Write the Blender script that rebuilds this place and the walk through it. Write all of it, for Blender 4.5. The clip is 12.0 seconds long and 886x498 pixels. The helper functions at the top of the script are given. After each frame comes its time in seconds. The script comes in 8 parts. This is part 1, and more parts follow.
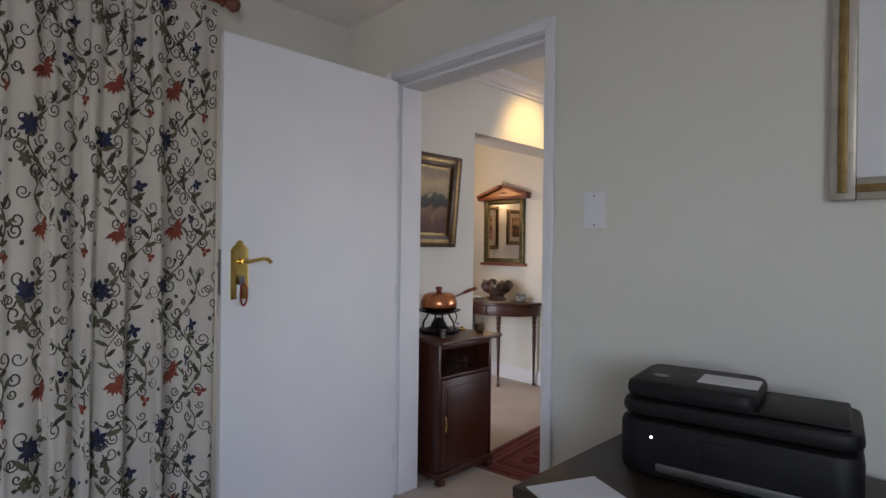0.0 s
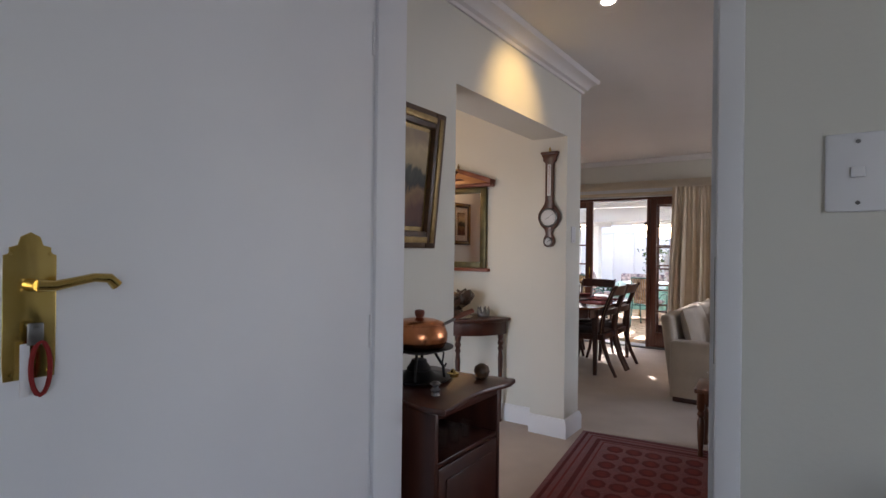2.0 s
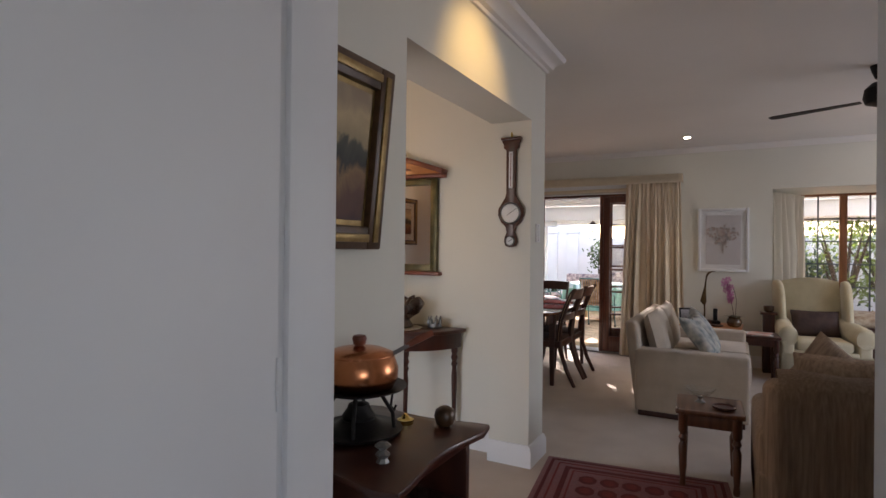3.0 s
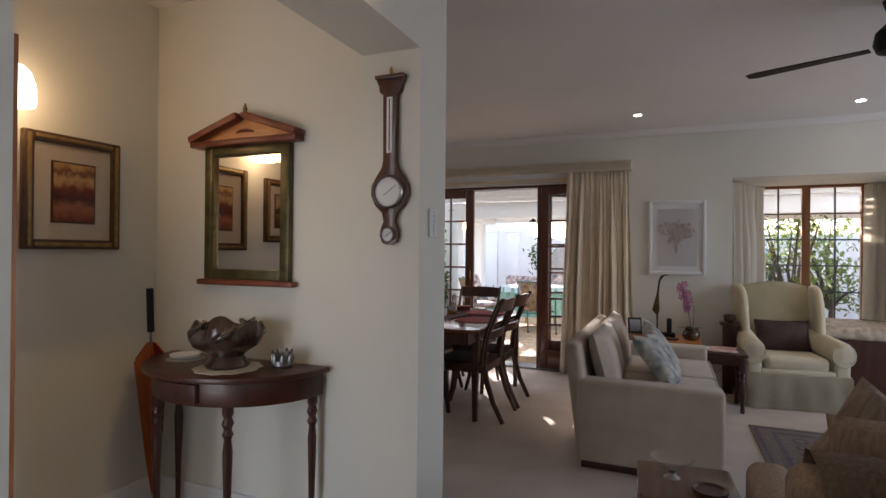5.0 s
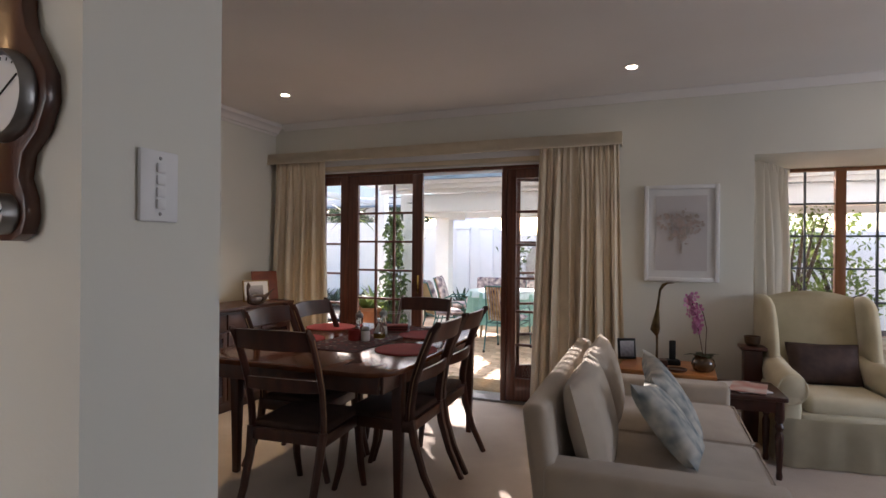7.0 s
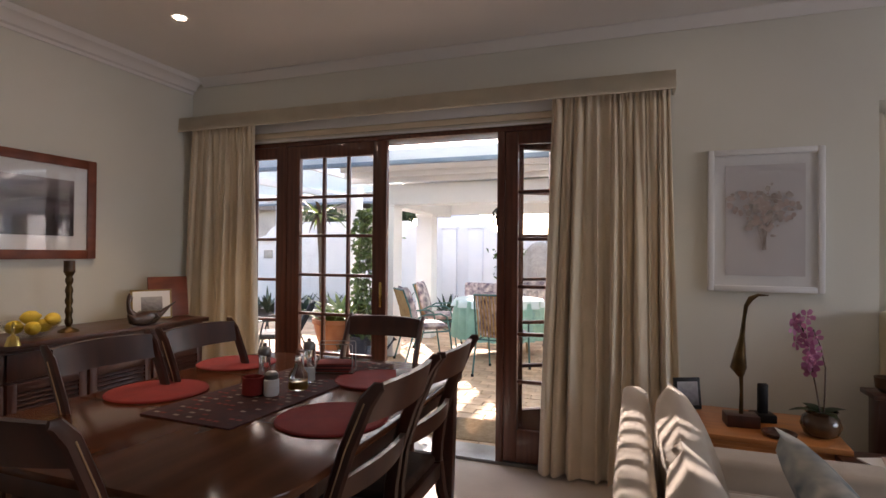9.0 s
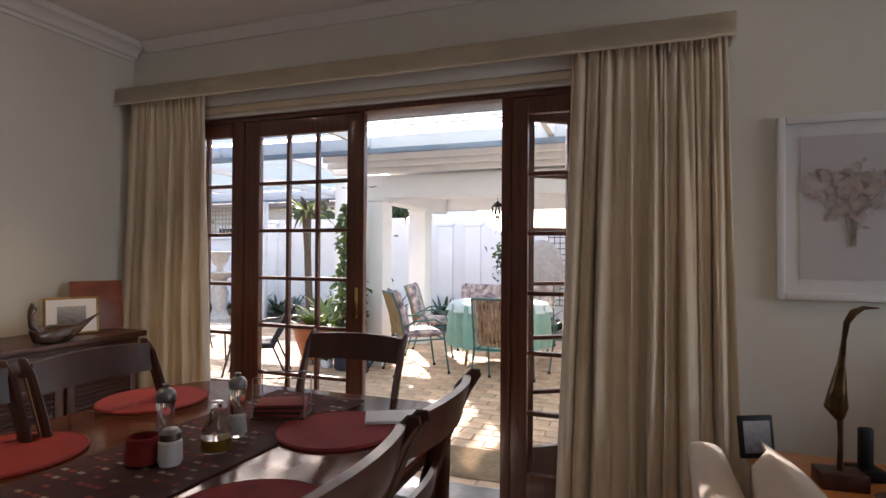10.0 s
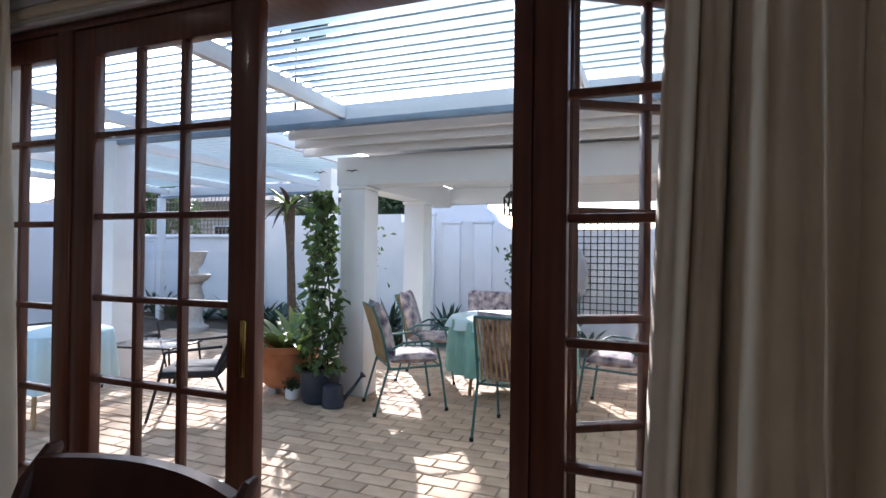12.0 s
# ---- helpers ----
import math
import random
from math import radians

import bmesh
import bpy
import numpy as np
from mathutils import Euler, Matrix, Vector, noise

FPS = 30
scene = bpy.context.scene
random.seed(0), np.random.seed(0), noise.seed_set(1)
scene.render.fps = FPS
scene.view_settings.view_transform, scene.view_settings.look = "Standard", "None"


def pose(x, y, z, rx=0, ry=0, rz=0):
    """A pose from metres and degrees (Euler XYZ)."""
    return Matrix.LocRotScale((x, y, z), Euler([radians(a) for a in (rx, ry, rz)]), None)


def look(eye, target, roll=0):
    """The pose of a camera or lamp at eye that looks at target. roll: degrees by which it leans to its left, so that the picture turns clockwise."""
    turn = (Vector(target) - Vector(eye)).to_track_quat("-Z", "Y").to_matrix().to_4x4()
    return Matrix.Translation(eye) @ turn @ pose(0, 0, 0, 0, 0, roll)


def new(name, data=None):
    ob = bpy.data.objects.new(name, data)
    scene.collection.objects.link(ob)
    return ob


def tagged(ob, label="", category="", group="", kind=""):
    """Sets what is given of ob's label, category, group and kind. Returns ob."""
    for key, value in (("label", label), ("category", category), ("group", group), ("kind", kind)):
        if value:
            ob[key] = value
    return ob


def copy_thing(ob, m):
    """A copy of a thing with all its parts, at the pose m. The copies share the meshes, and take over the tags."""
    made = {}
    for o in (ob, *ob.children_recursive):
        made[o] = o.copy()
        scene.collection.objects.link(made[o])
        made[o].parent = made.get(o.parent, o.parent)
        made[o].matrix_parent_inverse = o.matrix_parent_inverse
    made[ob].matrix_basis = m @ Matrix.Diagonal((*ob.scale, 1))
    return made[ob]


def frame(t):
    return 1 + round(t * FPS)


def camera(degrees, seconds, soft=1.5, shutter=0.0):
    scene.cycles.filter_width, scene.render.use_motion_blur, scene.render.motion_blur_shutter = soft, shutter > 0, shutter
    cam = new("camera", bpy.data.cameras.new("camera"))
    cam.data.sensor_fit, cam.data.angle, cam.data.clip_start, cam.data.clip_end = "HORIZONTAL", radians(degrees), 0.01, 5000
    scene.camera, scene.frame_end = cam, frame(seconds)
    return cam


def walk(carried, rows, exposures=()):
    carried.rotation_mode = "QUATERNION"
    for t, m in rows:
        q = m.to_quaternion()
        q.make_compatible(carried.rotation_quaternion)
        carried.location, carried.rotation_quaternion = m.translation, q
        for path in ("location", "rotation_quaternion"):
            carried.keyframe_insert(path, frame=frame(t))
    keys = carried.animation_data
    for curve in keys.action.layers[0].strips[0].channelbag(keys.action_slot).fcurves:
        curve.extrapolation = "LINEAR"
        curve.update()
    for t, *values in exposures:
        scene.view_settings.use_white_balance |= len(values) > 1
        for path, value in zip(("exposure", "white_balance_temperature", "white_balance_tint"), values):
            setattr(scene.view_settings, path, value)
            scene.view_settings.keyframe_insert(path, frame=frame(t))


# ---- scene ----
cam = camera(78.9, 12.0)
ROWS = [
    (0, (1.563, 0.521, 1.344), (0.142, 1.928, 1.342), 0.7),
    (0.5, (1.253, 0.637, 1.343), (-0.127, 2.085, 1.343), 0.8),
    (1, (0.983, 0.785, 1.345), (-0.353, 2.274, 1.343), 0.9),
    (1.5, (0.709, 0.944, 1.345), (-0.529, 2.515, 1.344), 0.9),
    (2, (0.450, 1.150, 1.348), (-0.684, 2.797, 1.350), 0.7),
    (2.5, (0.246, 1.370, 1.351), (-0.795, 3.078, 1.354), 0.7),
    (3, (0.097, 1.623, 1.353), (-0.852, 3.384, 1.357), 0.6),
    (5, (-0.087, 2.878, 1.350), (-0.861, 4.722, 1.358), 0.5),
    (5.5, (-0.113, 3.235, 1.350), (-0.870, 5.086, 1.356), 0.5),
    (6, (-0.135, 3.581, 1.358), (-0.877, 5.439, 1.363), 0.4),
    (6.5, (-0.169, 3.938, 1.363), (-0.899, 5.800, 1.367), 0.4),
    (7, (-0.248, 4.305, 1.368), (-0.963, 6.173, 1.369), 0.5),
    (9, (-0.655, 5.688, 1.318), (-1.332, 7.570, 1.335), 0.5),
    (9.5, (-0.759, 6.037, 1.321), (-1.433, 7.920, 1.335), 0.5),
    (10, (-0.860, 6.354, 1.314), (-1.526, 8.240, 1.328), 0.4),
    (10.5, (-0.951, 6.693, 1.315), (-1.612, 8.581, 1.331), 0.3),
    (11, (-1.022, 7.027, 1.318), (-1.692, 8.911, 1.337), 0.4),
    (11.5, (-1.082, 7.358, 1.326), (-1.768, 9.237, 1.341), 0.6),
    (12, (-1.168, 7.704, 1.326), (-1.885, 9.571, 1.341), 0.7),
]
EXPOSURES = [(0, 3.06, 6400, 23), (1.5, 2.76, 6300, 23), (2.2, 2.60, 6350, 23), (3, 2.50, 6600, 23), (5, 2.45, 6250, 20), (7, 2.4, 6450, 22), (9.5, 2.4, 6700, 24), (10.5, 2.12, 6150, 21), (11, 1.97, 5900, 20), (12, 1.56, 5550, 16)]
walk(cam, [(t, look(eye, target, roll)) for t, eye, target, roll in ROWS], EXPOSURES)

# ---- world and lights ----
SUN_AZ, SUN_EL = -33.0, 26.0          # degrees from +y towards +x, and above the horizon
world = bpy.data.worlds.new("sky")
scene.world = world
world.use_nodes = True
wn = world.node_tree.nodes
sky = wn.new("ShaderNodeTexSky")
sky.sky_type, sky.sun_disc = "NISHITA", False
sky.sun_elevation, sky.sun_rotation = radians(SUN_EL), radians(SUN_AZ)
sky.air_density, sky.dust_density = 1.0, 1.5
world.node_tree.links.new(sky.outputs[0], wn["Background"].inputs[0])
wn["Background"].inputs[1].default_value = 0.15

sun_data = bpy.data.lights.new("sun", "SUN")
sun_data.energy, sun_data.angle, sun_data.color = 5.0, radians(0.6), (1.0, 0.93, 0.82)
sun_lamp = new("sun", sun_data)
sun_way = Vector((math.sin(radians(SUN_AZ)) * math.cos(radians(SUN_EL)), math.cos(radians(SUN_AZ)) * math.cos(radians(SUN_EL)), math.sin(radians(SUN_EL))))
sun_lamp.matrix_world = look((0, 9, 8), Vector((0, 9, 8)) - sun_way)


def window_lamp(name, eye, target, w, h, watts, color=(0.86, 0.93, 1.0)):
    """Daylight standing in a window opening that no view reaches."""
    d = bpy.data.lights.new(name, "AREA")
    d.shape, d.size, d.size_y, d.energy, d.color = "RECTANGLE", w, h, watts, color
    ob = new(name, d)
    ob.matrix_world = look(eye, target)
    return ob


window_lamp("study_window_light", (3.52, -1.05, 1.6), (0, 0.9, 1.45), 1.5, 1.3, 3.4)
window_lamp("front_door_light", (-1.97, 2.72, 0.85), (-1.97, 5, 0.75), 0.85, 1.5, 0.9)
# added fill for the living room, in an invented east opening
window_lamp("living_window_light", (4.47, 7.2, 1.5), (-1.0, 6.9, 2.4), 2.2, 1.4, 7.5)


def spot_lamp(name, place, watts, color, size=95, radius=0.03, aim=None):
    d = bpy.data.lights.new(name, "SPOT")
    d.energy, d.color, d.spot_size, d.spot_blend, d.shadow_soft_size = watts, color, radians(size), 0.95, radius
    ob = new(name, d)
    ob.matrix_world = look(place, aim or (place[0], place[1] + 0.001, 0))
    return ob


WARM = (1.0, 0.66, 0.26)


# ---- materials ----
def nodes_of(name):
    m = bpy.data.materials.new(name)
    m.use_nodes = True
    t = m.node_tree
    return m, t.nodes, t.links, t.nodes["Principled BSDF"]


def surface(name, a, b, scale=8.0, rough=0.6, bump=0.1, bump_scale=60.0, metal=0.0, stretch=(1, 1, 1), detail=6.0, sheen=0.0, dist=0.004, wave=0.0, coat=0.0, vary=0.0):
    """Two colours mixed by noise at two scales, with fine relief. stretch: the grain's direction. wave: bands of grain."""
    m, n, l, p = nodes_of(name)
    co = n.new("ShaderNodeTexCoord")
    mp = n.new("ShaderNodeMapping")
    mp.inputs["Scale"].default_value = stretch
    l.new(co.outputs["Object"], mp.inputs[0])
    n1 = n.new("ShaderNodeTexNoise")
    n1.inputs["Scale"].default_value, n1.inputs["Detail"].default_value = scale, detail
    l.new(mp.outputs[0], n1.inputs["Vector"])
    fac = n1.outputs["Fac"]
    if wave:
        w = n.new("ShaderNodeTexWave")
        w.inputs["Scale"].default_value, w.inputs["Distortion"].default_value, w.inputs["Detail"].default_value = wave, 6.0, 3.0
        l.new(mp.outputs[0], w.inputs["Vector"])
        mx = n.new("ShaderNodeMath")
        mx.operation = "MULTIPLY_ADD"
        mx.inputs[1].default_value = 0.22
        l.new(w.outputs["Fac"], mx.inputs[0])
        hf = n.new("ShaderNodeMath")
        hf.operation = "MULTIPLY"
        hf.inputs[1].default_value = 0.78
        l.new(fac, hf.inputs[0])
        l.new(hf.outputs[0], mx.inputs[2])
        fac = mx.outputs[0]
    ramp = n.new("ShaderNodeValToRGB")
    ramp.color_ramp.elements[0].position, ramp.color_ramp.elements[1].position = 0.3, 0.7
    ramp.color_ramp.elements[0].color, ramp.color_ramp.elements[1].color = (*a, 1), (*b, 1)
    l.new(fac, ramp.inputs[0])
    col = ramp.outputs[0]
    if vary:
        oi = n.new("ShaderNodeObjectInfo")
        hs = n.new("ShaderNodeHueSaturation")
        mr = n.new("ShaderNodeMapRange")
        mr.inputs["To Min"].default_value, mr.inputs["To Max"].default_value = 1 - vary, 1 + vary
        l.new(oi.outputs["Random"], mr.inputs[0])
        l.new(mr.outputs[0], hs.inputs["Value"])
        l.new(col, hs.inputs["Color"])
        col = hs.outputs[0]
    l.new(col, p.inputs["Base Color"])
    p.inputs["Metallic"].default_value = metal
    n2 = n.new("ShaderNodeTexNoise")
    n2.inputs["Scale"].default_value, n2.inputs["Detail"].default_value = bump_scale, 4.0
    l.new(mp.outputs[0], n2.inputs["Vector"])
    rr = n.new("ShaderNodeMapRange")
    rr.inputs["To Min"].default_value, rr.inputs["To Max"].default_value = max(0.02, rough - 0.07), min(1, rough + 0.07)
    l.new(n1.outputs["Fac"], rr.inputs[0])
    l.new(rr.outputs[0], p.inputs["Roughness"])
    if bump:
        bp = n.new("ShaderNodeBump")
        bp.inputs["Strength"].default_value, bp.inputs["Distance"].default_value = bump, dist
        l.new(n2.outputs["Fac"], bp.inputs["Height"])
        l.new(bp.outputs[0], p.inputs["Normal"])
    if sheen:
        p.inputs["Sheen Weight"].default_value = sheen
    if coat:
        p.inputs["Coat Weight"].default_value, p.inputs["Coat Roughness"].default_value = coat, 0.12
    return m


def glass(name, color=(1, 1, 1), rough=0.0, thin=True):
    """A pane: mostly clear, with a Fresnel gloss."""
    m, n, l, p = nodes_of(name)
    if not thin:
        p.inputs["Transmission Weight"].default_value, p.inputs["Roughness"].default_value = 1.0, rough
        p.inputs["Base Color"].default_value, p.inputs["IOR"].default_value = (*color, 1), 1.45
        return m
    tr, gl, fr, mx = n.new("ShaderNodeBsdfTransparent"), n.new("ShaderNodeBsdfGlossy"), n.new("ShaderNodeLayerWeight"), n.new("ShaderNodeMixShader")
    pw, ma = n.new("ShaderNodeMath"), n.new("ShaderNodeMath")
    tr.inputs[0].default_value = (*color, 1)
    gl.inputs["Roughness"].default_value = 0.02
    pw.operation, pw.inputs[1].default_value = "POWER", 4.0
    ma.operation, ma.inputs[1].default_value, ma.inputs[2].default_value = "MULTIPLY_ADD", 0.6, 0.035
    fr.inputs["Blend"].default_value = 0.5
    l.new(fr.outputs["Facing"], pw.inputs[0])
    l.new(pw.outputs[0], ma.inputs[0])
    l.new(ma.outputs[0], mx.inputs[0])
    l.new(tr.outputs[0], mx.inputs[1])
    l.new(gl.outputs[0], mx.inputs[2])
    l.new(mx.outputs[0], n["Material Output"].inputs[0])
    return m


def glow(name, color, strength):
    m, n, l, p = nodes_of(name)
    p.inputs["Base Color"].default_value = (*color, 1)
    p.inputs["Emission Color"].default_value, p.inputs["Emission Strength"].default_value = (*color, 1), strength
    return m


def translucent(name, color, mix):
    m, n, l, p = nodes_of(name)
    p.inputs["Base Color"].default_value, p.inputs["Roughness"].default_value = (*color, 1), 0.45
    tr, mx = n.new("ShaderNodeBsdfTranslucent"), n.new("ShaderNodeMixShader")
    tr.inputs[0].default_value = (*color, 1)
    mx.inputs[0].default_value = mix
    l.new(p.outputs[0], mx.inputs[1])
    l.new(tr.outputs[0], mx.inputs[2])
    l.new(mx.outputs[0], n["Material Output"].inputs[0])
    return m


M_WALL = surface("wall_paint", (0.695, 0.69, 0.625), (0.735, 0.73, 0.665), 1.5, 0.62, 0.12, 90)
M_CEIL = surface("ceiling_paint", (0.80, 0.78, 0.76), (0.85, 0.83, 0.81), 1.2, 0.7, 0.08, 60)
M_WHITE = surface("white_gloss_paint", (0.76, 0.77, 0.79), (0.80, 0.81, 0.82), 3, 0.5, 0.05, 40)
M_CARPET = surface("beige_carpet", (0.46, 0.385, 0.32), (0.56, 0.48, 0.405), 3, 0.95, 0.6, 420, sheen=0.2, dist=0.006)
M_MAHOG = surface("mahogany", (0.040, 0.010, 0.006), (0.068, 0.019, 0.010), 4, 0.36, 0.03, 70, stretch=(6, 6, 1), wave=0.5, coat=0.15)
M_TABLE = surface("table_mahogany", (0.085, 0.026, 0.011), (0.115, 0.038, 0.016), 3, 0.14, 0.01, 60, stretch=(7, 1, 7), wave=0.4)
M_TABLE.node_tree.nodes["Principled BSDF"].inputs["Specular IOR Level"].default_value = 0.2
M_DOORWOOD = surface("varnished_hardwood", (0.085, 0.024, 0.013), (0.14, 0.044, 0.024), 4, 0.38, 0.08, 60, stretch=(8, 8, 1), wave=1.0, coat=0.3)
M_PINE = surface("orange_pine", (0.42, 0.15, 0.04), (0.56, 0.23, 0.07), 4, 0.35, 0.06, 60, stretch=(1, 8, 8), wave=1.0, coat=0.3)
M_CURTAIN = surface("cream_curtain_cloth", (0.67, 0.57, 0.43), (0.76, 0.66, 0.51), 5, 0.9, 0.35, 500, sheen=0.25, dist=0.002)
M_SOFA = surface("oatmeal_upholstery", (0.43, 0.355, 0.28), (0.53, 0.45, 0.36), 6, 0.92, 0.5, 600, sheen=0.3, dist=0.003)
M_CREAM = surface("cream_damask", (0.56, 0.49, 0.33), (0.66, 0.59, 0.42), 7, 0.85, 0.4, 300, sheen=0.3, dist=0.003)
M_GLASS = glass("window_glass")
M_PAVER = surface("brick_paver", (0.48, 0.32, 0.20), (0.62, 0.45, 0.30), 6, 0.85, 0.5, 60, vary=0.16)
M_GROUT = surface("paving_joint_sand", (0.24, 0.18, 0.12), (0.33, 0.26, 0.18), 20, 0.95, 0.4, 200)
M_STUCCO = surface("white_stucco", (0.74, 0.75, 0.76), (0.80, 0.80, 0.80), 2, 0.85, 0.35, 60, dist=0.006)
M_PELMET = surface("pale_cream_pelmet_cloth", (0.70, 0.63, 0.50), (0.78, 0.71, 0.58), 6, 0.9, 0.35, 400, sheen=0.2, dist=0.002)
M_INLAY = surface("pale_boxwood_line", (0.34, 0.20, 0.10), (0.44, 0.28, 0.15), 10, 0.4, 0.05, 60)
M_SOIL = surface("garden_soil", (0.05, 0.035, 0.025), (0.10, 0.075, 0.05), 12, 0.95, 0.7, 70, dist=0.02)


# ---- mesh tools ----
def box(bm, x0, x1, y0, y1, z0, z1, bev=0.0, seg=2):
    r = bmesh.ops.create_cube(bm, size=1.0, matrix=Matrix.Translation(((x0 + x1) / 2, (y0 + y1) / 2, (z0 + z1) / 2)) @ Matrix.Diagonal((abs(x1 - x0), abs(y1 - y0), abs(z1 - z0), 1)))
    if bev:
        es = list({e for v in r["verts"] for e in v.link_edges})
        bmesh.ops.bevel(bm, geom=es, offset=bev, segments=seg, profile=0.5, affect="EDGES", clamp_overlap=True)
    return bm


def lathe(bm, profile, at=(0, 0, 0), n=20, m=None):
    """Profile of (radius, height) turned round z."""
    rings = []
    for r, z in profile:
        ring = []
        for k in range(n):
            a = 2 * math.pi * k / n
            v = Vector((r * math.cos(a), r * math.sin(a), z))
            v = (m @ v) if m else v
            ring.append(bm.verts.new(v + Vector(at)))
        rings.append(ring)
    for a, b in zip(rings, rings[1:]):
        for k in range(n):
            bm.faces.new((a[k], a[(k + 1) % n], b[(k + 1) % n], b[k]))
    bm.faces.new(list(reversed(rings[0])))
    bm.faces.new(rings[-1])
    return bm


def tube(bm, pts, r, n=8, flat=1.0, side=None):
    """A round bar along points; r may be a list. flat < 1 makes it a band."""
    pts = [Vector(p) for p in pts]
    rs = r if isinstance(r, (list, tuple)) else [r] * len(pts)
    rings, up = [], None
    for i, p in enumerate(pts):
        d = (pts[min(i + 1, len(pts) - 1)] - pts[max(i - 1, 0)]).normalized()
        if up is None:
            up = Vector(side) if side else (Vector((0, 0, 1)) if abs(d.z) < 0.9 else Vector((1, 0, 0)))
        s = d.cross(up)
        if s.length < 1e-4:
            s = d.orthogonal()
        s.normalize()
        u = s.cross(d).normalized()
        up = u
        rings.append([bm.verts.new(p + rs[i] * (math.cos(2 * math.pi * k / n) * s * flat + math.sin(2 * math.pi * k / n) * u)) for k in range(n)])
    for a, b in zip(rings, rings[1:]):
        for k in range(n):
            bm.faces.new((a[k], a[(k + 1) % n], b[(k + 1) % n], b[k]))
    bm.faces.new(list(reversed(rings[0])))
    bm.faces.new(rings[-1])
    return bm


def slab(bm, outline, z0, z1, bev=0.0):
    """A flat outline of (x, y) made into a slab."""
    lo = [bm.verts.new((x, y, z0)) for x, y in outline]
    hi = [bm.verts.new((x, y, z1)) for x, y in outline]
    n = len(outline)
    f = [bm.faces.new(hi), bm.faces.new(list(reversed(lo)))]
    for k in range(n):
        f.append(bm.faces.new((lo[k], lo[(k + 1) % n], hi[(k + 1) % n], hi[k])))
    bmesh.ops.recalc_face_normals(bm, faces=f)
    if bev:
        es = list({e for q in f[:2] for e in q.edges})
        bmesh.ops.bevel(bm, geom=es, offset=bev, segments=2, profile=0.5, affect="EDGES", clamp_overlap=True)
    return bm


def rounded(x0, x1, y0, y1, r, n=5):
    out = []
    for cx, cy, a0 in ((x1 - r, y1 - r, 0), (x0 + r, y1 - r, 90), (x0 + r, y0 + r, 180), (x1 - r, y0 + r, 270)):
        for k in range(n + 1):
            a = radians(a0 + 90 * k / n)
            out.append((cx + r * math.cos(a), cy + r * math.sin(a)))
    return out


def finish(bm, name, smooth=None):
    me = bpy.data.meshes.new(name)
    bm.normal_update()
    bm.to_mesh(me)
    bm.free()
    if smooth is not None:
        me.shade_smooth()
        me.set_sharp_from_angle(angle=radians(smooth))
    return me


UNCOUNTED = ("vine_stitching", "leaf_stitching", "painted_bouquet", "painted_foliage", "woven_motif", "red_motifs", "fringe", "pinch_pleats")


def part(name, bm, material, parent=None, label="", smooth=35):
    ob = new(name, finish(bm, name, smooth))
    ob.data.materials.append(material)
    if parent is not None:
        ob.parent = parent
    if label:
        ob["label"] = label
    if name in UNCOUNTED:
        ob["kind"] = "stuff"
    return ob


def single(name, bm, material, label, category, group="", kind="", smooth=35, m=None):
    ob = tagged(part(name, bm, material, None, "", smooth), label, category, group, kind)
    if m is not None:
        ob.matrix_basis = m
    return ob


def thing(name, label, category, group="", kind=""):
    ob = new(name)
    ob.empty_display_size = 0.1
    return tagged(ob, label, category, group, kind)


def place(ob, x, y, z=0.0, rz=0.0, rx=0.0, ry=0.0):
    ob.matrix_basis = pose(x, y, z, rx, ry, rz)
    return ob


B = bmesh.new


def structure(name, boxes, material, label, category, bev=0.0, smooth=None):
    bm = B()
    for b in boxes:
        box(bm, *b, bev=bev)
    return single(name, bm, material, label, category, kind="structure", smooth=smooth)


# ---- the plan ----
CEIL = 2.655
FAR = 9.0            # inner face of the garden-side wall
HALL = -1.02         # face of the hall's wall
DIN = -3.95          # dining wall
RIGHT = 4.5
WALL_T = 0.26
DOOR_L, DOOR_R, DOOR_H = -0.69, 0.285, 2.235

structure("floor", [(-4.2, RIGHT + 0.3, -2.3, FAR + 0.3, -0.25, 0.0), (0.46, 2.5, FAR + 0.3, 10.4, -0.25, 0.0)], M_CARPET, "fitted beige carpet over the whole floor", "floor")
structure("ceiling", [(-4.2, RIGHT + 0.3, -2.3, FAR + 0.02, CEIL, CEIL + 0.2)], M_CEIL, "plain white painted ceiling", "ceiling")
# study: door wall, side walls with a window behind the camera
structure("wall_study_door", [(-1.14, DOOR_L - 0.03, 2.372, 2.552, 0, CEIL), (DOOR_R + 0.03, RIGHT, 2.372, 2.552, 0, CEIL), (DOOR_L - 0.03, DOOR_R + 0.03, 2.372, 2.552, DOOR_H + 0.03, CEIL)], M_WALL, "pale green-white plastered wall with a doorway", "wall")
structure("wall_study_west", [(-1.4, -1.14, -2.0, 0.1, 0, CEIL), (-1.4, -1.14, 1.5, 2.552, 0, CEIL), (-1.4, -1.14, 0.1, 1.5, 2.1, CEIL), (-1.4, -1.14, 0.1, 1.5, 0, 0.3)], M_WALL, "pale plastered study wall beside the curtain", "wall")
structure("wall_study_south", [(-1.4, 3.8, -2.26, -2.0, 0, CEIL)], M_WALL, "plain pale study wall", "wall")
structure("wall_study_east", [(3.55, 3.8, -2.0, -1.85, 0, CEIL), (3.55, 3.8, -0.25, 2.372, 0, CEIL), (3.55, 3.8, -1.85, -0.25, 2.3, CEIL), (3.55, 3.8, -1.85, -0.25, 0, 0.9)], M_WALL, "plain pale study wall with a window", "wall")
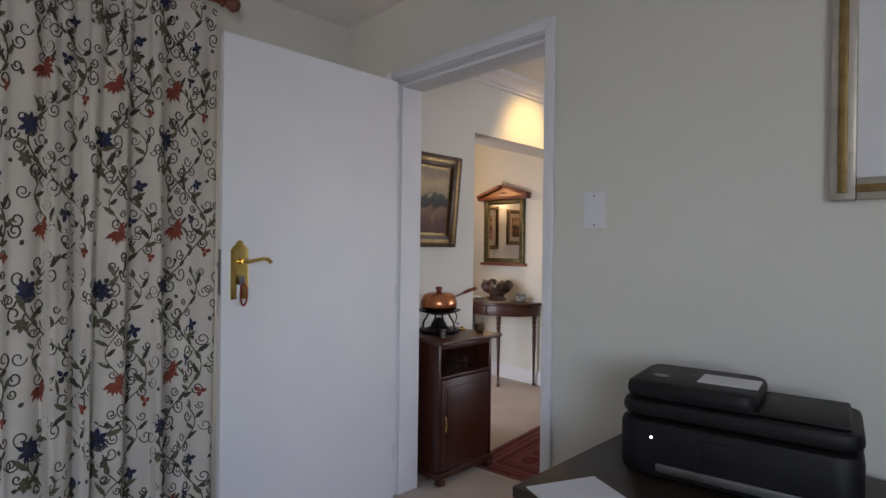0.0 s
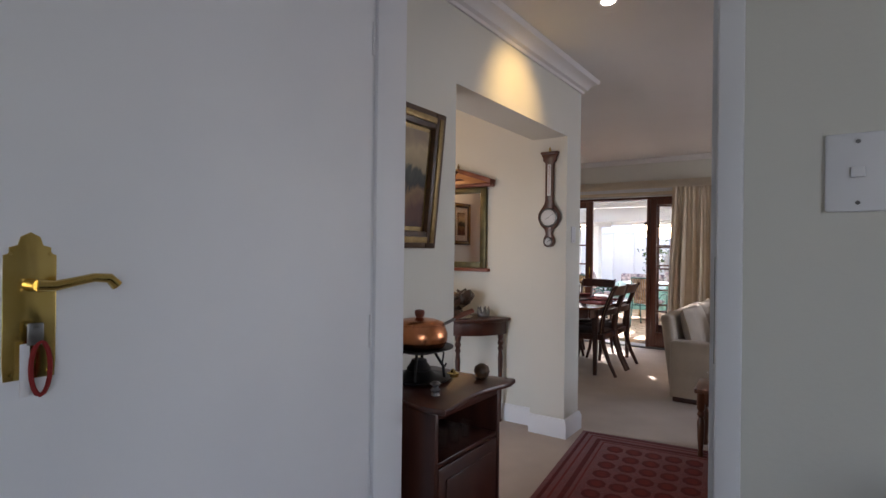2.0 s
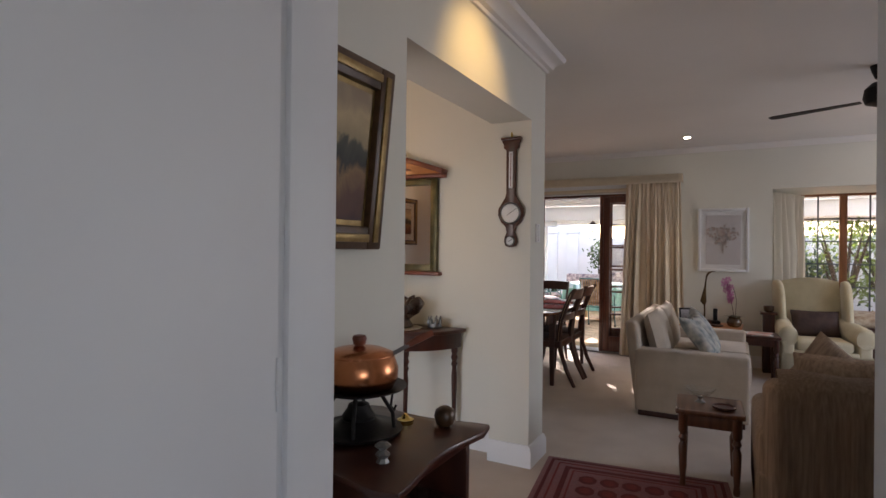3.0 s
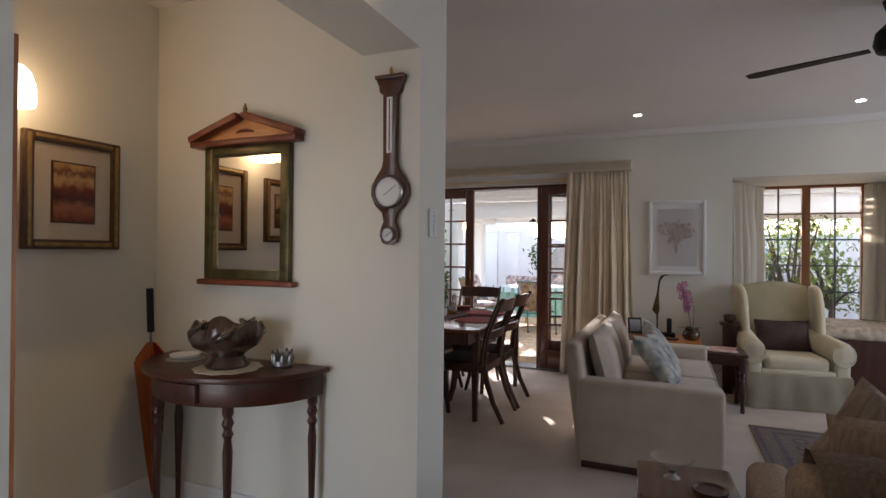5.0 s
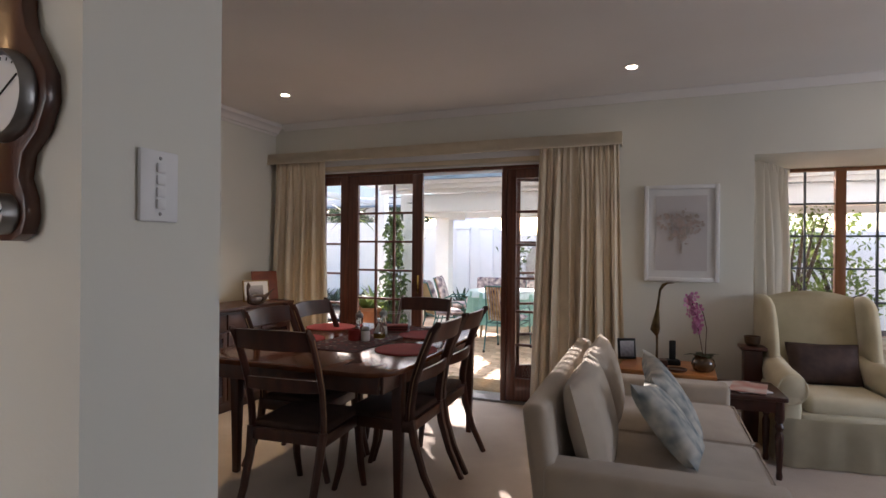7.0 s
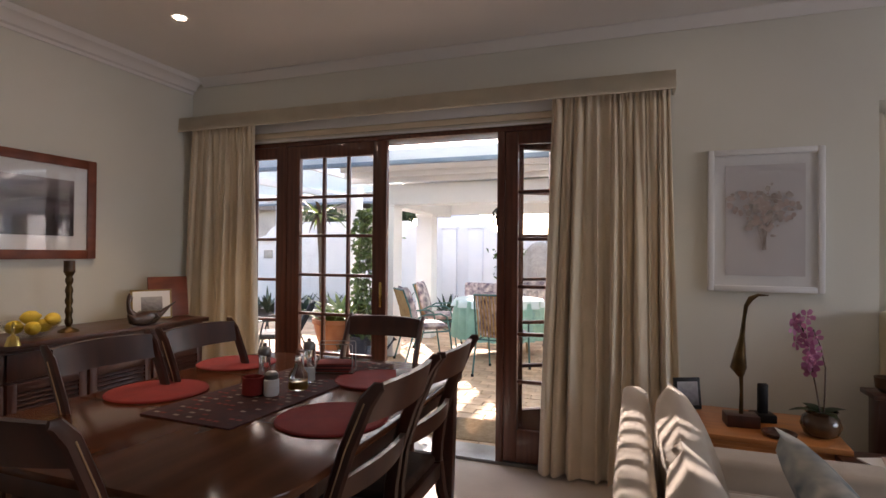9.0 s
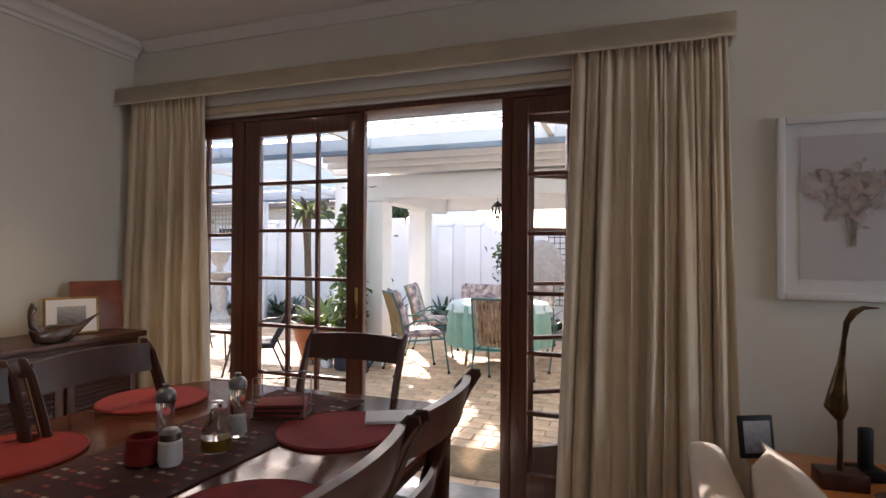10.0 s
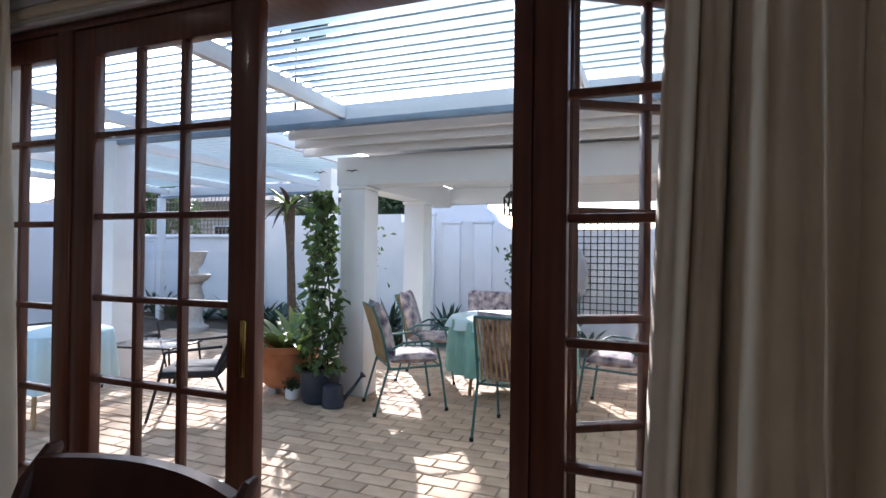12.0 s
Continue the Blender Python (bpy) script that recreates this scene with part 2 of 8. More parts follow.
# hall wall with the wide opening into the lobby
N0, N1, NH = 3.385, 4.848, 2.175
structure("wall_hall", [(HALL - 0.27, HALL, 2.552, N0, 0, CEIL), (HALL - 0.27, HALL, N1, 5.12, 0, CEIL), (HALL - 0.27, HALL, N0, N1, NH, CEIL)], M_WALL, "pale plastered hall wall with a wide alcove opening", "wall")
LOB = -2.65
LN = 4.97           # face of the lobby wall behind the mirror
structure("wall_lobby_north", [(LOB - 0.25, HALL - 0.27, LN, 5.12, 0, CEIL), (DIN - 0.26, LOB - 0.25, LN, 5.12, 0, CEIL)], M_WALL, "pale plastered lobby wall behind the mirror", "wall")
structure("wall_lobby_west", [(LOB - 0.25, LOB, 2.6, LN, 0, CEIL)], M_WALL, "pale plastered lobby wall with pictures", "wall")
structure("wall_lobby_south", [(LOB - 0.25, -2.42, 2.45, 2.7, 0, CEIL), (-1.52, HALL - 0.27, 2.45, 2.7, 0, CEIL), (-2.42, -1.52, 2.45, 2.7, 2.12, CEIL)], M_WALL, "pale plastered lobby wall", "wall")
# dining and living room
structure("wall_dining_west", [(DIN - 0.26, DIN, 5.12, FAR + 0.26, 0, CEIL)], M_WALL, "pale cream dining room wall", "wall")
FX0, FX1, FZ = -3.75, -0.55, 2.12
BX0, BX1, BZ = 0.50, 2.45, 2.115
structure("wall_garden_side", [(DIN, FX0, FAR, FAR + WALL_T, 0, CEIL), (FX1, BX0, FAR, FAR + WALL_T, 0, CEIL), (BX1, RIGHT, FAR, FAR + WALL_T, 0, CEIL), (FX0, FX1, FAR, FAR + WALL_T, FZ, CEIL), (BX0, BX1, FAR, FAR + WALL_T, BZ, CEIL)], M_WALL, "pale plastered wall with patio doors and a bay window", "wall")
# east opening is invented, unseen; it only holds the living room fill lamp
structure("wall_living_east", [(RIGHT, RIGHT + 0.25, 2.372, 6.1, 0, CEIL), (RIGHT, RIGHT + 0.25, 8.3, FAR + 0.26, 0, CEIL), (RIGHT, RIGHT + 0.25, 6.1, 8.3, 2.2, CEIL), (RIGHT, RIGHT + 0.25, 6.1, 8.3, 0, 0.8)], M_WALL, "plain pale living room wall with an opening added for the fill light", "wall")
# bay: sides, roof and sill wall
structure("wall_bay", [(BX0 - 0.12, BX0, FAR + WALL_T, 10.05, 0, BZ + 0.1), (BX1, BX1 + 0.12, FAR + WALL_T, 10.05, 0, BZ + 0.1), (BX0, BX1, 9.93, 10.05, 0, 0.62), (BX0, BX1, FAR + WALL_T, 10.05, BZ, BZ + 0.12)], M_WALL, "white plastered window bay", "wall")
# garden ground
structure("ground", [(-400, 400, 9.4, 700, -0.6, -0.12)], M_SOIL, "garden soil with low planting", "ground")
structure("patio_slab", [(-9.0, 6.0, FAR + 0.27, 15.2, -0.115, -0.068)], M_GROUT, "sandy bed under the brick paving", "ground")

# ---- more materials ----
M_BRASS = surface("polished_brass", (0.62, 0.44, 0.13), (0.72, 0.54, 0.2), 14, 0.2, 0.03, 60, metal=1.0)
M_COPPER = surface("copper", (0.52, 0.19, 0.08), (0.64, 0.27, 0.13), 12, 0.25, 0.05, 40, metal=1.0)
M_BLACKIRON = surface("blackened_iron", (0.012, 0.011, 0.011), (0.03, 0.027, 0.026), 20, 0.45, 0.15, 120, metal=0.6)
M_BLACK = surface("black_plastic", (0.006, 0.006, 0.0065), (0.011, 0.011, 0.012), 20, 0.5, 0.08, 300)
M_BLACK.node_tree.nodes["Principled BSDF"].inputs["Specular IOR Level"].default_value = 0.25
M_DESK = surface("dark_desk_wood", (0.020, 0.012, 0.009), (0.038, 0.023, 0.016), 3, 0.42, 0.05, 60, stretch=(1, 8, 8), wave=0.8)
M_PAPER = surface("white_paper", (0.74, 0.75, 0.77), (0.80, 0.81, 0.82), 6, 0.75, 0.02, 60)
M_GREY = surface("grey_metal", (0.22, 0.22, 0.22), (0.3, 0.3, 0.3), 20, 0.35, 0.05, 80, metal=0.9)
M_GILT = surface("antique_gilt", (0.22, 0.14, 0.05), (0.36, 0.25, 0.10), 30, 0.4, 0.3, 140, metal=0.6)
M_SILVERGILT = surface("pale_gilt", (0.42, 0.39, 0.33), (0.54, 0.50, 0.43), 25, 0.4, 0.15, 120, metal=0.5)
M_DARKFRAME = surface("dark_frame_wood", (0.045, 0.022, 0.010), (0.10, 0.05, 0.022), 9, 0.38, 0.15, 80, stretch=(3, 3, 3))
M_REDWOOD = surface("red_stained_wood", (0.14, 0.035, 0.018), (0.22, 0.06, 0.03), 5, 0.35, 0.08, 60, stretch=(2, 6, 6), wave=0.8)
M_GREENGILT = surface("olive_gilt", (0.06, 0.05, 0.018), (0.13, 0.11, 0.045), 18, 0.35, 0.15, 90, metal=0.4)
M_LINEN = surface("cream_linen", (0.55, 0.51, 0.44), (0.64, 0.60, 0.52), 6, 0.9, 0.4, 450, sheen=0.2, dist=0.002)
M_VINE = surface("olive_embroidery", (0.035, 0.032, 0.022), (0.075, 0.066, 0.045), 30, 0.85, 0.3, 400)
M_SAGE = surface("sage_embroidery", (0.075, 0.068, 0.038), (0.14, 0.125, 0.075), 30, 0.85, 0.3, 400)
M_RUST = surface("rust_embroidery", (0.17, 0.035, 0.02), (0.27, 0.065, 0.035), 30, 0.85, 0.3, 400)
M_INDIGO = surface("indigo_embroidery", (0.012, 0.014, 0.040), (0.03, 0.034, 0.08), 30, 0.85, 0.3, 400)
M_RED = surface("red_felt", (0.20, 0.012, 0.012), (0.28, 0.024, 0.020), 12, 0.9, 0.3, 300)
M_MIRROR, _n, _l, _p = nodes_of("mirror_glass")
_p.inputs["Base Color"].default_value, _p.inputs["Metallic"].default_value, _p.inputs["Roughness"].default_value = (0.86, 0.86, 0.84, 1), 1.0, 0.015
M_CLEAR = glass("clear_glassware", (0.97, 0.98, 0.98))


def painting(name, stops, scale, axis="Z", distort=1.5, seed=0.0, rough=0.55):
    """A picture's surface: bands of colour from bottom to top, broken up by noise."""
    m, n, l, p = nodes_of(name)
    co, sep = n.new("ShaderNodeTexCoord"), n.new("ShaderNodeSeparateXYZ")
    l.new(co.outputs["Generated"], sep.inputs[0])
    mp = n.new("ShaderNodeMapping")
    mp.inputs["Location"].default_value = (seed, seed * 2, seed)
    l.new(co.outputs["Generated"], mp.inputs[0])
    ns = n.new("ShaderNodeTexNoise")
    ns.inputs["Scale"].default_value, ns.inputs["Detail"].default_value, ns.inputs["Distortion"].default_value = scale, 8.0, 0.6
    l.new(mp.outputs[0], ns.inputs["Vector"])
    md = n.new("ShaderNodeMath")
    md.operation = "MULTIPLY_ADD"
    md.inputs[1].default_value = distort
    l.new(ns.outputs["Fac"], md.inputs[0])
    ad = n.new("ShaderNodeMath")
    ad.operation = "SUBTRACT"
    ad.inputs[1].default_value = distort / 2
    l.new(sep.outputs[axis], ad.inputs[0])
    l.new(ad.outputs[0], md.inputs[2])
    r = n.new("ShaderNodeValToRGB")
    while len(r.color_ramp.elements) < len(stops):
        r.color_ramp.elements.new(0.5)
    for e, (pos, c) in zip(r.color_ramp.elements, stops):
        e.position, e.color = pos, (*c, 1)
    l.new(md.outputs[0], r.inputs[0])
    l.new(r.outputs[0], p.inputs["Base Color"])
    p.inputs["Roughness"].default_value = rough
    return m


# ---- trims of the structure ----
def moulding(name, pts, profile, material, label, category, closed=False):
    """A profile of (out, up) swept along a plan line; out is to the left of the line's way."""
    bm = B()
    pts = [Vector(p) for p in pts]
    rings = []
    for i, p in enumerate(pts):
        d0 = (p - pts[i - 1]).normalized() if i else None
        d1 = (pts[i + 1] - p).normalized() if i + 1 < len(pts) else None
        n0 = Vector((-d0.y, d0.x, 0)) if d0 else None
        n1 = Vector((-d1.y, d1.x, 0)) if d1 else None
        out = (n0 + n1) / (1 + n0.dot(n1)) if n0 and n1 else (n0 or n1)
        rings.append([bm.verts.new(p + out * o + Vector((0, 0, u))) for o, u in profile])
    k = len(profile)
    for a, b in zip(rings, rings[1:]):
        for j in range(k):
            bm.faces.new((a[j], a[(j + 1) % k], b[(j + 1) % k], b[j]))
    bm.faces.new(rings[0])
    bm.faces.new(list(reversed(rings[-1])))
    bmesh.ops.recalc_face_normals(bm, faces=bm.faces[:])
    return single(name, bm, material, label, category, kind="structure", smooth=40)


SKIRT = [(0.0, 0.0), (0.022, 0.0), (0.022, 0.10), (0.014, 0.118), (0.010, 0.132), (0.0, 0.135)]
CORN = [(0.0, 0.0), (0.014, 0.0), (0.018, 0.018), (0.040, 0.026), (0.048, 0.048), (0.075, 0.072), (0.098, 0.078), (0.108, 0.100), (0.108, 0.110), (0.0, 0.110)]
CZ = CEIL - 0.111
E1 = 0.001
moulding("baseboard", [(HALL + E1, 2.555, 0), (HALL + E1, N0, 0)][::-1], SKIRT, M_WHITE, "white painted hall skirting board", "skirting")
moulding("baseboard_alcove", [(DIN + 0.01, 5.121, 0), (HALL + E1, 5.121, 0), (HALL + E1, N1 - E1, 0), (HALL - 0.271, N1 - E1, 0)][::-1], [(-o, u) for o, u in SKIRT][::-1], M_WHITE, "white skirting board round the wall's end", "skirting")
moulding("baseboard_lobby", [(HALL - 0.271, LN - E1, 0), (LOB + E1, LN - E1, 0), (LOB + E1, 2.701, 0)], SKIRT, M_WHITE, "white painted lobby skirting board", "skirting")
moulding("baseboard_dining", [(-3.65, FAR - E1, 0), (DIN + E1, FAR - E1, 0), (DIN + E1, 5.2, 0)], SKIRT, M_WHITE, "white painted dining skirting board", "skirting")
moulding("baseboard_garden_side", [(0.5, FAR - E1, 0), (FX1, FAR - E1, 0)], SKIRT, M_WHITE, "white painted living skirting board", "skirting")
moulding("trim_cornice_hall", [(DIN + 0.01, 5.121, CZ), (HALL + E1, 5.121, CZ), (HALL + E1, 2.553, CZ)], [(o, u) for o, u in CORN], M_CEIL, "white moulded plaster cornice along the hall", "cornice")
moulding("trim_cornice_dining", [(DIN + E1, FAR - 0.01, CZ), (DIN + E1, 5.20, CZ)], CORN, M_CEIL, "white moulded plaster cornice in the dining area", "cornice")
moulding("trim_cove_garden_side", [(RIGHT - 0.01, FAR - E1, CEIL - 0.061), (DIN + 0.11, FAR - E1, CEIL - 0.061)], [(0, 0), (0.012, 0.0), (0.03, 0.03), (0.06, 0.052), (0.06, 0.06), (0, 0.06)], M_CEIL, "small painted plaster cove", "cornice")

# study doorway: frame and leaf
frame_1 = thing("door_frame", "white painted timber door frame of the study", "door frame", kind="structure")
for nm, b in (("jamb", (DOOR_L - 0.03, DOOR_L, 2.366, 2.557, 0, DOOR_H)), ("jamb", (DOOR_R, DOOR_R + 0.03, 2.366, 2.557, 0, DOOR_H)), ("head", (DOOR_L - 0.03, DOOR_R + 0.03, 2.366, 2.557, DOOR_H, DOOR_H + 0.03)),
              ("stop", (DOOR_L, DOOR_L + 0.016, 2.415, 2.557, 0, DOOR_H)), ("stop", (DOOR_R - 0.016, DOOR_R, 2.415, 2.557, 0, DOOR_H)), ("stop", (DOOR_L + 0.016, DOOR_R - 0.016, 2.415, 2.557, DOOR_H - 0.016, DOOR_H)),
              ("architrave", (DOOR_R + 0.004, DOOR_R + 0.05, 2.350, 2.3655, 0, DOOR_H + 0.05)), ("architrave", (DOOR_L - 0.05, DOOR_L - 0.004, 2.350, 2.3655, 0, DOOR_H + 0.05)), ("architrave", (DOOR_L - 0.004, DOOR_R + 0.004, 2.350, 2.3655, DOOR_H + 0.004, DOOR_H + 0.05))):
    part(nm, box(B(), *b, bev=0.004), M_WHITE, frame_1)
part("strike_plate", box(B(), DOOR_R - 0.0025, DOOR_R + 0.001, 2.376, 2.402, 1.12, 1.34, bev=0.001), M_GREY, frame_1, "worn steel strike plate")

door_1 = thing("door_1", "flush white painted study door standing open", "door")
LY0 = 1.432
part("leaf", box(B(), -0.688, -0.648, LY0, 2.362, 0.012, 2.228, bev=0.003), M_WHITE, door_1)
for hz in (0.25, 1.1, 1.98):
    part("hinge", lathe(B(), [(0.0045, -0.05), (0.0045, 0.05)], (-0.646, 2.361, hz), 10), M_WHITE, door_1)
part("lock_plate", box(B(), -0.680, -0.656, LY0 - 0.0015, LY0 + 0.001, 1.14, 1.33, bev=0.0005), M_GREY, door_1, "steel lock edge plate")
part("latch", box(B(), -0.674, -0.662, LY0 - 0.012, LY0, 1.255, 1.278, bev=0.003), M_GREY, door_1)
PY, PZ = 1.506, 1.245
oy = [(-0.036, -0.125), (0.036, -0.125), (0.038, -0.1), (0.038, 0.085), (0.03, 0.088), (0.03, 0.098), (0.018, 0.102), (0.014, 0.116), (0, 0.124), (-0.014, 0.116), (-0.018, 0.102), (-0.03, 0.098), (-0.03, 0.088), (-0.038, 0.085), (-0.038, -0.1)]
bm = slab(B(), oy, 0, 0.004, bev=0.001)
bmesh.ops.transform(bm, matrix=Matrix(((0, 0, 1, -0.648), (1, 0, 0, PY), (0, 1, 0, PZ), (0, 0, 0, 1))), verts=bm.verts[:])
plate = part("handle_plate", bm, M_BRASS, door_1, "shaped polished brass backplate")
bm = B()
tube(bm, [(-0.645, PY, PZ + 0.035), (-0.605, PY, PZ + 0.035)], [0.012, 0.010], 12)
tube(bm, [(-0.603, PY - 0.004, PZ + 0.035), (-0.600, PY + 0.02, PZ + 0.034), (-0.600, PY + 0.05, PZ + 0.040), (-0.600, PY + 0.08, PZ + 0.046), (-0.600, PY + 0.105, PZ + 0.044), (-0.600, PY + 0.118, PZ + 0.030)], [0.011, 0.009, 0.008, 0.008, 0.009, 0.010], 10)
part("lever", bm, M_BRASS, plate, "curved brass lever handle", 60)
for sy, sz in ((-0.03, 0.09), (0.03, 0.09), (0, 0.114), (-0.028, -0.118), (0.028, -0.118)):
    part("screw", lathe(B(), [(0.0035, 0), (0.003, 0.0015)], (0, 0, 0), 8, pose(0, 0, 0, 0, 90, 0)), M_BRASS, plate).location = (-0.6445, PY + sy * 0.95, PZ + sz * 0.97)
keys = thing("key_bunch", "steel keys with a red carabiner in the lock", "keys")
part("key", tube(B(), [(-0.644, PY, PZ - 0.035), (-0.618, PY, PZ - 0.037)], 0.005, 8), M_GREY, keys)
part("key_bow", box(B(), -0.622, -0.618, PY - 0.012, PY + 0.012, PZ - 0.065, PZ - 0.028, bev=0.002), M_GREY, keys)
part("key_tag", box(B(), -0.628, -0.623, PY - 0.020, PY - 0.006, PZ - 0.15, PZ - 0.062, bev=0.002), M_PAPER, keys, "silver key hanging from the ring")
part("carabiner", tube(B(), [(-0.62, PY + 0.014 * math.cos(a) + 0.008, PZ - 0.105 + 0.045 * math.sin(a)) for a in [k * 2 * math.pi / 16 for k in range(17)]], 0.004, 6), M_RED, keys, "red anodised carabiner")


def switch(name, rows, label):
    """A white switch plate in the xz plane, facing -y, its rockers side by side or stacked."""
    s = thing(name, label, "light switch")
    part("plate", box(B(), -0.048, 0.048, -0.009, 0.0, -0.071, 0.071, bev=0.004), M_WHITE, s)
    for k in range(rows):
        z = (k - (rows - 1) / 2) * 0.024
        part("rocker", box(B(), -0.011, 0.011, -0.014, -0.0085, z - 0.010, z + 0.010, bev=0.003), M_WHITE, s)
    for z in (-0.055, 0.055):
        part("screw", lathe(B(), [(0.004, 0), (0.003, 0.0015)], (0, -0.009, z), 8, pose(0, 0, 0, 90, 0, 0)), M_GREY, s)
    return s


place(switch("light_switch", 1, "white single switch plate with two screws"), 0.514, 2.3715, 1.496)
gang = switch("light_switch", 4, "white four-gang switch plate by the alcove")
gang.matrix_basis = pose(HALL + 0.0006, 4.975, 1.469, 0, 0, 90) @ Matrix.Diagonal((0.78, 1, 0.84, 1))


# ---- curtains ----
def fold_offset(u, v, folds, depth, rng):
    """Depth of the folds at u (0..1 across) and v (0 top..1 bottom)."""
    u = u + 0.034 * math.sin(7.3 * u + rng[1]) + 0.018 * math.sin(17.0 * u + rng[2] + 1.6 * v) + 0.008 * math.sin(31.0 * u + rng[0] - 2.1 * v)
    a = folds * 2 * math.pi * u
    top = 0.6 * math.sin(1.9 * a + rng[0]) + 0.4 * math.sin(a + rng[1])
    low = math.sin(0.9 * a + rng[0] + 0.3 * v) + 0.40 * math.sin(1.9 * a + rng[1] + 1.1 * v) + 0.5 * math.sin(0.47 * a + rng[2] - 1.3 * v)
    k = min(1, v * 1.9) ** 0.8
    return depth * (0.65 * top * (1 - k) + low * k)


def drape(x0, x1, z0, z1, folds, depth, rng, flare=0.0, nu=None, nv=26):
    """A pleated cloth in the xz plane, facing -y, a few millimetres thick."""
    bm = B()
    nu = nu or int(folds * 20)
    grid = []
    for j in range(nv + 1):
        v = j / nv
        row = []
        for i in range(nu + 1):
            u = i / nu
            wave = 0.35 * depth * math.cos(folds * 2 * math.pi * u + rng[0])
            sway = 0.012 * math.sin(9 * u + 2.2 * v + rng[2]) * v
            x = x0 + (x1 - x0) * u + sway + wave * (0.4 + 0.6 * v) + flare * v * (u - 0.5) * 2
            row.append(bm.verts.new((x, fold_offset(u, v, folds, depth, rng), z1 + (z0 - z1) * v)))
        grid.append(row)
    for a, b in zip(grid, grid[1:]):
        for i in range(nu):
            bm.faces.new((a[i], b[i], b[i + 1], a[i + 1]))
    bmesh.ops.recalc_face_normals(bm, faces=bm.faces[:])
    bmesh.ops.solidify(bm, geom=bm.faces[:], thickness=0.004)
    return bm


RS = random.Random(4)


def curtain(name, x0, x1, z0, z1, folds, depth, material, label, flare=0.0):
    rng = [RS.uniform(0, 6) for _ in range(3)]
    c = thing(name, label, "curtain", "curtains")
    part("cloth", drape(x0, x1, z0, z1, folds, depth, rng, flare), material, c, "", 75)
    bm = B()
    k = int(folds)
    for i in range(k):
        u = (i + 0.5) / k
        tube(bm, [(x0 + (x1 - x0) * u, -depth * 0.9, z1 - 0.005), (x0 + (x1 - x0) * u, -depth * 1.1, z1 - 0.07)], [0.010, 0.003], 6)
    part("pinch_pleats", bm, material, c)
    return c, rng


c, _ = curtain("curtain", -3.86, -3.29, 0.015, 2.262, 9, 0.030, M_CURTAIN, "cream lined curtain drawn beside the patio doors", 0.07)
place(c, 0, 8.915)
c, _ = curtain("curtain", -1.13, -0.49, 0.015, 2.262, 10, 0.032, M_CURTAIN, "cream lined curtain gathered beside the patio doors", 0.07)
place(c, 0, 8.915)
pel = thing("pelmet", "cream fabric-covered pelmet above the patio doors", "pelmet")
part("board", box(B(), -3.945, -0.458, 8.875, 8.995, 2.312, 2.328, bev=0.004), M_PELMET, pel)
bm = B()
nx = 170
g = []
for z, o in ((2.228, 0.0), (2.242, -0.006), (2.28, -0.004), (2.326, 0.0), (2.332, 0.004)):
    g.append([bm.verts.new((-3.945 + 3.487 * i / nx, 8.86 + o + 0.0022 * math.sin(i * 1.9) + 0.0015 * math.sin(i * 0.7), z)) for i in range(nx + 1)])
for a, b in zip(g, g[1:]):
    for i in range(nx):
        bm.faces.new((a[i], a[i + 1], b[i + 1], b[i]))
bmesh.ops.solidify(bm, geom=bm.faces[:], thickness=-0.012)
part("valance", bm, M_PELMET, pel, "gathered cream valance", 60)
part("piping", tube(B(), [(-3.945, 8.853, 2.231), (-0.458, 8.853, 2.231)], 0.007, 8), M_PELMET, pel)
part("return_end", box(B(), -0.470, -0.456, 8.868, 8.995, 2.228, 2.315, bev=0.003), M_PELMET, pel)
part("track_board", box(B(), -3.76, -0.50, 8.955, 8.995, 2.19, 2.262, bev=0.003), M_WHITE, pel, "painted board behind the curtain tops")
blind = thing("roller_blind", "grey-cream rolled blind under the pelmet", "blind")
part("cassette", box(B(), -3.74, -0.56, 8.958, 8.992, 2.148, 2.189, bev=0.010, seg=3), M_CURTAIN, blind)
part("cloth_roll", tube(B(), [(-3.72, 8.972, 2.139), (-0.58, 8.972, 2.139)], 0.010, 10), M_LINEN, blind, "pale rolled cloth edge")
part("bottom_bar", box(B(), -3.72, -0.58, 8.962, 8.984, 2.119, 2.131, bev=0.003), M_WHITE, blind, "slim white weight bar")
for x in (-3.745, -0.568):
    part("bracket", box(B(), x, x + 0.012, 8.955, 8.995, 2.118, 2.187, bev=0.002), M_GREY, blind)

# study curtain with crewel embroidery, on the west wall
SC_Y0, SC_Y1, SC_Z0, SC_Z1, SC_F, SC_D = 0.10, 1.53, 0.02, 2.455, 11, 0.030
scr = [1.0, 2.2, 0.4]
crewel = thing("study_curtain", "cream linen curtain with crewel vines and flowers", "curtain")
part("cloth", drape(SC_Y0, SC_Y1, SC_Z0, SC_Z1, SC_F, SC_D, scr), M_LINEN, crewel, "", 75)


def on_cloth(p, z, lift=0.0045):
    u, v = (p - SC_Y0) / (SC_Y1 - SC_Y0), (SC_Z1 - z) / (SC_Z1 - SC_Z0)
    wave = 0.35 * SC_D * math.cos(SC_F * 2 * math.pi * u + scr[0])
    sway = 0.012 * math.sin(9 * u + 2.2 * v + scr[2]) * v
    return (p + sway + wave * (0.4 + 0.6 * v), fold_offset(u, v, SC_F, SC_D, scr) - lift, z)


def stitch(bm, pts, r=0.0033):
    q = [on_cloth(p, z) for p, z in pts if SC_Y0 < p < SC_Y1 and SC_Z0 < z < SC_Z1]
    if len(q) > 2:
        tube(bm, q, r, 4)


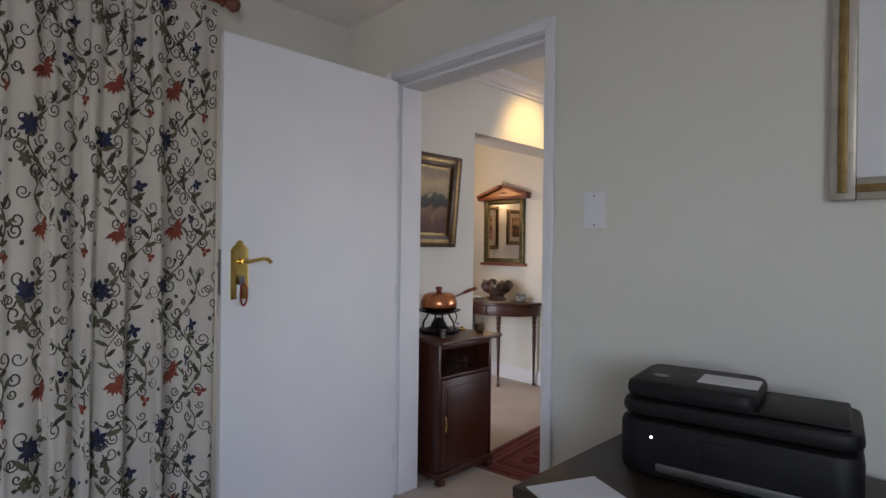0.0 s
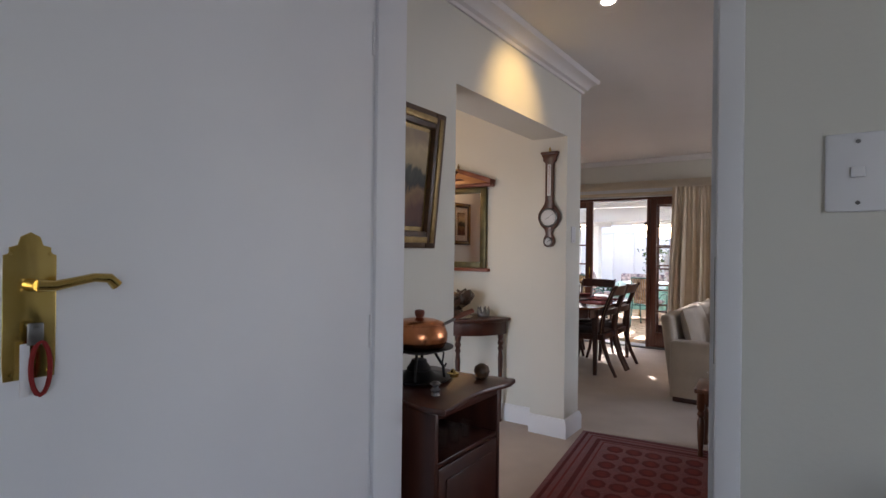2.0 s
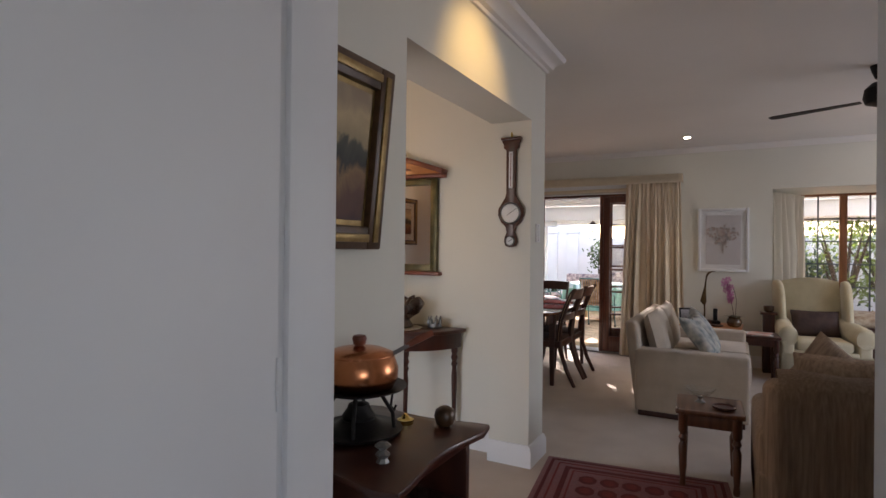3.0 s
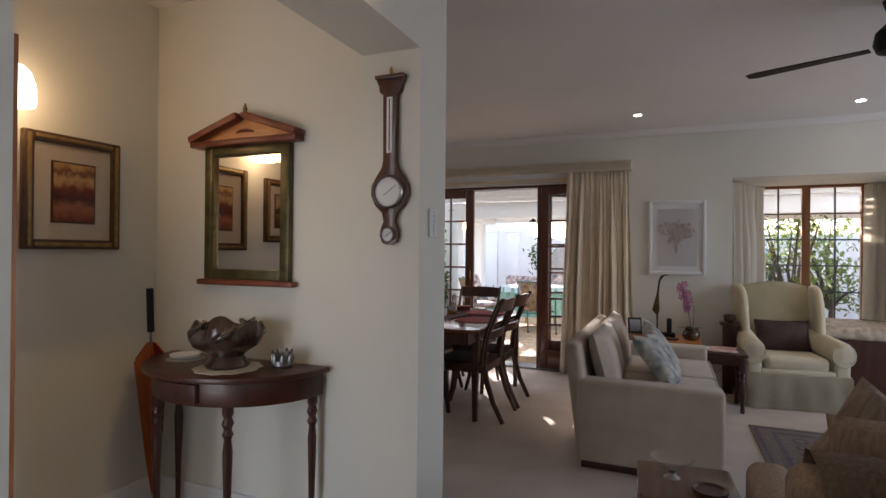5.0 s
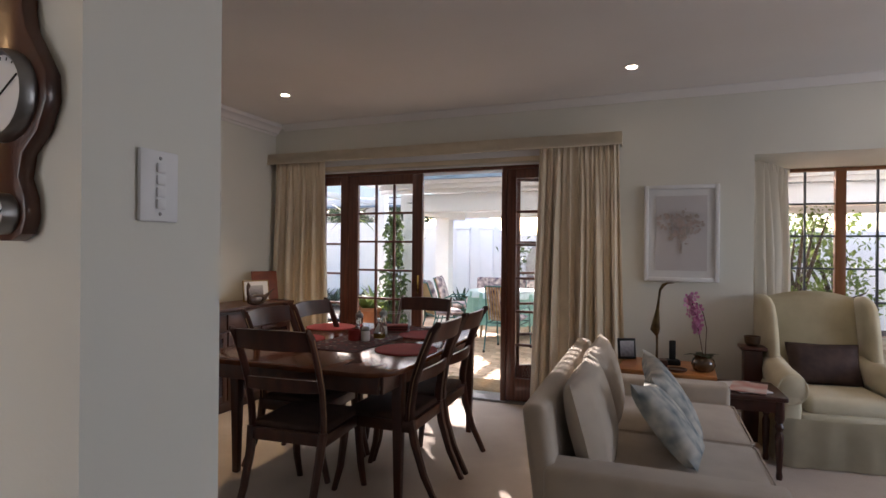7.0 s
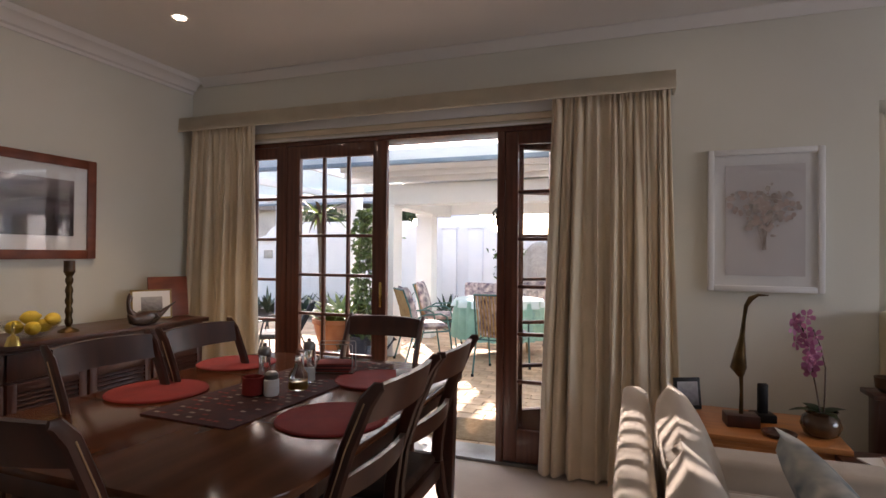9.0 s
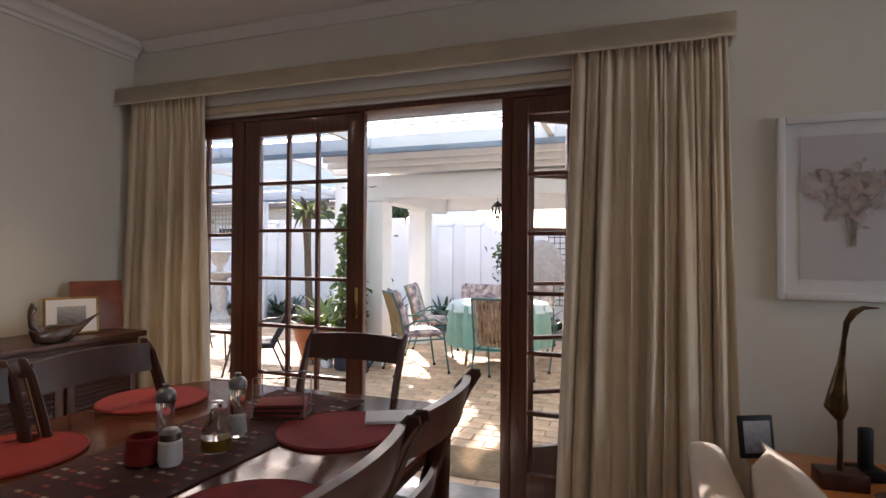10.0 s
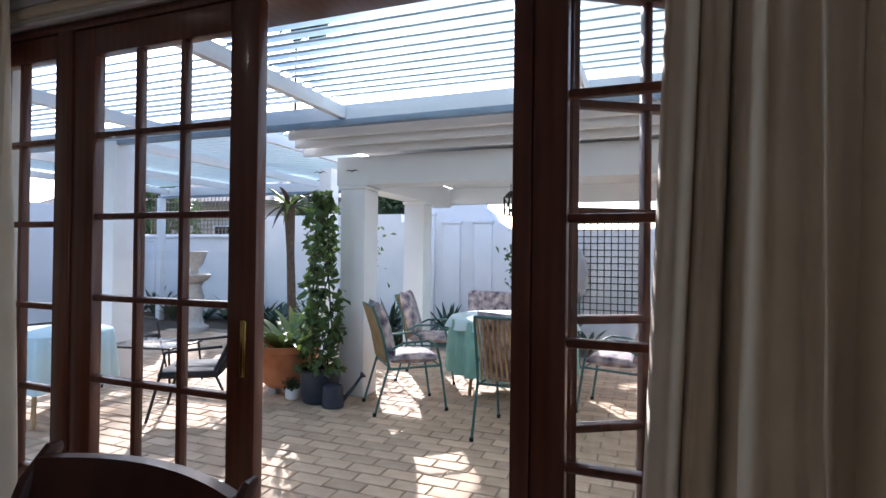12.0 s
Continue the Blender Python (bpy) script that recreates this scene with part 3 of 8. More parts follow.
def curl(p, z, r, a0, turns, way, n=14):
    """A spiral tendril that ends at its middle."""
    return [(p + 0.62 * r * (1 - 0.75 * k / n) * math.cos(a0 + way * turns * 2 * math.pi * k / n), z + r * (1 - 0.75 * k / n) * math.sin(a0 + way * turns * 2 * math.pi * k / n)) for k in range(n + 1)]


def leaf_shape(bm, p, z, a, ln, wd):
    """A flat embroidered leaf or petal."""
    pts = []
    for k in range(7):
        t = k / 6
        pts.append((t * ln, wd * math.sin(math.pi * min(1, t * 0.92 + 0.08)) * (1 if k % 2 == 0 else 0.8)))
    pts += [(x, -y) for x, y in reversed(pts[1:-1])]
    vs = []
    for x, y in pts:
        dx, dz = x * math.cos(a) - y * math.sin(a), x * math.sin(a) + y * math.cos(a)
        pp, zz = p + 0.62 * dx, z + dz
        if not (SC_Y0 < pp < SC_Y1 and SC_Z0 < zz < SC_Z1):
            return
        vs.append(bm.verts.new(on_cloth(pp, zz, 0.011)))
    bm.faces.new(vs)


vine, sage = B(), B()
RC = random.Random(11)
CW, CH = 0.235, 0.62
for col in range(-1, 7):
    for row in range(-1, 5):
        p0, z0 = SC_Y0 + col * CW + RC.uniform(-0.008, 0.008), SC_Z0 + row * CH + (0.0 if col % 2 == 0 else 0.012) + RC.uniform(-0.01, 0.01)
        stem = [(p0 + CW * (0.5 + 0.38 * math.sin(2 * math.pi * k / 24)), z0 + CH * k / 24) for k in range(25)]
        stitch(vine, stem, 0.0030)
        stitch(vine, [(p0 + CW * (0.5 + 0.30 * math.sin(2 * math.pi * k / 20 + 2.6)), z0 + CH * (k / 20 * 0.8 + 0.15)) for k in range(21)], 0.0026)
        for k in range(19):
            t = (k + 0.5) / 19
            way = 1 if k % 2 else -1
            sp, sz = p0 + CW * (0.5 + 0.38 * math.sin(2 * math.pi * t)), z0 + CH * t
            cp, cz, r = sp + way * 0.036, sz + RC.uniform(0.0, 0.03), RC.uniform(0.020, 0.040)
            stitch(vine, curl(cp, cz, r, math.pi if way > 0 else 0, RC.uniform(1.1, 1.5), way))
            leaf_shape(sage if k % 3 else vine, sp, sz, RC.uniform(0.2, 1.2) if way < 0 else RC.uniform(1.9, 2.9), RC.uniform(0.05, 0.085), 0.012)
            if k % 3 == 0:
                leaf_shape(vine, sp + way * 0.05, sz - 0.03, RC.uniform(0, 6), 0.026, 0.010)
        for k in range(11):
            t = (k + 0.5) / 11
            way = -1 if k % 2 else 1
            sp, sz = p0 + CW * (0.5 + 0.30 * math.sin(2 * math.pi * t + 2.6)), z0 + CH * (t * 0.8 + 0.15)
            stitch(vine, curl(sp + way * 0.030, sz + 0.015, RC.uniform(0.018, 0.032), math.pi if way > 0 else 0, RC.uniform(1.0, 1.4), way), 0.0028)
            leaf_shape(vine if k % 2 else sage, sp, sz, RC.uniform(0.3, 1.3) if way < 0 else RC.uniform(1.8, 2.8), RC.uniform(0.04, 0.07), 0.010)
        for nm, mt, fp, fz, n, ln in (("rust_flower", M_RUST, 0.30, 0.234, 9, 0.068), ("blue_flower", M_INDIGO, 0.14, 0.84, 9, 0.050), ("blue_flower", M_INDIGO, 0.72, 0.55, 4, 0.032), ("rust_bud", M_RUST, 0.86, 0.06, 3, 0.028), ("blue_bud", M_INDIGO, 0.62, 0.30, 3, 0.034), ("sage_flower", M_SAGE, 0.10, 0.63, 6, 0.036)):
            bm = B()
            for k in range(n):
                spin = 2 * math.pi * k / n + 0.3 if n != 9 else -2.6 + 0.42 * k * (1 if nm == "rust_flower" else 1.6)
                leaf_shape(bm, p0 + CW * fp, z0 + CH * fz, spin, ln * RC.uniform(0.75, 1.15), 0.0115 if n > 6 else 0.011)
            if len(bm.faces):
                part(nm, bm, mt, crewel, "", 60)
            else:
                bm.free()
for nm, bmx, mt in (("vine_stitching", vine, M_VINE), ("leaf_stitching", sage, M_SAGE)):
    part(nm, bmx, mt, crewel, "", 60)
place(crewel, -0.985, 0, 0, 90)
rod = thing("curtain_rod", "red-brown turned wooden curtain rod", "curtain rod")
part("pole", tube(B(), [(-1.0, -0.1, 2.505), (-1.0, 1.56, 2.505)], 0.017, 12), M_REDWOOD, rod)
part("finial", lathe(B(), [(0.012, 0), (0.026, 0.008), (0.026, 0.018), (0.016, 0.026), (0.034, 0.048), (0.038, 0.066), (0.026, 0.088), (0.006, 0.098)], (-1.0, 1.555, 2.505), 16, pose(0, 0, 0, -90, 0, 0)), M_REDWOOD, rod, "turned ball finial")
for by in (0.0, 1.45):
    part("bracket", box(B(), -1.139, -0.985, by - 0.012, by + 0.012, 2.47, 2.488, bev=0.004), M_REDWOOD, rod)


# ---- picture frames ----
def framed(name, w, h, fw, depth, frame_mat, mats, label, picture, glazed=False, slip=None):
    """A framed picture in the xz plane, facing -y, its middle at the origin. mats: (margin, material) from outside in."""
    t = thing(name, label, "picture")
    for nm, b in (("frame_side", (-w / 2, -w / 2 + fw, -h / 2, h / 2)), ("frame_side", (w / 2 - fw, w / 2, -h / 2, h / 2)), ("frame_rail", (-w / 2 + fw, w / 2 - fw, h / 2 - fw, h / 2)), ("frame_rail", (-w / 2 + fw, w / 2 - fw, -h / 2, -h / 2 + fw))):
        bm = box(B(), b[0], b[1], -depth, 0, b[2], b[3], bev=min(0.006, fw * 0.2))
        part(nm, bm, frame_mat, t)
        if slip:
            s = 0.32 * fw
            xs, xe, zs, ze = b[0] + (s if nm == "frame_side" else 0), b[1] - (s if nm == "frame_side" else 0), b[2] + (s if nm != "frame_side" else s), b[3] - (s if nm != "frame_side" else s)
            part("moulding", box(B(), xs, xe, -depth - 0.006, -depth + 0.004, zs, ze, bev=0.003), slip, t)
    x, z, y = w / 2 - fw, h / 2 - fw, -depth * 0.45
    for mg, mt in mats:
        part("mount", box(B(), -x, x, y, y + 0.006, -z, z), mt, t)
        x, z, y = x - mg, z - mg, y - 0.0045
    part("print", box(B(), -x, x, y, y + 0.005, -z, z), picture, t, "", None)
    if glazed:
        part("glass", box(B(), -w / 2 + fw, w / 2 - fw, -depth * 0.8, -depth * 0.8 + 0.002, -h / 2 + fw, h / 2 - fw), M_GLASS, t).visible_shadow = False
    return t


P_LAND = painting("landscape_paint", [(0.0, (0.05, 0.010, 0.006)), (0.22, (0.10, 0.03, 0.012)), (0.34, (0.22, 0.12, 0.04)), (0.40, (0.015, 0.012, 0.006)), (0.52, (0.05, 0.05, 0.03)), (0.58, (0.34, 0.26, 0.14)), (0.8, (0.48, 0.36, 0.20)), (1.0, (0.30, 0.22, 0.14))], 3.0, distort=0.55)
P_RUST = painting("autumn_paint", [(0.0, (0.16, 0.02, 0.01)), (0.25, (0.36, 0.12, 0.05)), (0.40, (0.06, 0.004, 0.006)), (0.58, (0.20, 0.03, 0.01)), (0.72, (0.55, 0.36, 0.14)), (0.85, (0.16, 0.05, 0.02)), (1.0, (0.55, 0.34, 0.12))], 6, distort=0.4, seed=3.0)
P_FLOWER = painting("pale_wash", [(0.0, (0.58, 0.56, 0.58)), (0.5, (0.62, 0.60, 0.62)), (1.0, (0.60, 0.58, 0.60))], 3, distort=0.4, seed=7.0)
P_PHOTO = painting("river_photograph", [(0.0, (0.012, 0.008, 0.010)), (0.3, (0.03, 0.02, 0.024)), (0.5, (0.10, 0.07, 0.08)), (0.62, (0.05, 0.035, 0.04)), (1.0, (0.30, 0.26, 0.27))], 3, distort=0.35, seed=9.0)
P_GREY = painting("small_grey_photograph", [(0.0, (0.10, 0.10, 0.11)), (0.5, (0.25, 0.25, 0.27)), (1.0, (0.4, 0.4, 0.42))], 5, distort=0.8, seed=2.0)
M_MOUNT = surface("cream_mount_board", (0.56, 0.50, 0.40), (0.60, 0.54, 0.44), 4, 0.8, 0.02, 80)
M_BROWNMOUNT = surface("brown_mount_board", (0.20, 0.12, 0.07), (0.24, 0.15, 0.09), 4, 0.8, 0.02, 80)

place(framed("oil_painting", 0.46, 0.60, 0.075, 0.045, M_DARKFRAME, [(0.018, M_GILT)], "dark oil landscape in a heavy brown-gilt frame", P_LAND, slip=M_GILT), HALL + 0.03, 2.925, 1.655, 90, 5.5)
place(framed("framed_print", 1.0, 0.85, 0.06, 0.03, M_SILVERGILT, [(0.24, M_PAPER)], "large print in a pale gilt frame in the study", P_GREY, True, slip=M_GILT), 1.752, 2.370, 1.915)
place(framed("framed_print", 0.44, 0.52, 0.045, 0.03, M_DARKFRAME, [(0.075, M_MOUNT), (0.008, M_DARKFRAME)], "rust-red tree print with cream mount in a bronze frame", P_RUST, True, slip=M_GILT), LOB + 0.002, 4.515, 1.603, 90)
place(framed("framed_print", 0.34, 0.44, 0.045, 0.03, M_DARKFRAME, [(0.055, M_MOUNT), (0.008, M_DARKFRAME)], "small brown print with cream mount in a bronze frame", P_LAND, True, slip=M_GILT), LOB + 0.002, 3.95, 1.62, 90)
wf = framed("framed_print", 0.55, 0.77, 0.032, 0.03, M_WHITE, [(0.055, M_PAPER)], "faded flower print in a white frame", P_FLOWER, True)
place(wf, -0.012, FAR - 0.002, 1.512)
M_PETALW = surface("dusty_rose_wash", (0.40, 0.31, 0.28), (0.54, 0.47, 0.46), 30, 0.8, 0.0)
M_STEMW = surface("umber_wash", (0.30, 0.25, 0.22), (0.48, 0.43, 0.41), 30, 0.8, 0.0)
bm, bm2 = B(), B()
RF = random.Random(5)
for k in range(120):
    a, r = RF.uniform(0, 6.28), RF.uniform(0.0, 1) ** 0.6
    cx, cz, s = 0.155 * r * math.cos(a) * (1 + 0.25 * math.sin(3 * a)), 0.05 + 0.13 * r * math.sin(a) * (1 + 0.2 * math.cos(5 * a)), RF.uniform(0.008, 0.024)
    n = 6
    off = RF.uniform(0, 6)
    f = [((cx + s * RF.uniform(0.5, 1) * math.cos(off + 6.28 * j / n)), (cz + s * RF.uniform(0.5, 1) * math.sin(off + 6.28 * j / n))) for j in range(n)]
    y = -0.0245 - 0.00002 * k
    (bm if k % 3 else bm2).faces.new([(bm if k % 3 else bm2).verts.new((px, y, pz)) for px, pz in f])
for k in range(14):
    tube(bm2, [(RF.uniform(-0.012, 0.012), -0.0245, -0.16), (RF.uniform(-0.03, 0.03), -0.0245, -0.05), (RF.uniform(-0.10, 0.10), -0.0245, 0.05)], 0.0014, 4)
part("painted_bouquet", bm, M_PETALW, wf, "", None)
part("painted_foliage", bm2, M_STEMW, wf, "", None)
place(framed("framed_photograph", 0.92, 0.62, 0.055, 0.03, M_REDWOOD, [(0.085, M_PAPER)], "wide river photograph in a red-brown wooden frame", P_PHOTO, True), DIN + 0.002, 7.725, 1.575, 90)

# ---- desk and printer ----
desk = thing("desk", "dark brown wooden desk against the study wall", "desk")
part("desktop", box(B(), 0.73, 2.5, 1.60, 2.345, 0.72, 0.75, bev=0.004), M_DESK, desk)
for b in ((0.76, 0.79, 1.64, 2.32, 0, 0.72), (2.44, 2.47, 1.64, 2.32, 0, 0.72), (0.79, 2.44, 2.29, 2.31, 0.25, 0.72)):
    part("side_panel" if b[1] - b[0] < 0.1 else "back_panel", box(B(), *b, bev=0.002), M_DESK, desk)
printer = thing("printer", "black inkjet printer with a document feeder lid", "printer")
part("body", slab(B(), rounded(-0.225, 0.225, -0.19, 0.17, 0.05), 0.005, 0.125, bev=0.014), M_BLACK, printer)
part("scanner_lid", slab(B(), rounded(-0.222, 0.225, -0.18, 0.165, 0.045), 0.130, 0.165, bev=0.012), M_BLACK, printer)
bm = slab(B(), rounded(-0.215, 0.05, -0.165, 0.155, 0.035), 0.166, 0.205, bev=0.014)
part("document_feeder", bm, M_BLACK, printer)
part("feeder_tray", box(B(), 0.03, 0.205, -0.15, 0.14, 0.166, 0.174, bev=0.004), M_BLACK, printer)
part("notice_sheet", box(B(), -0.075, 0.045, -0.07, 0.06, 0.2052, 0.2062), M_PAPER, printer, "white paper notice on the lid", None)
part("badge", lathe(B(), [(0.018, 0), (0.018, 0.0012)], (-0.155, -0.05, 0.2052), 20), M_GREY, printer, "plain round grey badge")
part("screen", box(B(), -0.05, 0.02, -0.1935, -0.189, 0.05, 0.105, bev=0.002), M_BLACK, printer)
part("paper_slot", box(B(), -0.14, 0.19, -0.193, -0.188, 0.018, 0.036, bev=0.002), M_GREY, printer)
part("power_light", lathe(B(), [(0.0025, 0), (0.002, 0.001)], (-0.15, -0.191, 0.09), 8, pose(0, 0, 0, 90, 0, 0)), glow("indicator", (0.8, 0.9, 1.0), 2.0), printer)
printer.matrix_basis = pose(1.10, 2.09, 0.75, 0, 0, 9) @ Matrix.Diagonal((1.18, 0.86, 1.2, 1))
single("paper_sheet", box(B(), -0.10, 0.10, -0.07, 0.07, 0.0, 0.0016), M_PAPER, "white printed sheet lying on the desk", "paper", m=pose(0.865, 1.68, 0.7505, 0, 0, 65), smooth=None)
bm = tube(B(), [(1.52, 2.10, 0.757), (1.56, 2.2, 0.757), (1.58, 2.30, 0.757), (1.60, 2.34, 0.80), (1.60, 2.34, 0.88), (1.57, 2.33, 0.92), (1.55, 2.33, 0.86), (1.58, 2.33, 0.80), (1.62, 2.33, 0.77)], 0.003, 6)
single("power_cable", bm, M_BLACK, "black power cable curled behind the printer", "cable")
# ---- glazed doors to the patio ----
def glazed_leaf(name, w, label, cols=3, rows=6, z0=0.03, z1=2.085, th=0.042, stile=0.088, top=0.11, bottom=0.24):
    """A glazed leaf in the xz plane, its left edge at x = 0."""
    t = thing(name, label, "door", "patio door leaves", "structure")
    for b in ((0, stile), (w - stile, w)):
        part("stile", box(B(), b[0], b[1], -th / 2, th / 2, z0, z1, bev=0.005), M_DOORWOOD, t)
    part("rail", box(B(), stile, w - stile, -th / 2 + 0.001, th / 2 - 0.001, z1 - top, z1, bev=0.004), M_DOORWOOD, t)
    part("rail", box(B(), stile, w - stile, -th / 2 + 0.001, th / 2 - 0.001, z0, z0 + bottom, bev=0.004), M_DOORWOOD, t)
    gx0, gx1, gz0, gz1 = stile, w - stile, z0 + bottom, z1 - top
    for k in range(1, cols):
        x = gx0 + (gx1 - gx0) * k / cols
        part("glazing_bar", box(B(), x - 0.011, x + 0.011, -0.016, 0.016, gz0, gz1, bev=0.006), M_DOORWOOD, t)
    for k in range(1, rows):
        z = gz0 + (gz1 - gz0) * k / rows
        part("glazing_bar", box(B(), gx0, gx1, -0.017, 0.017, z - 0.011, z + 0.011, bev=0.006), M_DOORWOOD, t)
    pw, ph = (gx1 - gx0) / cols - 0.022, (gz1 - gz0) / rows - 0.022
    pane = finish(box(B(), -pw / 2, pw / 2, -0.002, 0.002, -ph / 2, ph / 2), "pane")
    pane.materials.append(M_GLASS)
    for i in range(cols):
        for j in range(rows):
            p = new("pane", pane)
            p.parent, p.visible_shadow = t, False
            p.location = (gx0 + (gx1 - gx0) * (i + 0.5) / cols, 0, gz0 + (gz1 - gz0) * (j + 0.5) / rows)
    return t


LEAF = dict(stile=0.106, top=0.092, bottom=0.295)
FIXED = dict(top=0.082, bottom=0.20)
d_leaf = place(glazed_leaf("door_2", 0.80, "varnished hardwood door leaf with small panes, closed", **LEAF), -3.054, FAR + 0.012)
part("pull_handle", box(B(), 0.752, 0.772, -0.032, -0.02, 0.95, 1.12, bev=0.004), M_BRASS, d_leaf, "small brass flush pull")
open_leaf = place(glazed_leaf("door_3", 0.80, "varnished hardwood door leaf swung open onto the patio", **LEAF), -1.437, FAR + 0.065, 0, 32)
for hz in (0.3, 1.05, 1.85):
    part("hinge", lathe(B(), [(0.008, -0.045), (0.008, 0.045)], (-0.004, -0.024, hz), 10), M_BRASS, open_leaf)
place(glazed_leaf("door_4", 0.612, "fixed hardwood side panel with small panes", cols=3, stile=0.018, **FIXED), -3.742, FAR + 0.012)
place(glazed_leaf("door_5", 0.873, "fixed hardwood side panel beside the open leaf", cols=3, stile=0.083, **FIXED), -1.434, FAR + 0.012)
df = thing("door_frame", "varnished hardwood frame of the patio doors", "door frame", kind="structure")
for nm, b in (("jamb", (FX0, FX0 + 0.008, FAR - 0.01, FAR + 0.2, 0, 2.10)), ("jamb", (FX1 - 0.008, FX1, FAR - 0.01, FAR + 0.2, 0, 2.10)), ("head", (FX0, FX1, FAR - 0.012, FAR + 0.2, 2.088, 2.118)),
              ("mullion", (-3.13, -3.056, FAR - 0.014, FAR + 0.075, 0.022, 2.088)), ("mullion", (-1.482, -1.436, FAR - 0.014, FAR + 0.055, 0.022, 2.088)), ("threshold", (FX0 + 0.008, FX1 - 0.008, FAR - 0.012, FAR + 0.24, 0.0, 0.022))):
    part(nm, box(B(), *b, bev=0.002), M_DOORWOOD if nm != "threshold" else M_GREY, df, "grey metal sill" if nm == "threshold" else "")

# ---- bay window ----
WX0, WX1, WZ0, WZ1, WY = 0.775, 1.86, 0.622, 2.113, 9.95
win = thing("window_1", "orange-brown timber bay window with small panes", "window", kind="structure")
M_WINWOOD = surface("window_wood", (0.26, 0.10, 0.035), (0.36, 0.15, 0.06), 4, 0.4, 0.06, 60, stretch=(8, 8, 1), wave=0.8)
M_LEAD = surface("dark_glazing_bar", (0.05, 0.06, 0.07), (0.09, 0.10, 0.11), 10, 0.5, 0.05, 60)
for nm, b in (("frame", (WX0, WX0 + 0.05, WZ0, WZ1)), ("frame", (WX1 - 0.05, WX1, WZ0, WZ1)), ("frame", (WX0 + 0.05, WX1 - 0.05, WZ1 - 0.028, WZ1)), ("frame", (WX0 + 0.05, WX1 - 0.05, WZ0, WZ0 + 0.032)), ("mullion", (1.27, 1.35, WZ0 + 0.032, WZ1 - 0.028))):
    part(nm, box(B(), b[0], b[1], WY - 0.03, WY + 0.03, b[2], b[3], bev=0.004), M_WINWOOD, win)
for x0, x1 in ((WX0 + 0.05, 1.27), (1.35, WX1 - 0.05)):
    x = (x0 + x1) / 2
    part("glazing_bar", box(B(), x - 0.008, x + 0.008, WY - 0.012, WY + 0.012, WZ0 + 0.032, WZ1 - 0.028), M_LEAD, win)
    for k in range(1, 5):
        z = WZ0 + 0.032 + (WZ1 - WZ0 - 0.06) * k / 5
        part("glazing_bar", box(B(), x0, x1, WY - 0.013, WY + 0.013, z - 0.008, z + 0.008), M_LEAD, win)
    p = part("pane", box(B(), x0, x1, WY + 0.002, WY + 0.005, WZ0 + 0.032, WZ1 - 0.028), M_GLASS, win, "", None)
    p.visible_shadow = False
structure("wall_bay_piers", [(BX0, WX0, 9.93, 10.04, 0.621, BZ), (WX1, BX1, 9.93, 10.04, 0.621, BZ), (WX0, WX1, 9.93, 10.04, WZ1 + 0.001, BZ)], M_WALL, "white plaster piers beside the bay window", "wall")
M_SHEER = translucent("sunlit_cream_linen", (0.84, 0.80, 0.72), 0.55)
c, _ = curtain("curtain", 0.0, 0.70, 0.67, BZ - 0.03, 7, 0.040, M_SHEER, "thin cream curtain gathered at the side of the window bay")
place(c, BX0 + 0.03, 9.13, 0, 62)
c, _ = curtain("curtain", 1.80, 2.34, 0.67, BZ - 0.03, 6, 0.035, M_SHEER, "cream curtain at the end of the window bay")
place(c, 0, 9.80)
M_FLORALSEAT = surface("floral_seat_cloth", (0.30, 0.20, 0.14), (0.62, 0.54, 0.42), 16, 0.9, 0.3, 300)
seat = thing("window_seat", "wooden window seat with a floral cushion", "bench")
part("base", box(B(), BX0 + 0.01, BX1 - 0.01, 9.06, 9.92, 0.0, 0.54, bev=0.004), M_MAHOG, seat)
part("cushion", box(B(), BX0 + 0.02, BX1 - 0.02, 9.04, 9.9, 0.54, 0.66, bev=0.05, seg=5), M_FLORALSEAT, seat, "cream and brown floral seat cushion")


# ---- soft furniture ----
def pillow(bm, w, h, t, m, n=12, sag=0.0):
    """A plump cushion in the xz plane, its middle at the origin, seams at the rim."""
    sides = []
    for s in (-1, 1):
        g = []
        for j in range(n + 1):
            row = []
            for i in range(n + 1):
                u, v = 2 * i / n - 1, 2 * j / n - 1
                k = max(0.0, (1 - u * u) * (1 - v * v)) ** 0.30
                pinch = 1 - 0.06 * (1 - abs(u)) * abs(v) ** 4 - 0.06 * (1 - abs(v)) * abs(u) ** 4
                row.append(bm.verts.new(m @ Vector((u * w / 2 * pinch, s * t / 2 * k, v * h / 2 * pinch - sag * (1 - u * u) * max(0, v)))))
            g.append(row)
        for a, b in zip(g, g[1:]):
            for i in range(n):
                f = (a[i], a[i + 1], b[i + 1], b[i])
                bm.faces.new(f if s < 0 else f[::-1])
        sides.append(g)
    bmesh.ops.remove_doubles(bm, verts=bm.verts[:], dist=0.0008)
    return bm


def soft(bm, x0, x1, y0, y1, z0, z1, r=0.05, seg=5):
    return box(bm, x0, x1, y0, y1, z0, z1, bev=r, seg=seg)


M_LEAFCLOTH = surface("leaf_print_cotton", (0.12, 0.16, 0.18), (0.62, 0.59, 0.52), 11, 0.9, 0.3, 400, detail=2.0)
M_DARKCUSH = surface("dark_brown_patchwork", (0.028, 0.014, 0.012), (0.075, 0.042, 0.034), 10, 0.8, 0.4, 200)
M_STRIPE = surface("striped_slub_cloth", (0.24, 0.165, 0.115), (0.42, 0.31, 0.22), 9, 0.85, 0.4, 300, stretch=(9, 9, 0.6))

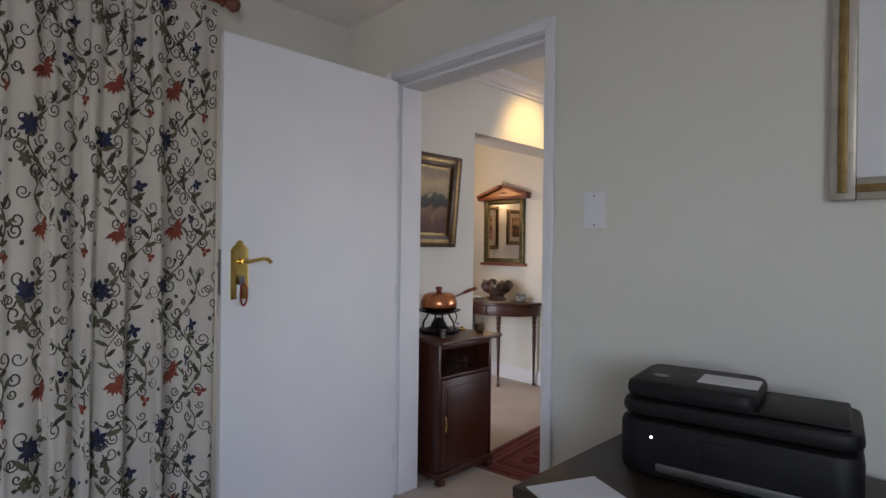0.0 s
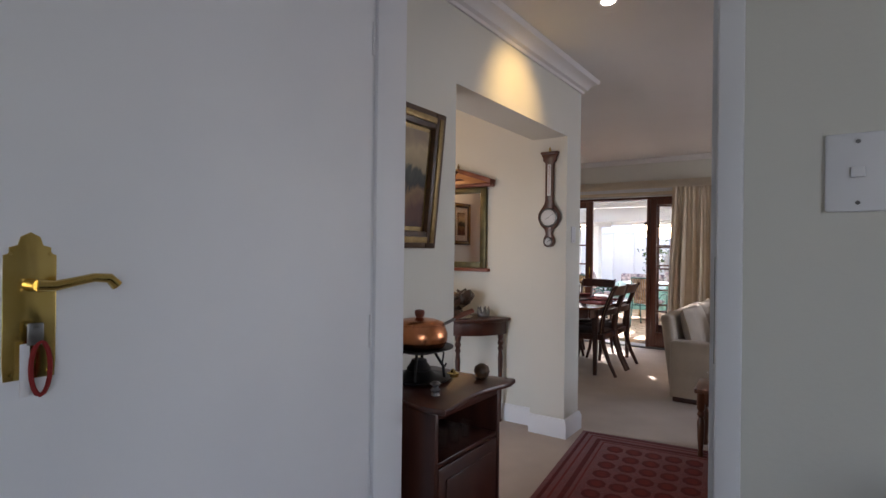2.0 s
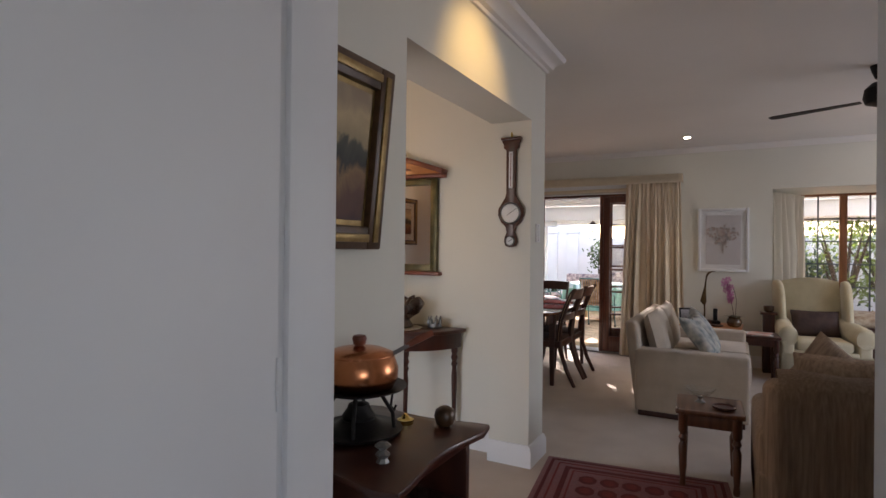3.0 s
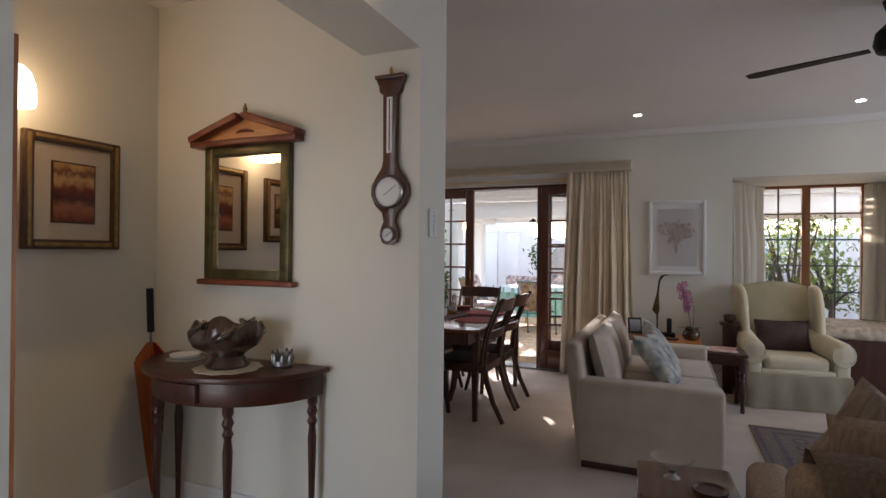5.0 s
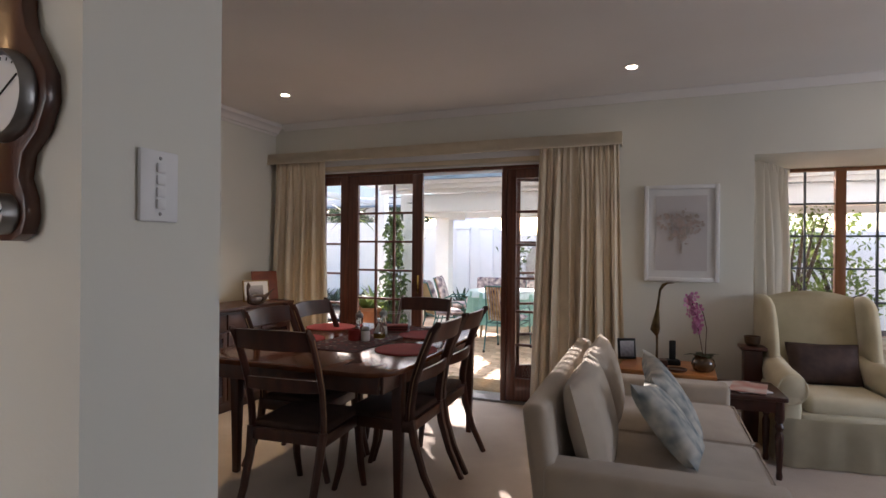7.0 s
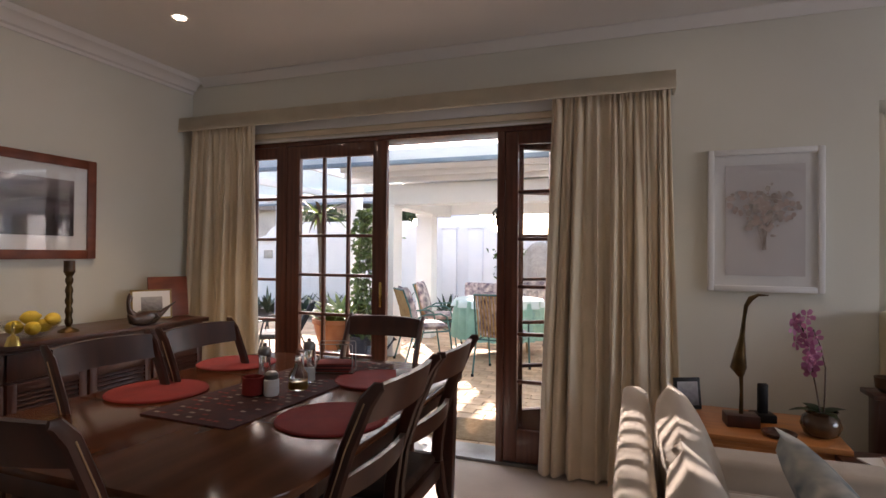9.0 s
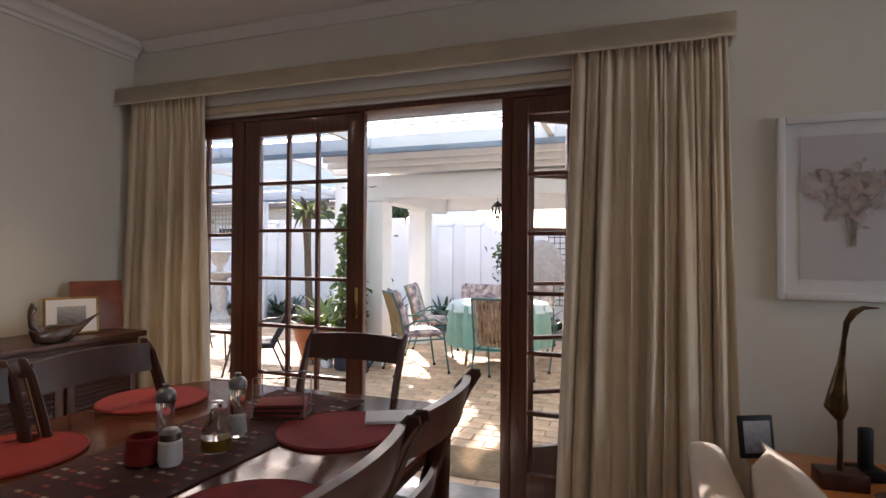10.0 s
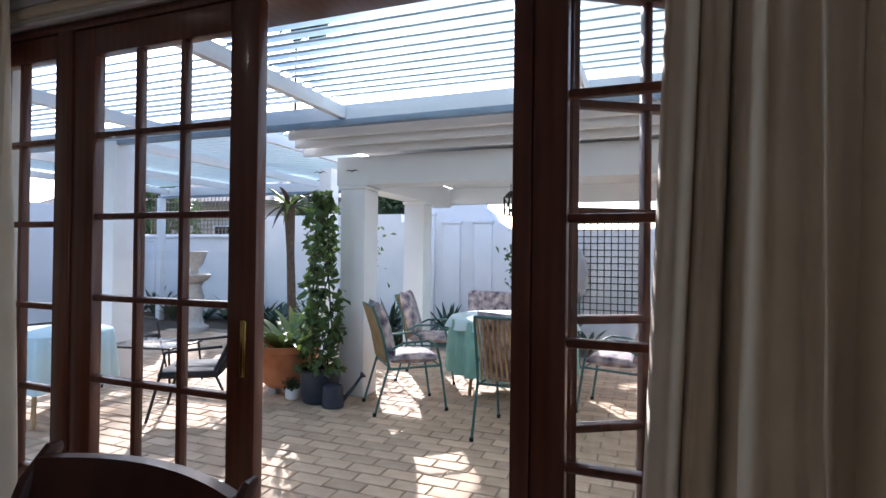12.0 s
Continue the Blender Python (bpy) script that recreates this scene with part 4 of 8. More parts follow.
# two-seater, facing +x; local x across its depth, y along its length
SX, SY, SL, SDP = -0.62, 6.345, 1.79, 0.84
sofa = thing("sofa", "oatmeal two-seater sofa with piped loose cushions", "sofa")
part("base", soft(B(), 0.02, SDP - 0.02, 0.02, SL - 0.02, 0.05, 0.30, 0.02, 3), M_SOFA, sofa)
for y in (0.0, SL - 0.17):
    part("arm", soft(B(), 0.0, SDP, y, y + 0.17, 0.03, 0.548, 0.028, 4), M_SOFA, sofa)
bm = soft(B(), -0.0, 0.10, 0.02, SL - 0.02, 0.03, 0.77, 0.035, 4)
for v in bm.verts:
    v.co.x -= 0.20 * max(0, v.co.z - 0.3)
part("back", bm, M_SOFA, sofa)
for k in range(2):
    y0 = 0.175 + k * (SL - 0.35) / 2
    y1 = y0 + (SL - 0.35) / 2 - 0.006
    sc = part("seat_cushion", soft(B(), 0.19, SDP + 0.015, y0, y1, 0.30, 0.445, 0.035, 5), M_SOFA, sofa, "", 60)
    bm = B()
    pillow(bm, y1 - y0 + 0.03, 0.44, 0.18, pose(0.135, (y0 + y1) / 2, 0.615, 0, -15, 0) @ pose(0, 0, 0, 0, 0, 90))
    part("back_cushion", bm, M_SOFA, sofa, "", 75)
    for z in (0.305, 0.44):
        part("piping", tube(B(), [(0.2, y0 + 0.01, z), (SDP + 0.0, y0 + 0.012, z), (SDP + 0.012, y0 + 0.03, z), (SDP + 0.012, y1 - 0.03, z), (SDP, y1 - 0.012, z), (0.2, y1 - 0.01, z)], 0.005, 6), M_SOFA, sc)
for y in (0.004, SL - 0.004):
    part("foot", box(B(), 0.03, SDP - 0.03, min(y, y + (0.05 if y < 1 else -0.05)), max(y, y + (0.05 if y < 1 else -0.05)), 0.0, 0.05, bev=0.004), M_MAHOG, sofa)
place(sofa, SX, SY)
for k, (cy, tz, tilt) in enumerate(((6.95, 0.60, -40), (7.32, 0.62, -34))):
    bm = B()
    pillow(bm, 0.42, 0.42, 0.14, Matrix.Identity(4), sag=0.02)
    single("scatter_cushion", bm, M_LEAFCLOTH, "pale cushion printed with grey-blue leaves", "cushion", "sofa cushions", smooth=75, m=pose(-0.16 + 0.02 * k, cy, tz, 0, tilt, 0) @ pose(0, 0, 0, 0, 0, 90) @ pose(0, 0, 0, 0, 12 - 24 * k, 0))

# wing chair, facing -y
wing = thing("wing_chair", "cream damask wing armchair with a skirt", "armchair")
part("seat_base", soft(B(), -0.36, 0.36, 0.02, 0.66, 0.10, 0.34, 0.03, 4), M_CREAM, wing)
part("seat_cushion", soft(B(), -0.285, 0.285, -0.03, 0.56, 0.33, 0.455, 0.05, 6), M_CREAM, wing, "", 60)
bm = B()
n = 16
g = []
for j in range(n + 1):
    v = j / n
    row = []
    for i in range(n + 1):
        u = 2 * i / n - 1
        z = 0.30 + 0.755 * v + (0.045 * (1 - u * u) - 0.015) * v ** 4
        row.append(bm.verts.new((u * (0.325 - 0.005 * v), 0.54 + 0.17 * v - 0.045 * (1 - u * u) * (1 - (2 * v - 1) ** 2), z)))
    g.append(row)
for a, b in zip(g, g[1:]):
    for i in range(n):
        bm.faces.new((a[i], a[i + 1], b[i + 1], b[i]))
bmesh.ops.solidify(bm, geom=bm.faces[:], thickness=-0.13)
bmesh.ops.bevel(bm, geom=[e for e in bm.edges if e.calc_face_angle(0) > 0.9], offset=0.04, segments=5, affect="EDGES", clamp_overlap=True)
part("backrest", bm, M_CREAM, wing, "", 70)
for s in (-1, 1):
    # the wing: a padded panel that leans back and flares at its upper front
    bm = slab(B(), [(0.36, 0.42), (0.37, 0.58), (0.40, 0.74), (0.44, 0.90), (0.49, 0.99), (0.56, 1.035), (0.66, 1.055), (0.78, 1.045), (0.80, 0.96), (0.74, 0.45), (0.56, 0.38)], 0, 0.078, bev=0.034)
    bmesh.ops.transform(bm, matrix=pose(s * 0.328 - 0.039, 0, 0, 0, 0, -4 * s) @ Matrix(((0, 0, 1, 0), (1, 0, 0, 0), (0, 1, 0, 0), (0, 0, 0, 1))), verts=bm.verts[:])
    part("wing", bm, M_CREAM, wing, "", 60)
    bm = B()
    tube(bm, [(s * 0.39, -0.045, 0.490), (s * 0.39, -0.035, 0.492), (s * 0.388, 0.0, 0.497), (s * 0.375, 0.22, 0.510), (s * 0.345, 0.45, 0.535), (s * 0.31, 0.66, 0.56)], [0.07, 0.098, 0.105, 0.105, 0.098, 0.08], 20)
    roll = part("arm_roll", bm, M_CREAM, wing, "", 60)
    ring = [(s * 0.39 + 0.097 * math.cos(k * math.pi / 12), -0.044, 0.491 + 0.097 * math.sin(k * math.pi / 12)) for k in range(25)]
    part("piping", tube(B(), ring, 0.006, 6), M_CREAM, roll)
    bm = soft(B(), s * 0.385 - 0.068, s * 0.385 + 0.068, -0.035, 0.66, 0.08, 0.47, 0.03, 4)
    part("arm_panel", bm, M_CREAM, wing, "", 60)
bm = B()
pts = [(-0.45, 0.70), (-0.465, 0.0), (-0.455, -0.045), (0.455, -0.045), (0.465, 0.0), (0.45, 0.70)]
g = []
for z, o in ((0.31, 0.0), (0.295, 0.006), (0.15, 0.010), (0.008, 0.016)):
    row = []
    for (ax, ay), (bx, by) in zip(pts, pts[1:]):
        m = max(2, int(math.hypot(bx - ax, by - ay) / 0.03))
        for i in range(m):
            x, y = ax + (bx - ax) * i / m, ay + (by - ay) * i / m
            w = o * (1 + 0.5 * math.sin(i * 0.9 + 3 * ax) + 0.35 * math.sin(i * 0.37))
            row.append(bm.verts.new((x + (w if x > 0 else -w), y - (w if y < 0.02 else 0), z)))
    g.append(row)
for a, b in zip(g, g[1:]):
    for i in range(len(a) - 1):
        bm.faces.new((a[i], b[i], b[i + 1], a[i + 1]))
bmesh.ops.solidify(bm, geom=bm.faces[:], thickness=0.006)
bmesh.ops.recalc_face_normals(bm, faces=bm.faces[:])
part("skirt", bm, M_CREAM, wing, "gathered cloth skirt to the floor", 60)
part("front_panel", soft(B(), -0.33, 0.33, -0.035, 0.06, 0.13, 0.345, 0.02, 3), M_CREAM, wing)
for x in (-0.34, 0.34):
    for y in (0.06, 0.64):
        part("leg", box(B(), x - 0.02, x + 0.02, y - 0.02, y + 0.02, 0, 0.12, bev=0.004), M_MAHOG, wing)
for o in wing.children_recursive:
    for v in o.data.vertices:
        v.co.x *= 0.87
        v.co.y *= 0.88
WING_AT = pose(0.945, 8.385, 0, 0, 0, 7)
wing.matrix_basis = WING_AT
bm = B()
pillow(bm, 0.46, 0.30, 0.13, Matrix.Identity(4))
single("scatter_cushion", bm, M_DARKCUSH, "dark brown patchwork cushion on the wing chair", "cushion", smooth=75, m=WING_AT @ pose(0.0, 0.39, 0.585, -18, 0, 0))

# settee with its back to the hall, under a fringed throw
st = thing("settee", "beige slub-cloth settee with its back to the hall", "sofa")
part("base", soft(B(), 0.0, 1.6, 0.02, 0.80, 0.05, 0.32, 0.03, 3), M_STRIPE, st)
part("backrest", soft(B(), 0.03, 1.57, 0.0, 0.22, 0.06, 0.745, 0.06, 5), M_STRIPE, st, "", 60)
for x in (0.0, 1.44):
    part("arm", soft(B(), x, x + 0.16, 0.03, 0.82, 0.05, 0.53, 0.06, 6), M_STRIPE, st, "", 60)
for k in range(2):
    part("seat_cushion", soft(B(), 0.165 + k * 0.637, 0.797 + k * 0.637, 0.20, 0.84, 0.31, 0.44, 0.05, 5), M_STRIPE, st, "", 60)
    bm = pillow(B(), 0.62, 0.44, 0.20, pose(0.48 + k * 0.637, 0.30, 0.635, -12, 0, 0))
    part("back_cushion", bm, M_STRIPE, st, "", 75)
for x in (0.05, 1.50):
    for y in (0.06, 0.70):
        part("foot", box(B(), x, x + 0.05, y, y + 0.05, 0, 0.052, bev=0.006), M_MAHOG, st)
place(st, 0.20, 4.56)
throw = thing("throw", "beige slub throw hanging over the settee's back", "throw")
bm = B()
nx, rings = 90, []
over = [(-0.035, 0.16), (-0.032, 0.40), (-0.028, 0.62), (-0.012, 0.72), (0.02, 0.762), (0.07, 0.775), (0.15, 0.780), (0.21, 0.765), (0.24, 0.72), (0.27, 0.64)]
for j, (y, z) in enumerate(over):
    row = []
    hang = max(0.0, 1 - j / 4)
    for i in range(nx + 1):
        x = 0.085 + 1.40 * i / nx
        ripple = 0.010 * math.sin(x * 38 + 1.3 * math.sin(x * 9)) + 0.006 * math.sin(x * 83 + 2)
        row.append(bm.verts.new((x + 0.01 * math.sin(3 * z + 7 * x), y - abs(ripple) * (0.35 + hang), z + 0.008 * math.sin(x * 13 + j) + 0.012 * math.sin(x * 5))))
    rings.append(row)
for a, b in zip(rings, rings[1:]):
    for i in range(nx):
        bm.faces.new((a[i], a[i + 1], b[i + 1], b[i]))
bmesh.ops.solidify(bm, geom=bm.faces[:], thickness=0.006)
part("cloth", bm, M_STRIPE, throw, "", 60)
bm = B()
RT = random.Random(14)
for i in range(150):
    x = 0.088 + 1.39 * i / 149
    tube(bm, [(x, -0.045, 0.165), (x + RT.uniform(-0.006, 0.006), -0.045 + RT.uniform(-0.006, 0.004), 0.07 + RT.uniform(-0.02, 0.02))], 0.0026, 4)
part("fringe", bm, M_STRIPE, throw, "long knotted fringe")
place(throw, 0.20, 4.56)
bm = pillow(B(), 0.44, 0.44, 0.15, Matrix.Identity(4))
single("scatter_cushion", bm, M_STRIPE, "beige slub cushion propped on the settee corner", "cushion", smooth=75, m=pose(0.55, 4.99, 0.65, -22, 40, 4))


# ---- small tables of the living room ----
def turned_leg(h, r=0.018):
    return lathe(B(), [(r * 0.75, 0), (r * 0.9, 0.02), (r * 0.7, 0.05), (r * 1.0, h * 0.3), (r * 1.15, h * 0.55), (r * 0.7, h * 0.62), (r * 1.2, h * 0.67), (r * 0.8, h * 0.72), (r * 1.25, h * 0.76), (r * 1.25, h)], (0, 0, 0), 12)


def side_table(name, w, d, h, material, label, turned=True):
    t = thing(name, label, "table")
    part("tabletop", slab(B(), rounded(-w / 2, w / 2, -d / 2, d / 2, 0.02, 3), h - 0.028, h, bev=0.006), material, t)
    for b in ((-w / 2 + 0.03, w / 2 - 0.03, -d / 2 + 0.03, -d / 2 + 0.05), (-w / 2 + 0.03, w / 2 - 0.03, d / 2 - 0.05, d / 2 - 0.03), (-w / 2 + 0.03, -w / 2 + 0.05, -d / 2 + 0.05, d / 2 - 0.05), (w / 2 - 0.05, w / 2 - 0.03, -d / 2 + 0.05, d / 2 - 0.05)):
        part("apron", box(B(), b[0], b[1], b[2], b[3], h - 0.10, h - 0.028, bev=0.003), material, t)
    for x in (-w / 2 + 0.042, w / 2 - 0.042):
        for y in (-d / 2 + 0.042, d / 2 - 0.042):
            part("leg", turned_leg(h - 0.03, 0.021), material, t).location = (x, y, 0)
    return t


M_REDBROWN = surface("red_brown_wood", (0.075, 0.026, 0.012), (0.15, 0.058, 0.026), 5, 0.3, 0.05, 60, stretch=(8, 1, 1), wave=0.8, coat=0.3)
place(side_table("occasional_table", 0.36, 0.38, 0.455, M_REDBROWN, "small red-brown wooden table with turned legs"), -0.02, 5.19, 0, 3)
bw = thing("glass_dish", "fluted clear glass dish on a short foot", "bowl")
bm = lathe(B(), [(0.018, 0.035), (0.052, 0.047), (0.076, 0.070), (0.084, 0.082), (0.079, 0.082), (0.070, 0.071), (0.046, 0.053), (0.012, 0.042)], (0, 0, 0), 48)
for v in bm.verts:
    flute = math.cos(12 * math.atan2(v.co.y, v.co.x)) * math.hypot(v.co.x, v.co.y) / 0.084
    v.co.x, v.co.y, v.co.z = v.co.x * (1 + 0.05 * flute), v.co.y * (1 + 0.05 * flute), v.co.z + 0.004 * flute
part("bowl", bm, M_CLEAR, bw)
part("foot", lathe(B(), [(0.032, 0.0), (0.02, 0.008), (0.012, 0.02), (0.018, 0.034)], (0, 0, 0), 14), M_GREY, bw)
place(bw, -0.07, 5.22, 0.455)
single("wooden_dish", lathe(B(), [(0.05, 0), (0.062, 0.008), (0.064, 0.018), (0.058, 0.018), (0.05, 0.010), (0.01, 0.009)], (0, 0, 0), 20), M_MAHOG, "flat turned dark wooden dish", "dish", m=pose(0.06, 5.12, 0.455))

ot = thing("low_chest", "orange varnished pine chest used as a side table", "chest")
part("top", box(B(), -0.32, 0.32, -0.25, 0.25, 0.50, 0.525, bev=0.005), M_PINE, ot)
part("body", box(B(), -0.30, 0.30, -0.23, 0.23, 0.06, 0.50, bev=0.004), M_PINE, ot)
part("drawer_front", box(B(), -0.28, 0.28, -0.236, -0.23, 0.34, 0.48, bev=0.003), M_PINE, ot)
part("plinth", box(B(), -0.31, 0.31, -0.24, 0.24, 0, 0.06, bev=0.004), M_PINE, ot)
place(ot, -0.12, 8.60, 0, -3)
place(side_table("occasional_table", 0.40, 0.42, 0.50, M_MAHOG, "dark wooden side table between sofa and wing chair"), 0.33, 8.22, 0, 2)
M_MAG = surface("magazine_cover", (0.55, 0.16, 0.12), (0.75, 0.72, 0.70), 7, 0.35, 0.02, 60, detail=1.0)
for k, (dx, dy, rz, mt) in enumerate(((0.0, 0.0, 20, M_PAPER), (0.02, -0.03, -12, M_MAG))):
    single("magazine", box(B(), -0.10, 0.10, -0.14, 0.14, 0, 0.006, bev=0.001), mt, "glossy magazine lying on the side table", "magazine", "magazines", m=pose(0.33 + dx, 8.22 + dy, 0.50 + 0.0065 * k, 0, 0, rz), smooth=None)

M_BRONZE = surface("dark_bronze", (0.06, 0.038, 0.018), (0.14, 0.09, 0.04), 14, 0.32, 0.2, 60, metal=0.9)
her = thing("heron_sculpture", "slender bronze heron on a wooden block", "sculpture")
part("block", box(B(), -0.07, 0.07, -0.05, 0.05, 0, 0.055, bev=0.004), M_MAHOG, her, "dark wooden plinth")
bm = B()
tube(bm, [(0, 0, 0.05), (0.002, 0, 0.16), (0, 0, 0.24)], [0.010, 0.008, 0.010], 10)
tube(bm, [(0, 0, 0.23), (-0.012, 0, 0.27), (-0.006, 0, 0.33), (0.004, 0, 0.42), (0.012, 0, 0.50), (0.02, 0, 0.56), (0.04, 0, 0.595), (0.07, 0, 0.612), (0.115, 0, 0.612)], [0.014, 0.036, 0.026, 0.012, 0.008, 0.010, 0.013, 0.007, 0.002], 10)
part("heron", bm, M_BRONZE, her, "bronze bird with raised beak", 60)
place(her, -0.19, 8.55, 0.525, 5)
single("wooden_dish", lathe(B(), [(0.05, 0), (0.066, 0.008), (0.07, 0.02), (0.062, 0.02), (0.05, 0.010), (0.01, 0.009)], (0, 0, 0), 22), M_MAHOG, "flat turned dark wooden dish on the pine chest", "dish", m=pose(-0.06, 8.43, 0.525))
ph = thing("cordless_phone", "black cordless phone in its cradle", "telephone")
part("cradle", box(B(), -0.05, 0.05, -0.045, 0.045, 0, 0.04, bev=0.008), M_BLACK, ph)
bm = box(B(), -0.023, 0.023, -0.013, 0.013, 0.03, 0.18, bev=0.008)
part("handset", bm, M_BLACK, ph)
place(ph, -0.08, 8.66, 0.525, 10)
pf = thing("photo_frame", "small dark folding photo frame", "photo frame")
part("frame", box(B(), -0.07, 0.07, -0.008, 0.008, 0.0, 0.16, bev=0.003), M_BLACK, pf)
part("photo", box(B(), -0.055, 0.055, -0.0095, -0.007, 0.02, 0.14), P_GREY, pf, "", None)
place(pf, -0.40, 8.74, 0.526, 25, -8)

M_LEAFDK = surface("orchid_leaf", (0.02, 0.045, 0.015), (0.04, 0.08, 0.025), 12, 0.35, 0.1, 60)
M_PINK = surface("orchid_petal", (0.55, 0.16, 0.38), (0.72, 0.38, 0.58), 20, 0.6, 0.1, 60)
M_GLAZE = surface("brown_glazed_pot", (0.05, 0.025, 0.014), (0.13, 0.07, 0.03), 10, 0.2, 0.05, 30, coat=0.5)
orc = thing("orchid", "pink moth orchid in a brown glazed pot", "plant")
part("pot", lathe(B(), [(0.04, 0), (0.065, 0.012), (0.08, 0.05), (0.07, 0.085), (0.055, 0.10), (0.066, 0.115), (0.06, 0.115), (0.05, 0.10), (0.01, 0.095)], (0, 0, 0), 20), M_GLAZE, orc, "squat brown glazed pot", 60)
for s in ([(0, 0, 0.09), (-0.02, 0.0, 0.22), (-0.045, -0.01, 0.34), (-0.06, -0.01, 0.44), (-0.09, -0.02, 0.51)], [(0.01, 0, 0.09), (0.015, 0, 0.2), (0.02, 0.01, 0.30), (0.0, 0.01, 0.40), (-0.03, 0.0, 0.47)]):
    part("flower_stem", tube(B(), s, 0.0035, 6), M_DARKFRAME, orc)
RO = random.Random(8)


def blade(bm, base, a, ln, wd, droop, lift, n=6):
    """A bent strap leaf."""
    dx, dy = math.cos(a), math.sin(a)
    l, r = [], []
    for k in range(n + 1):
        t = k / n
        w = wd * math.sin(math.pi * (0.12 + 0.88 * t) ** 0.8) * 0.5
        c = Vector((base[0] + dx * ln * t, base[1] + dy * ln * t, base[2] + lift * t - droop * t * t))
        l.append(bm.verts.new(c + Vector((-dy, dx, 0.15)) * w))
        r.append(bm.verts.new(c + Vector((dy, -dx, 0.15)) * w))
    for k in range(n):
        bm.faces.new((l[k], r[k], r[k + 1], l[k + 1]))


for k in range(4):
    bm = B()
    blade(bm, (0, 0, 0.10), 0.4 + k * 1.5, 0.14, 0.055, 0.05, 0.06)
    bmesh.ops.solidify(bm, geom=bm.faces[:], thickness=0.003)
    part("leaf", bm, M_LEAFDK, orc, "", 60)
bm = B()
for k in range(5):
    c = Vector((0, 0, 0))
    a = 2 * math.pi * k / 5
    vs = [bm.verts.new((0.006 * math.cos(a), 0.0, 0.006 * math.sin(a)))]
    for dr, da, dy in ((0.02, -0.55, -0.004), (0.034, -0.3, -0.007), (0.037, 0, -0.004), (0.034, 0.3, -0.007), (0.02, 0.55, -0.004)):
        vs.append(bm.verts.new((dr * math.cos(a + da), dy, dr * math.sin(a + da))))
    bm.faces.new(vs)
bmesh.ops.solidify(bm, geom=bm.faces[:], thickness=0.002)
lathe(bm, [(0.004, 0), (0.008, 0.006), (0.003, 0.014)], (0, -0.004, 0), 6, pose(0, 0, 0, 90, 0, 0))
bloom = finish(bm, "bloom", 50)
bloom.materials.append(M_PINK)
for k in range(15):
    t = k / 14
    o = new("bloom", bloom)
    o.parent = orc
    o.matrix_basis = pose(-0.015 - 0.085 * t + RO.uniform(-0.045, 0.045), -0.02 + RO.uniform(-0.03, 0.02), 0.29 + 0.24 * t, RO.uniform(-25, 25), RO.uniform(0, 72), RO.uniform(-50, 50))
place(orc, 0.115, 8.50, 0.525)
sh = thing("plate_shelf", "dark carved wooden stand with a bowl", "stand")
part("stand", box(B(), -0.06, 0.06, -0.06, 0.06, 0.0, 0.66, bev=0.01), M_MAHOG, sh)
part("ledge", box(B(), -0.085, 0.085, -0.085, 0.085, 0.66, 0.685, bev=0.006), M_MAHOG, sh)
part("bowl", lathe(B(), [(0.03, 0), (0.05, 0.02), (0.055, 0.07), (0.048, 0.07), (0.02, 0.01)], (0, 0, 0.685), 16), M_DARKFRAME, sh)
place(sh, 0.46, 8.78)

# ceiling fan
fan = thing("ceiling_fan", "black ceiling fan with three slim blades", "fan")
part("downrod", tube(B(), [(0, 0, 0.16), (0, 0, 0.28)], 0.012, 10), M_BLACK, fan)
part("canopy", lathe(B(), [(0.03, 0.19), (0.05, 0.24), (0.06, 0.279)], (0, 0, 0), 18), M_BLACK, fan)
part("motor", lathe(B(), [(0.03, 0.0), (0.085, 0.02), (0.10, 0.06), (0.09, 0.12), (0.05, 0.16), (0.02, 0.17)], (0, 0, 0), 22), M_BLACK, fan)
for k in range(3):
    bl = part("blade", slab(B(), [(0.11, -0.025), (0.66, -0.045), (0.70, -0.03), (0.70, 0.03), (0.66, 0.045), (0.11, 0.025)], -0.003, 0.003), M_BLACK, fan)
    bl.matrix_basis = pose(0, 0, 0.045, 0, 0, 155 + 120 * k) @ pose(0, 0, 0, 3, 0, 0)
place(fan, 0.98, 6.30, 2.375)

# recessed ceiling lamps
M_LAMPFACE = glow("lamp_face", (1.0, 0.86, 0.66), 14.0)
for k, (x, y, w) in enumerate(((-0.37, 8.29, 2.5), (1.40, 8.43, 2.5), (-3.12, 8.06, 11), (-3.05, 6.95, 8), (-0.45, 3.95, 1.5))):
    dl = thing("downlight", "small recessed round ceiling spotlight", "lamp", "ceiling spotlights")
    part("trim_ring", lathe(B(), [(0.034, -0.001), (0.045, -0.004), (0.046, 0.0), (0.034, 0.0)], (0, 0, 0), 20), M_WHITE, dl)
    part("lamp_face", lathe(B(), [(0.030, -0.0035), (0.030, -0.001)], (0, 0, 0), 18), M_LAMPFACE, dl)
    place(dl, x, y, CEIL)
    spot_lamp("downlight_beam", (x, y, CEIL - 0.02), w, (1.0, 0.73, 0.40), 80)
# ---- hall ----
spot_lamp("alcove_beam", (-0.45, 3.95, CEIL - 0.03), 4.0, (1.0, 0.66, 0.21), 74, 0.02, aim=(-1.02, 4.02, 2.17))

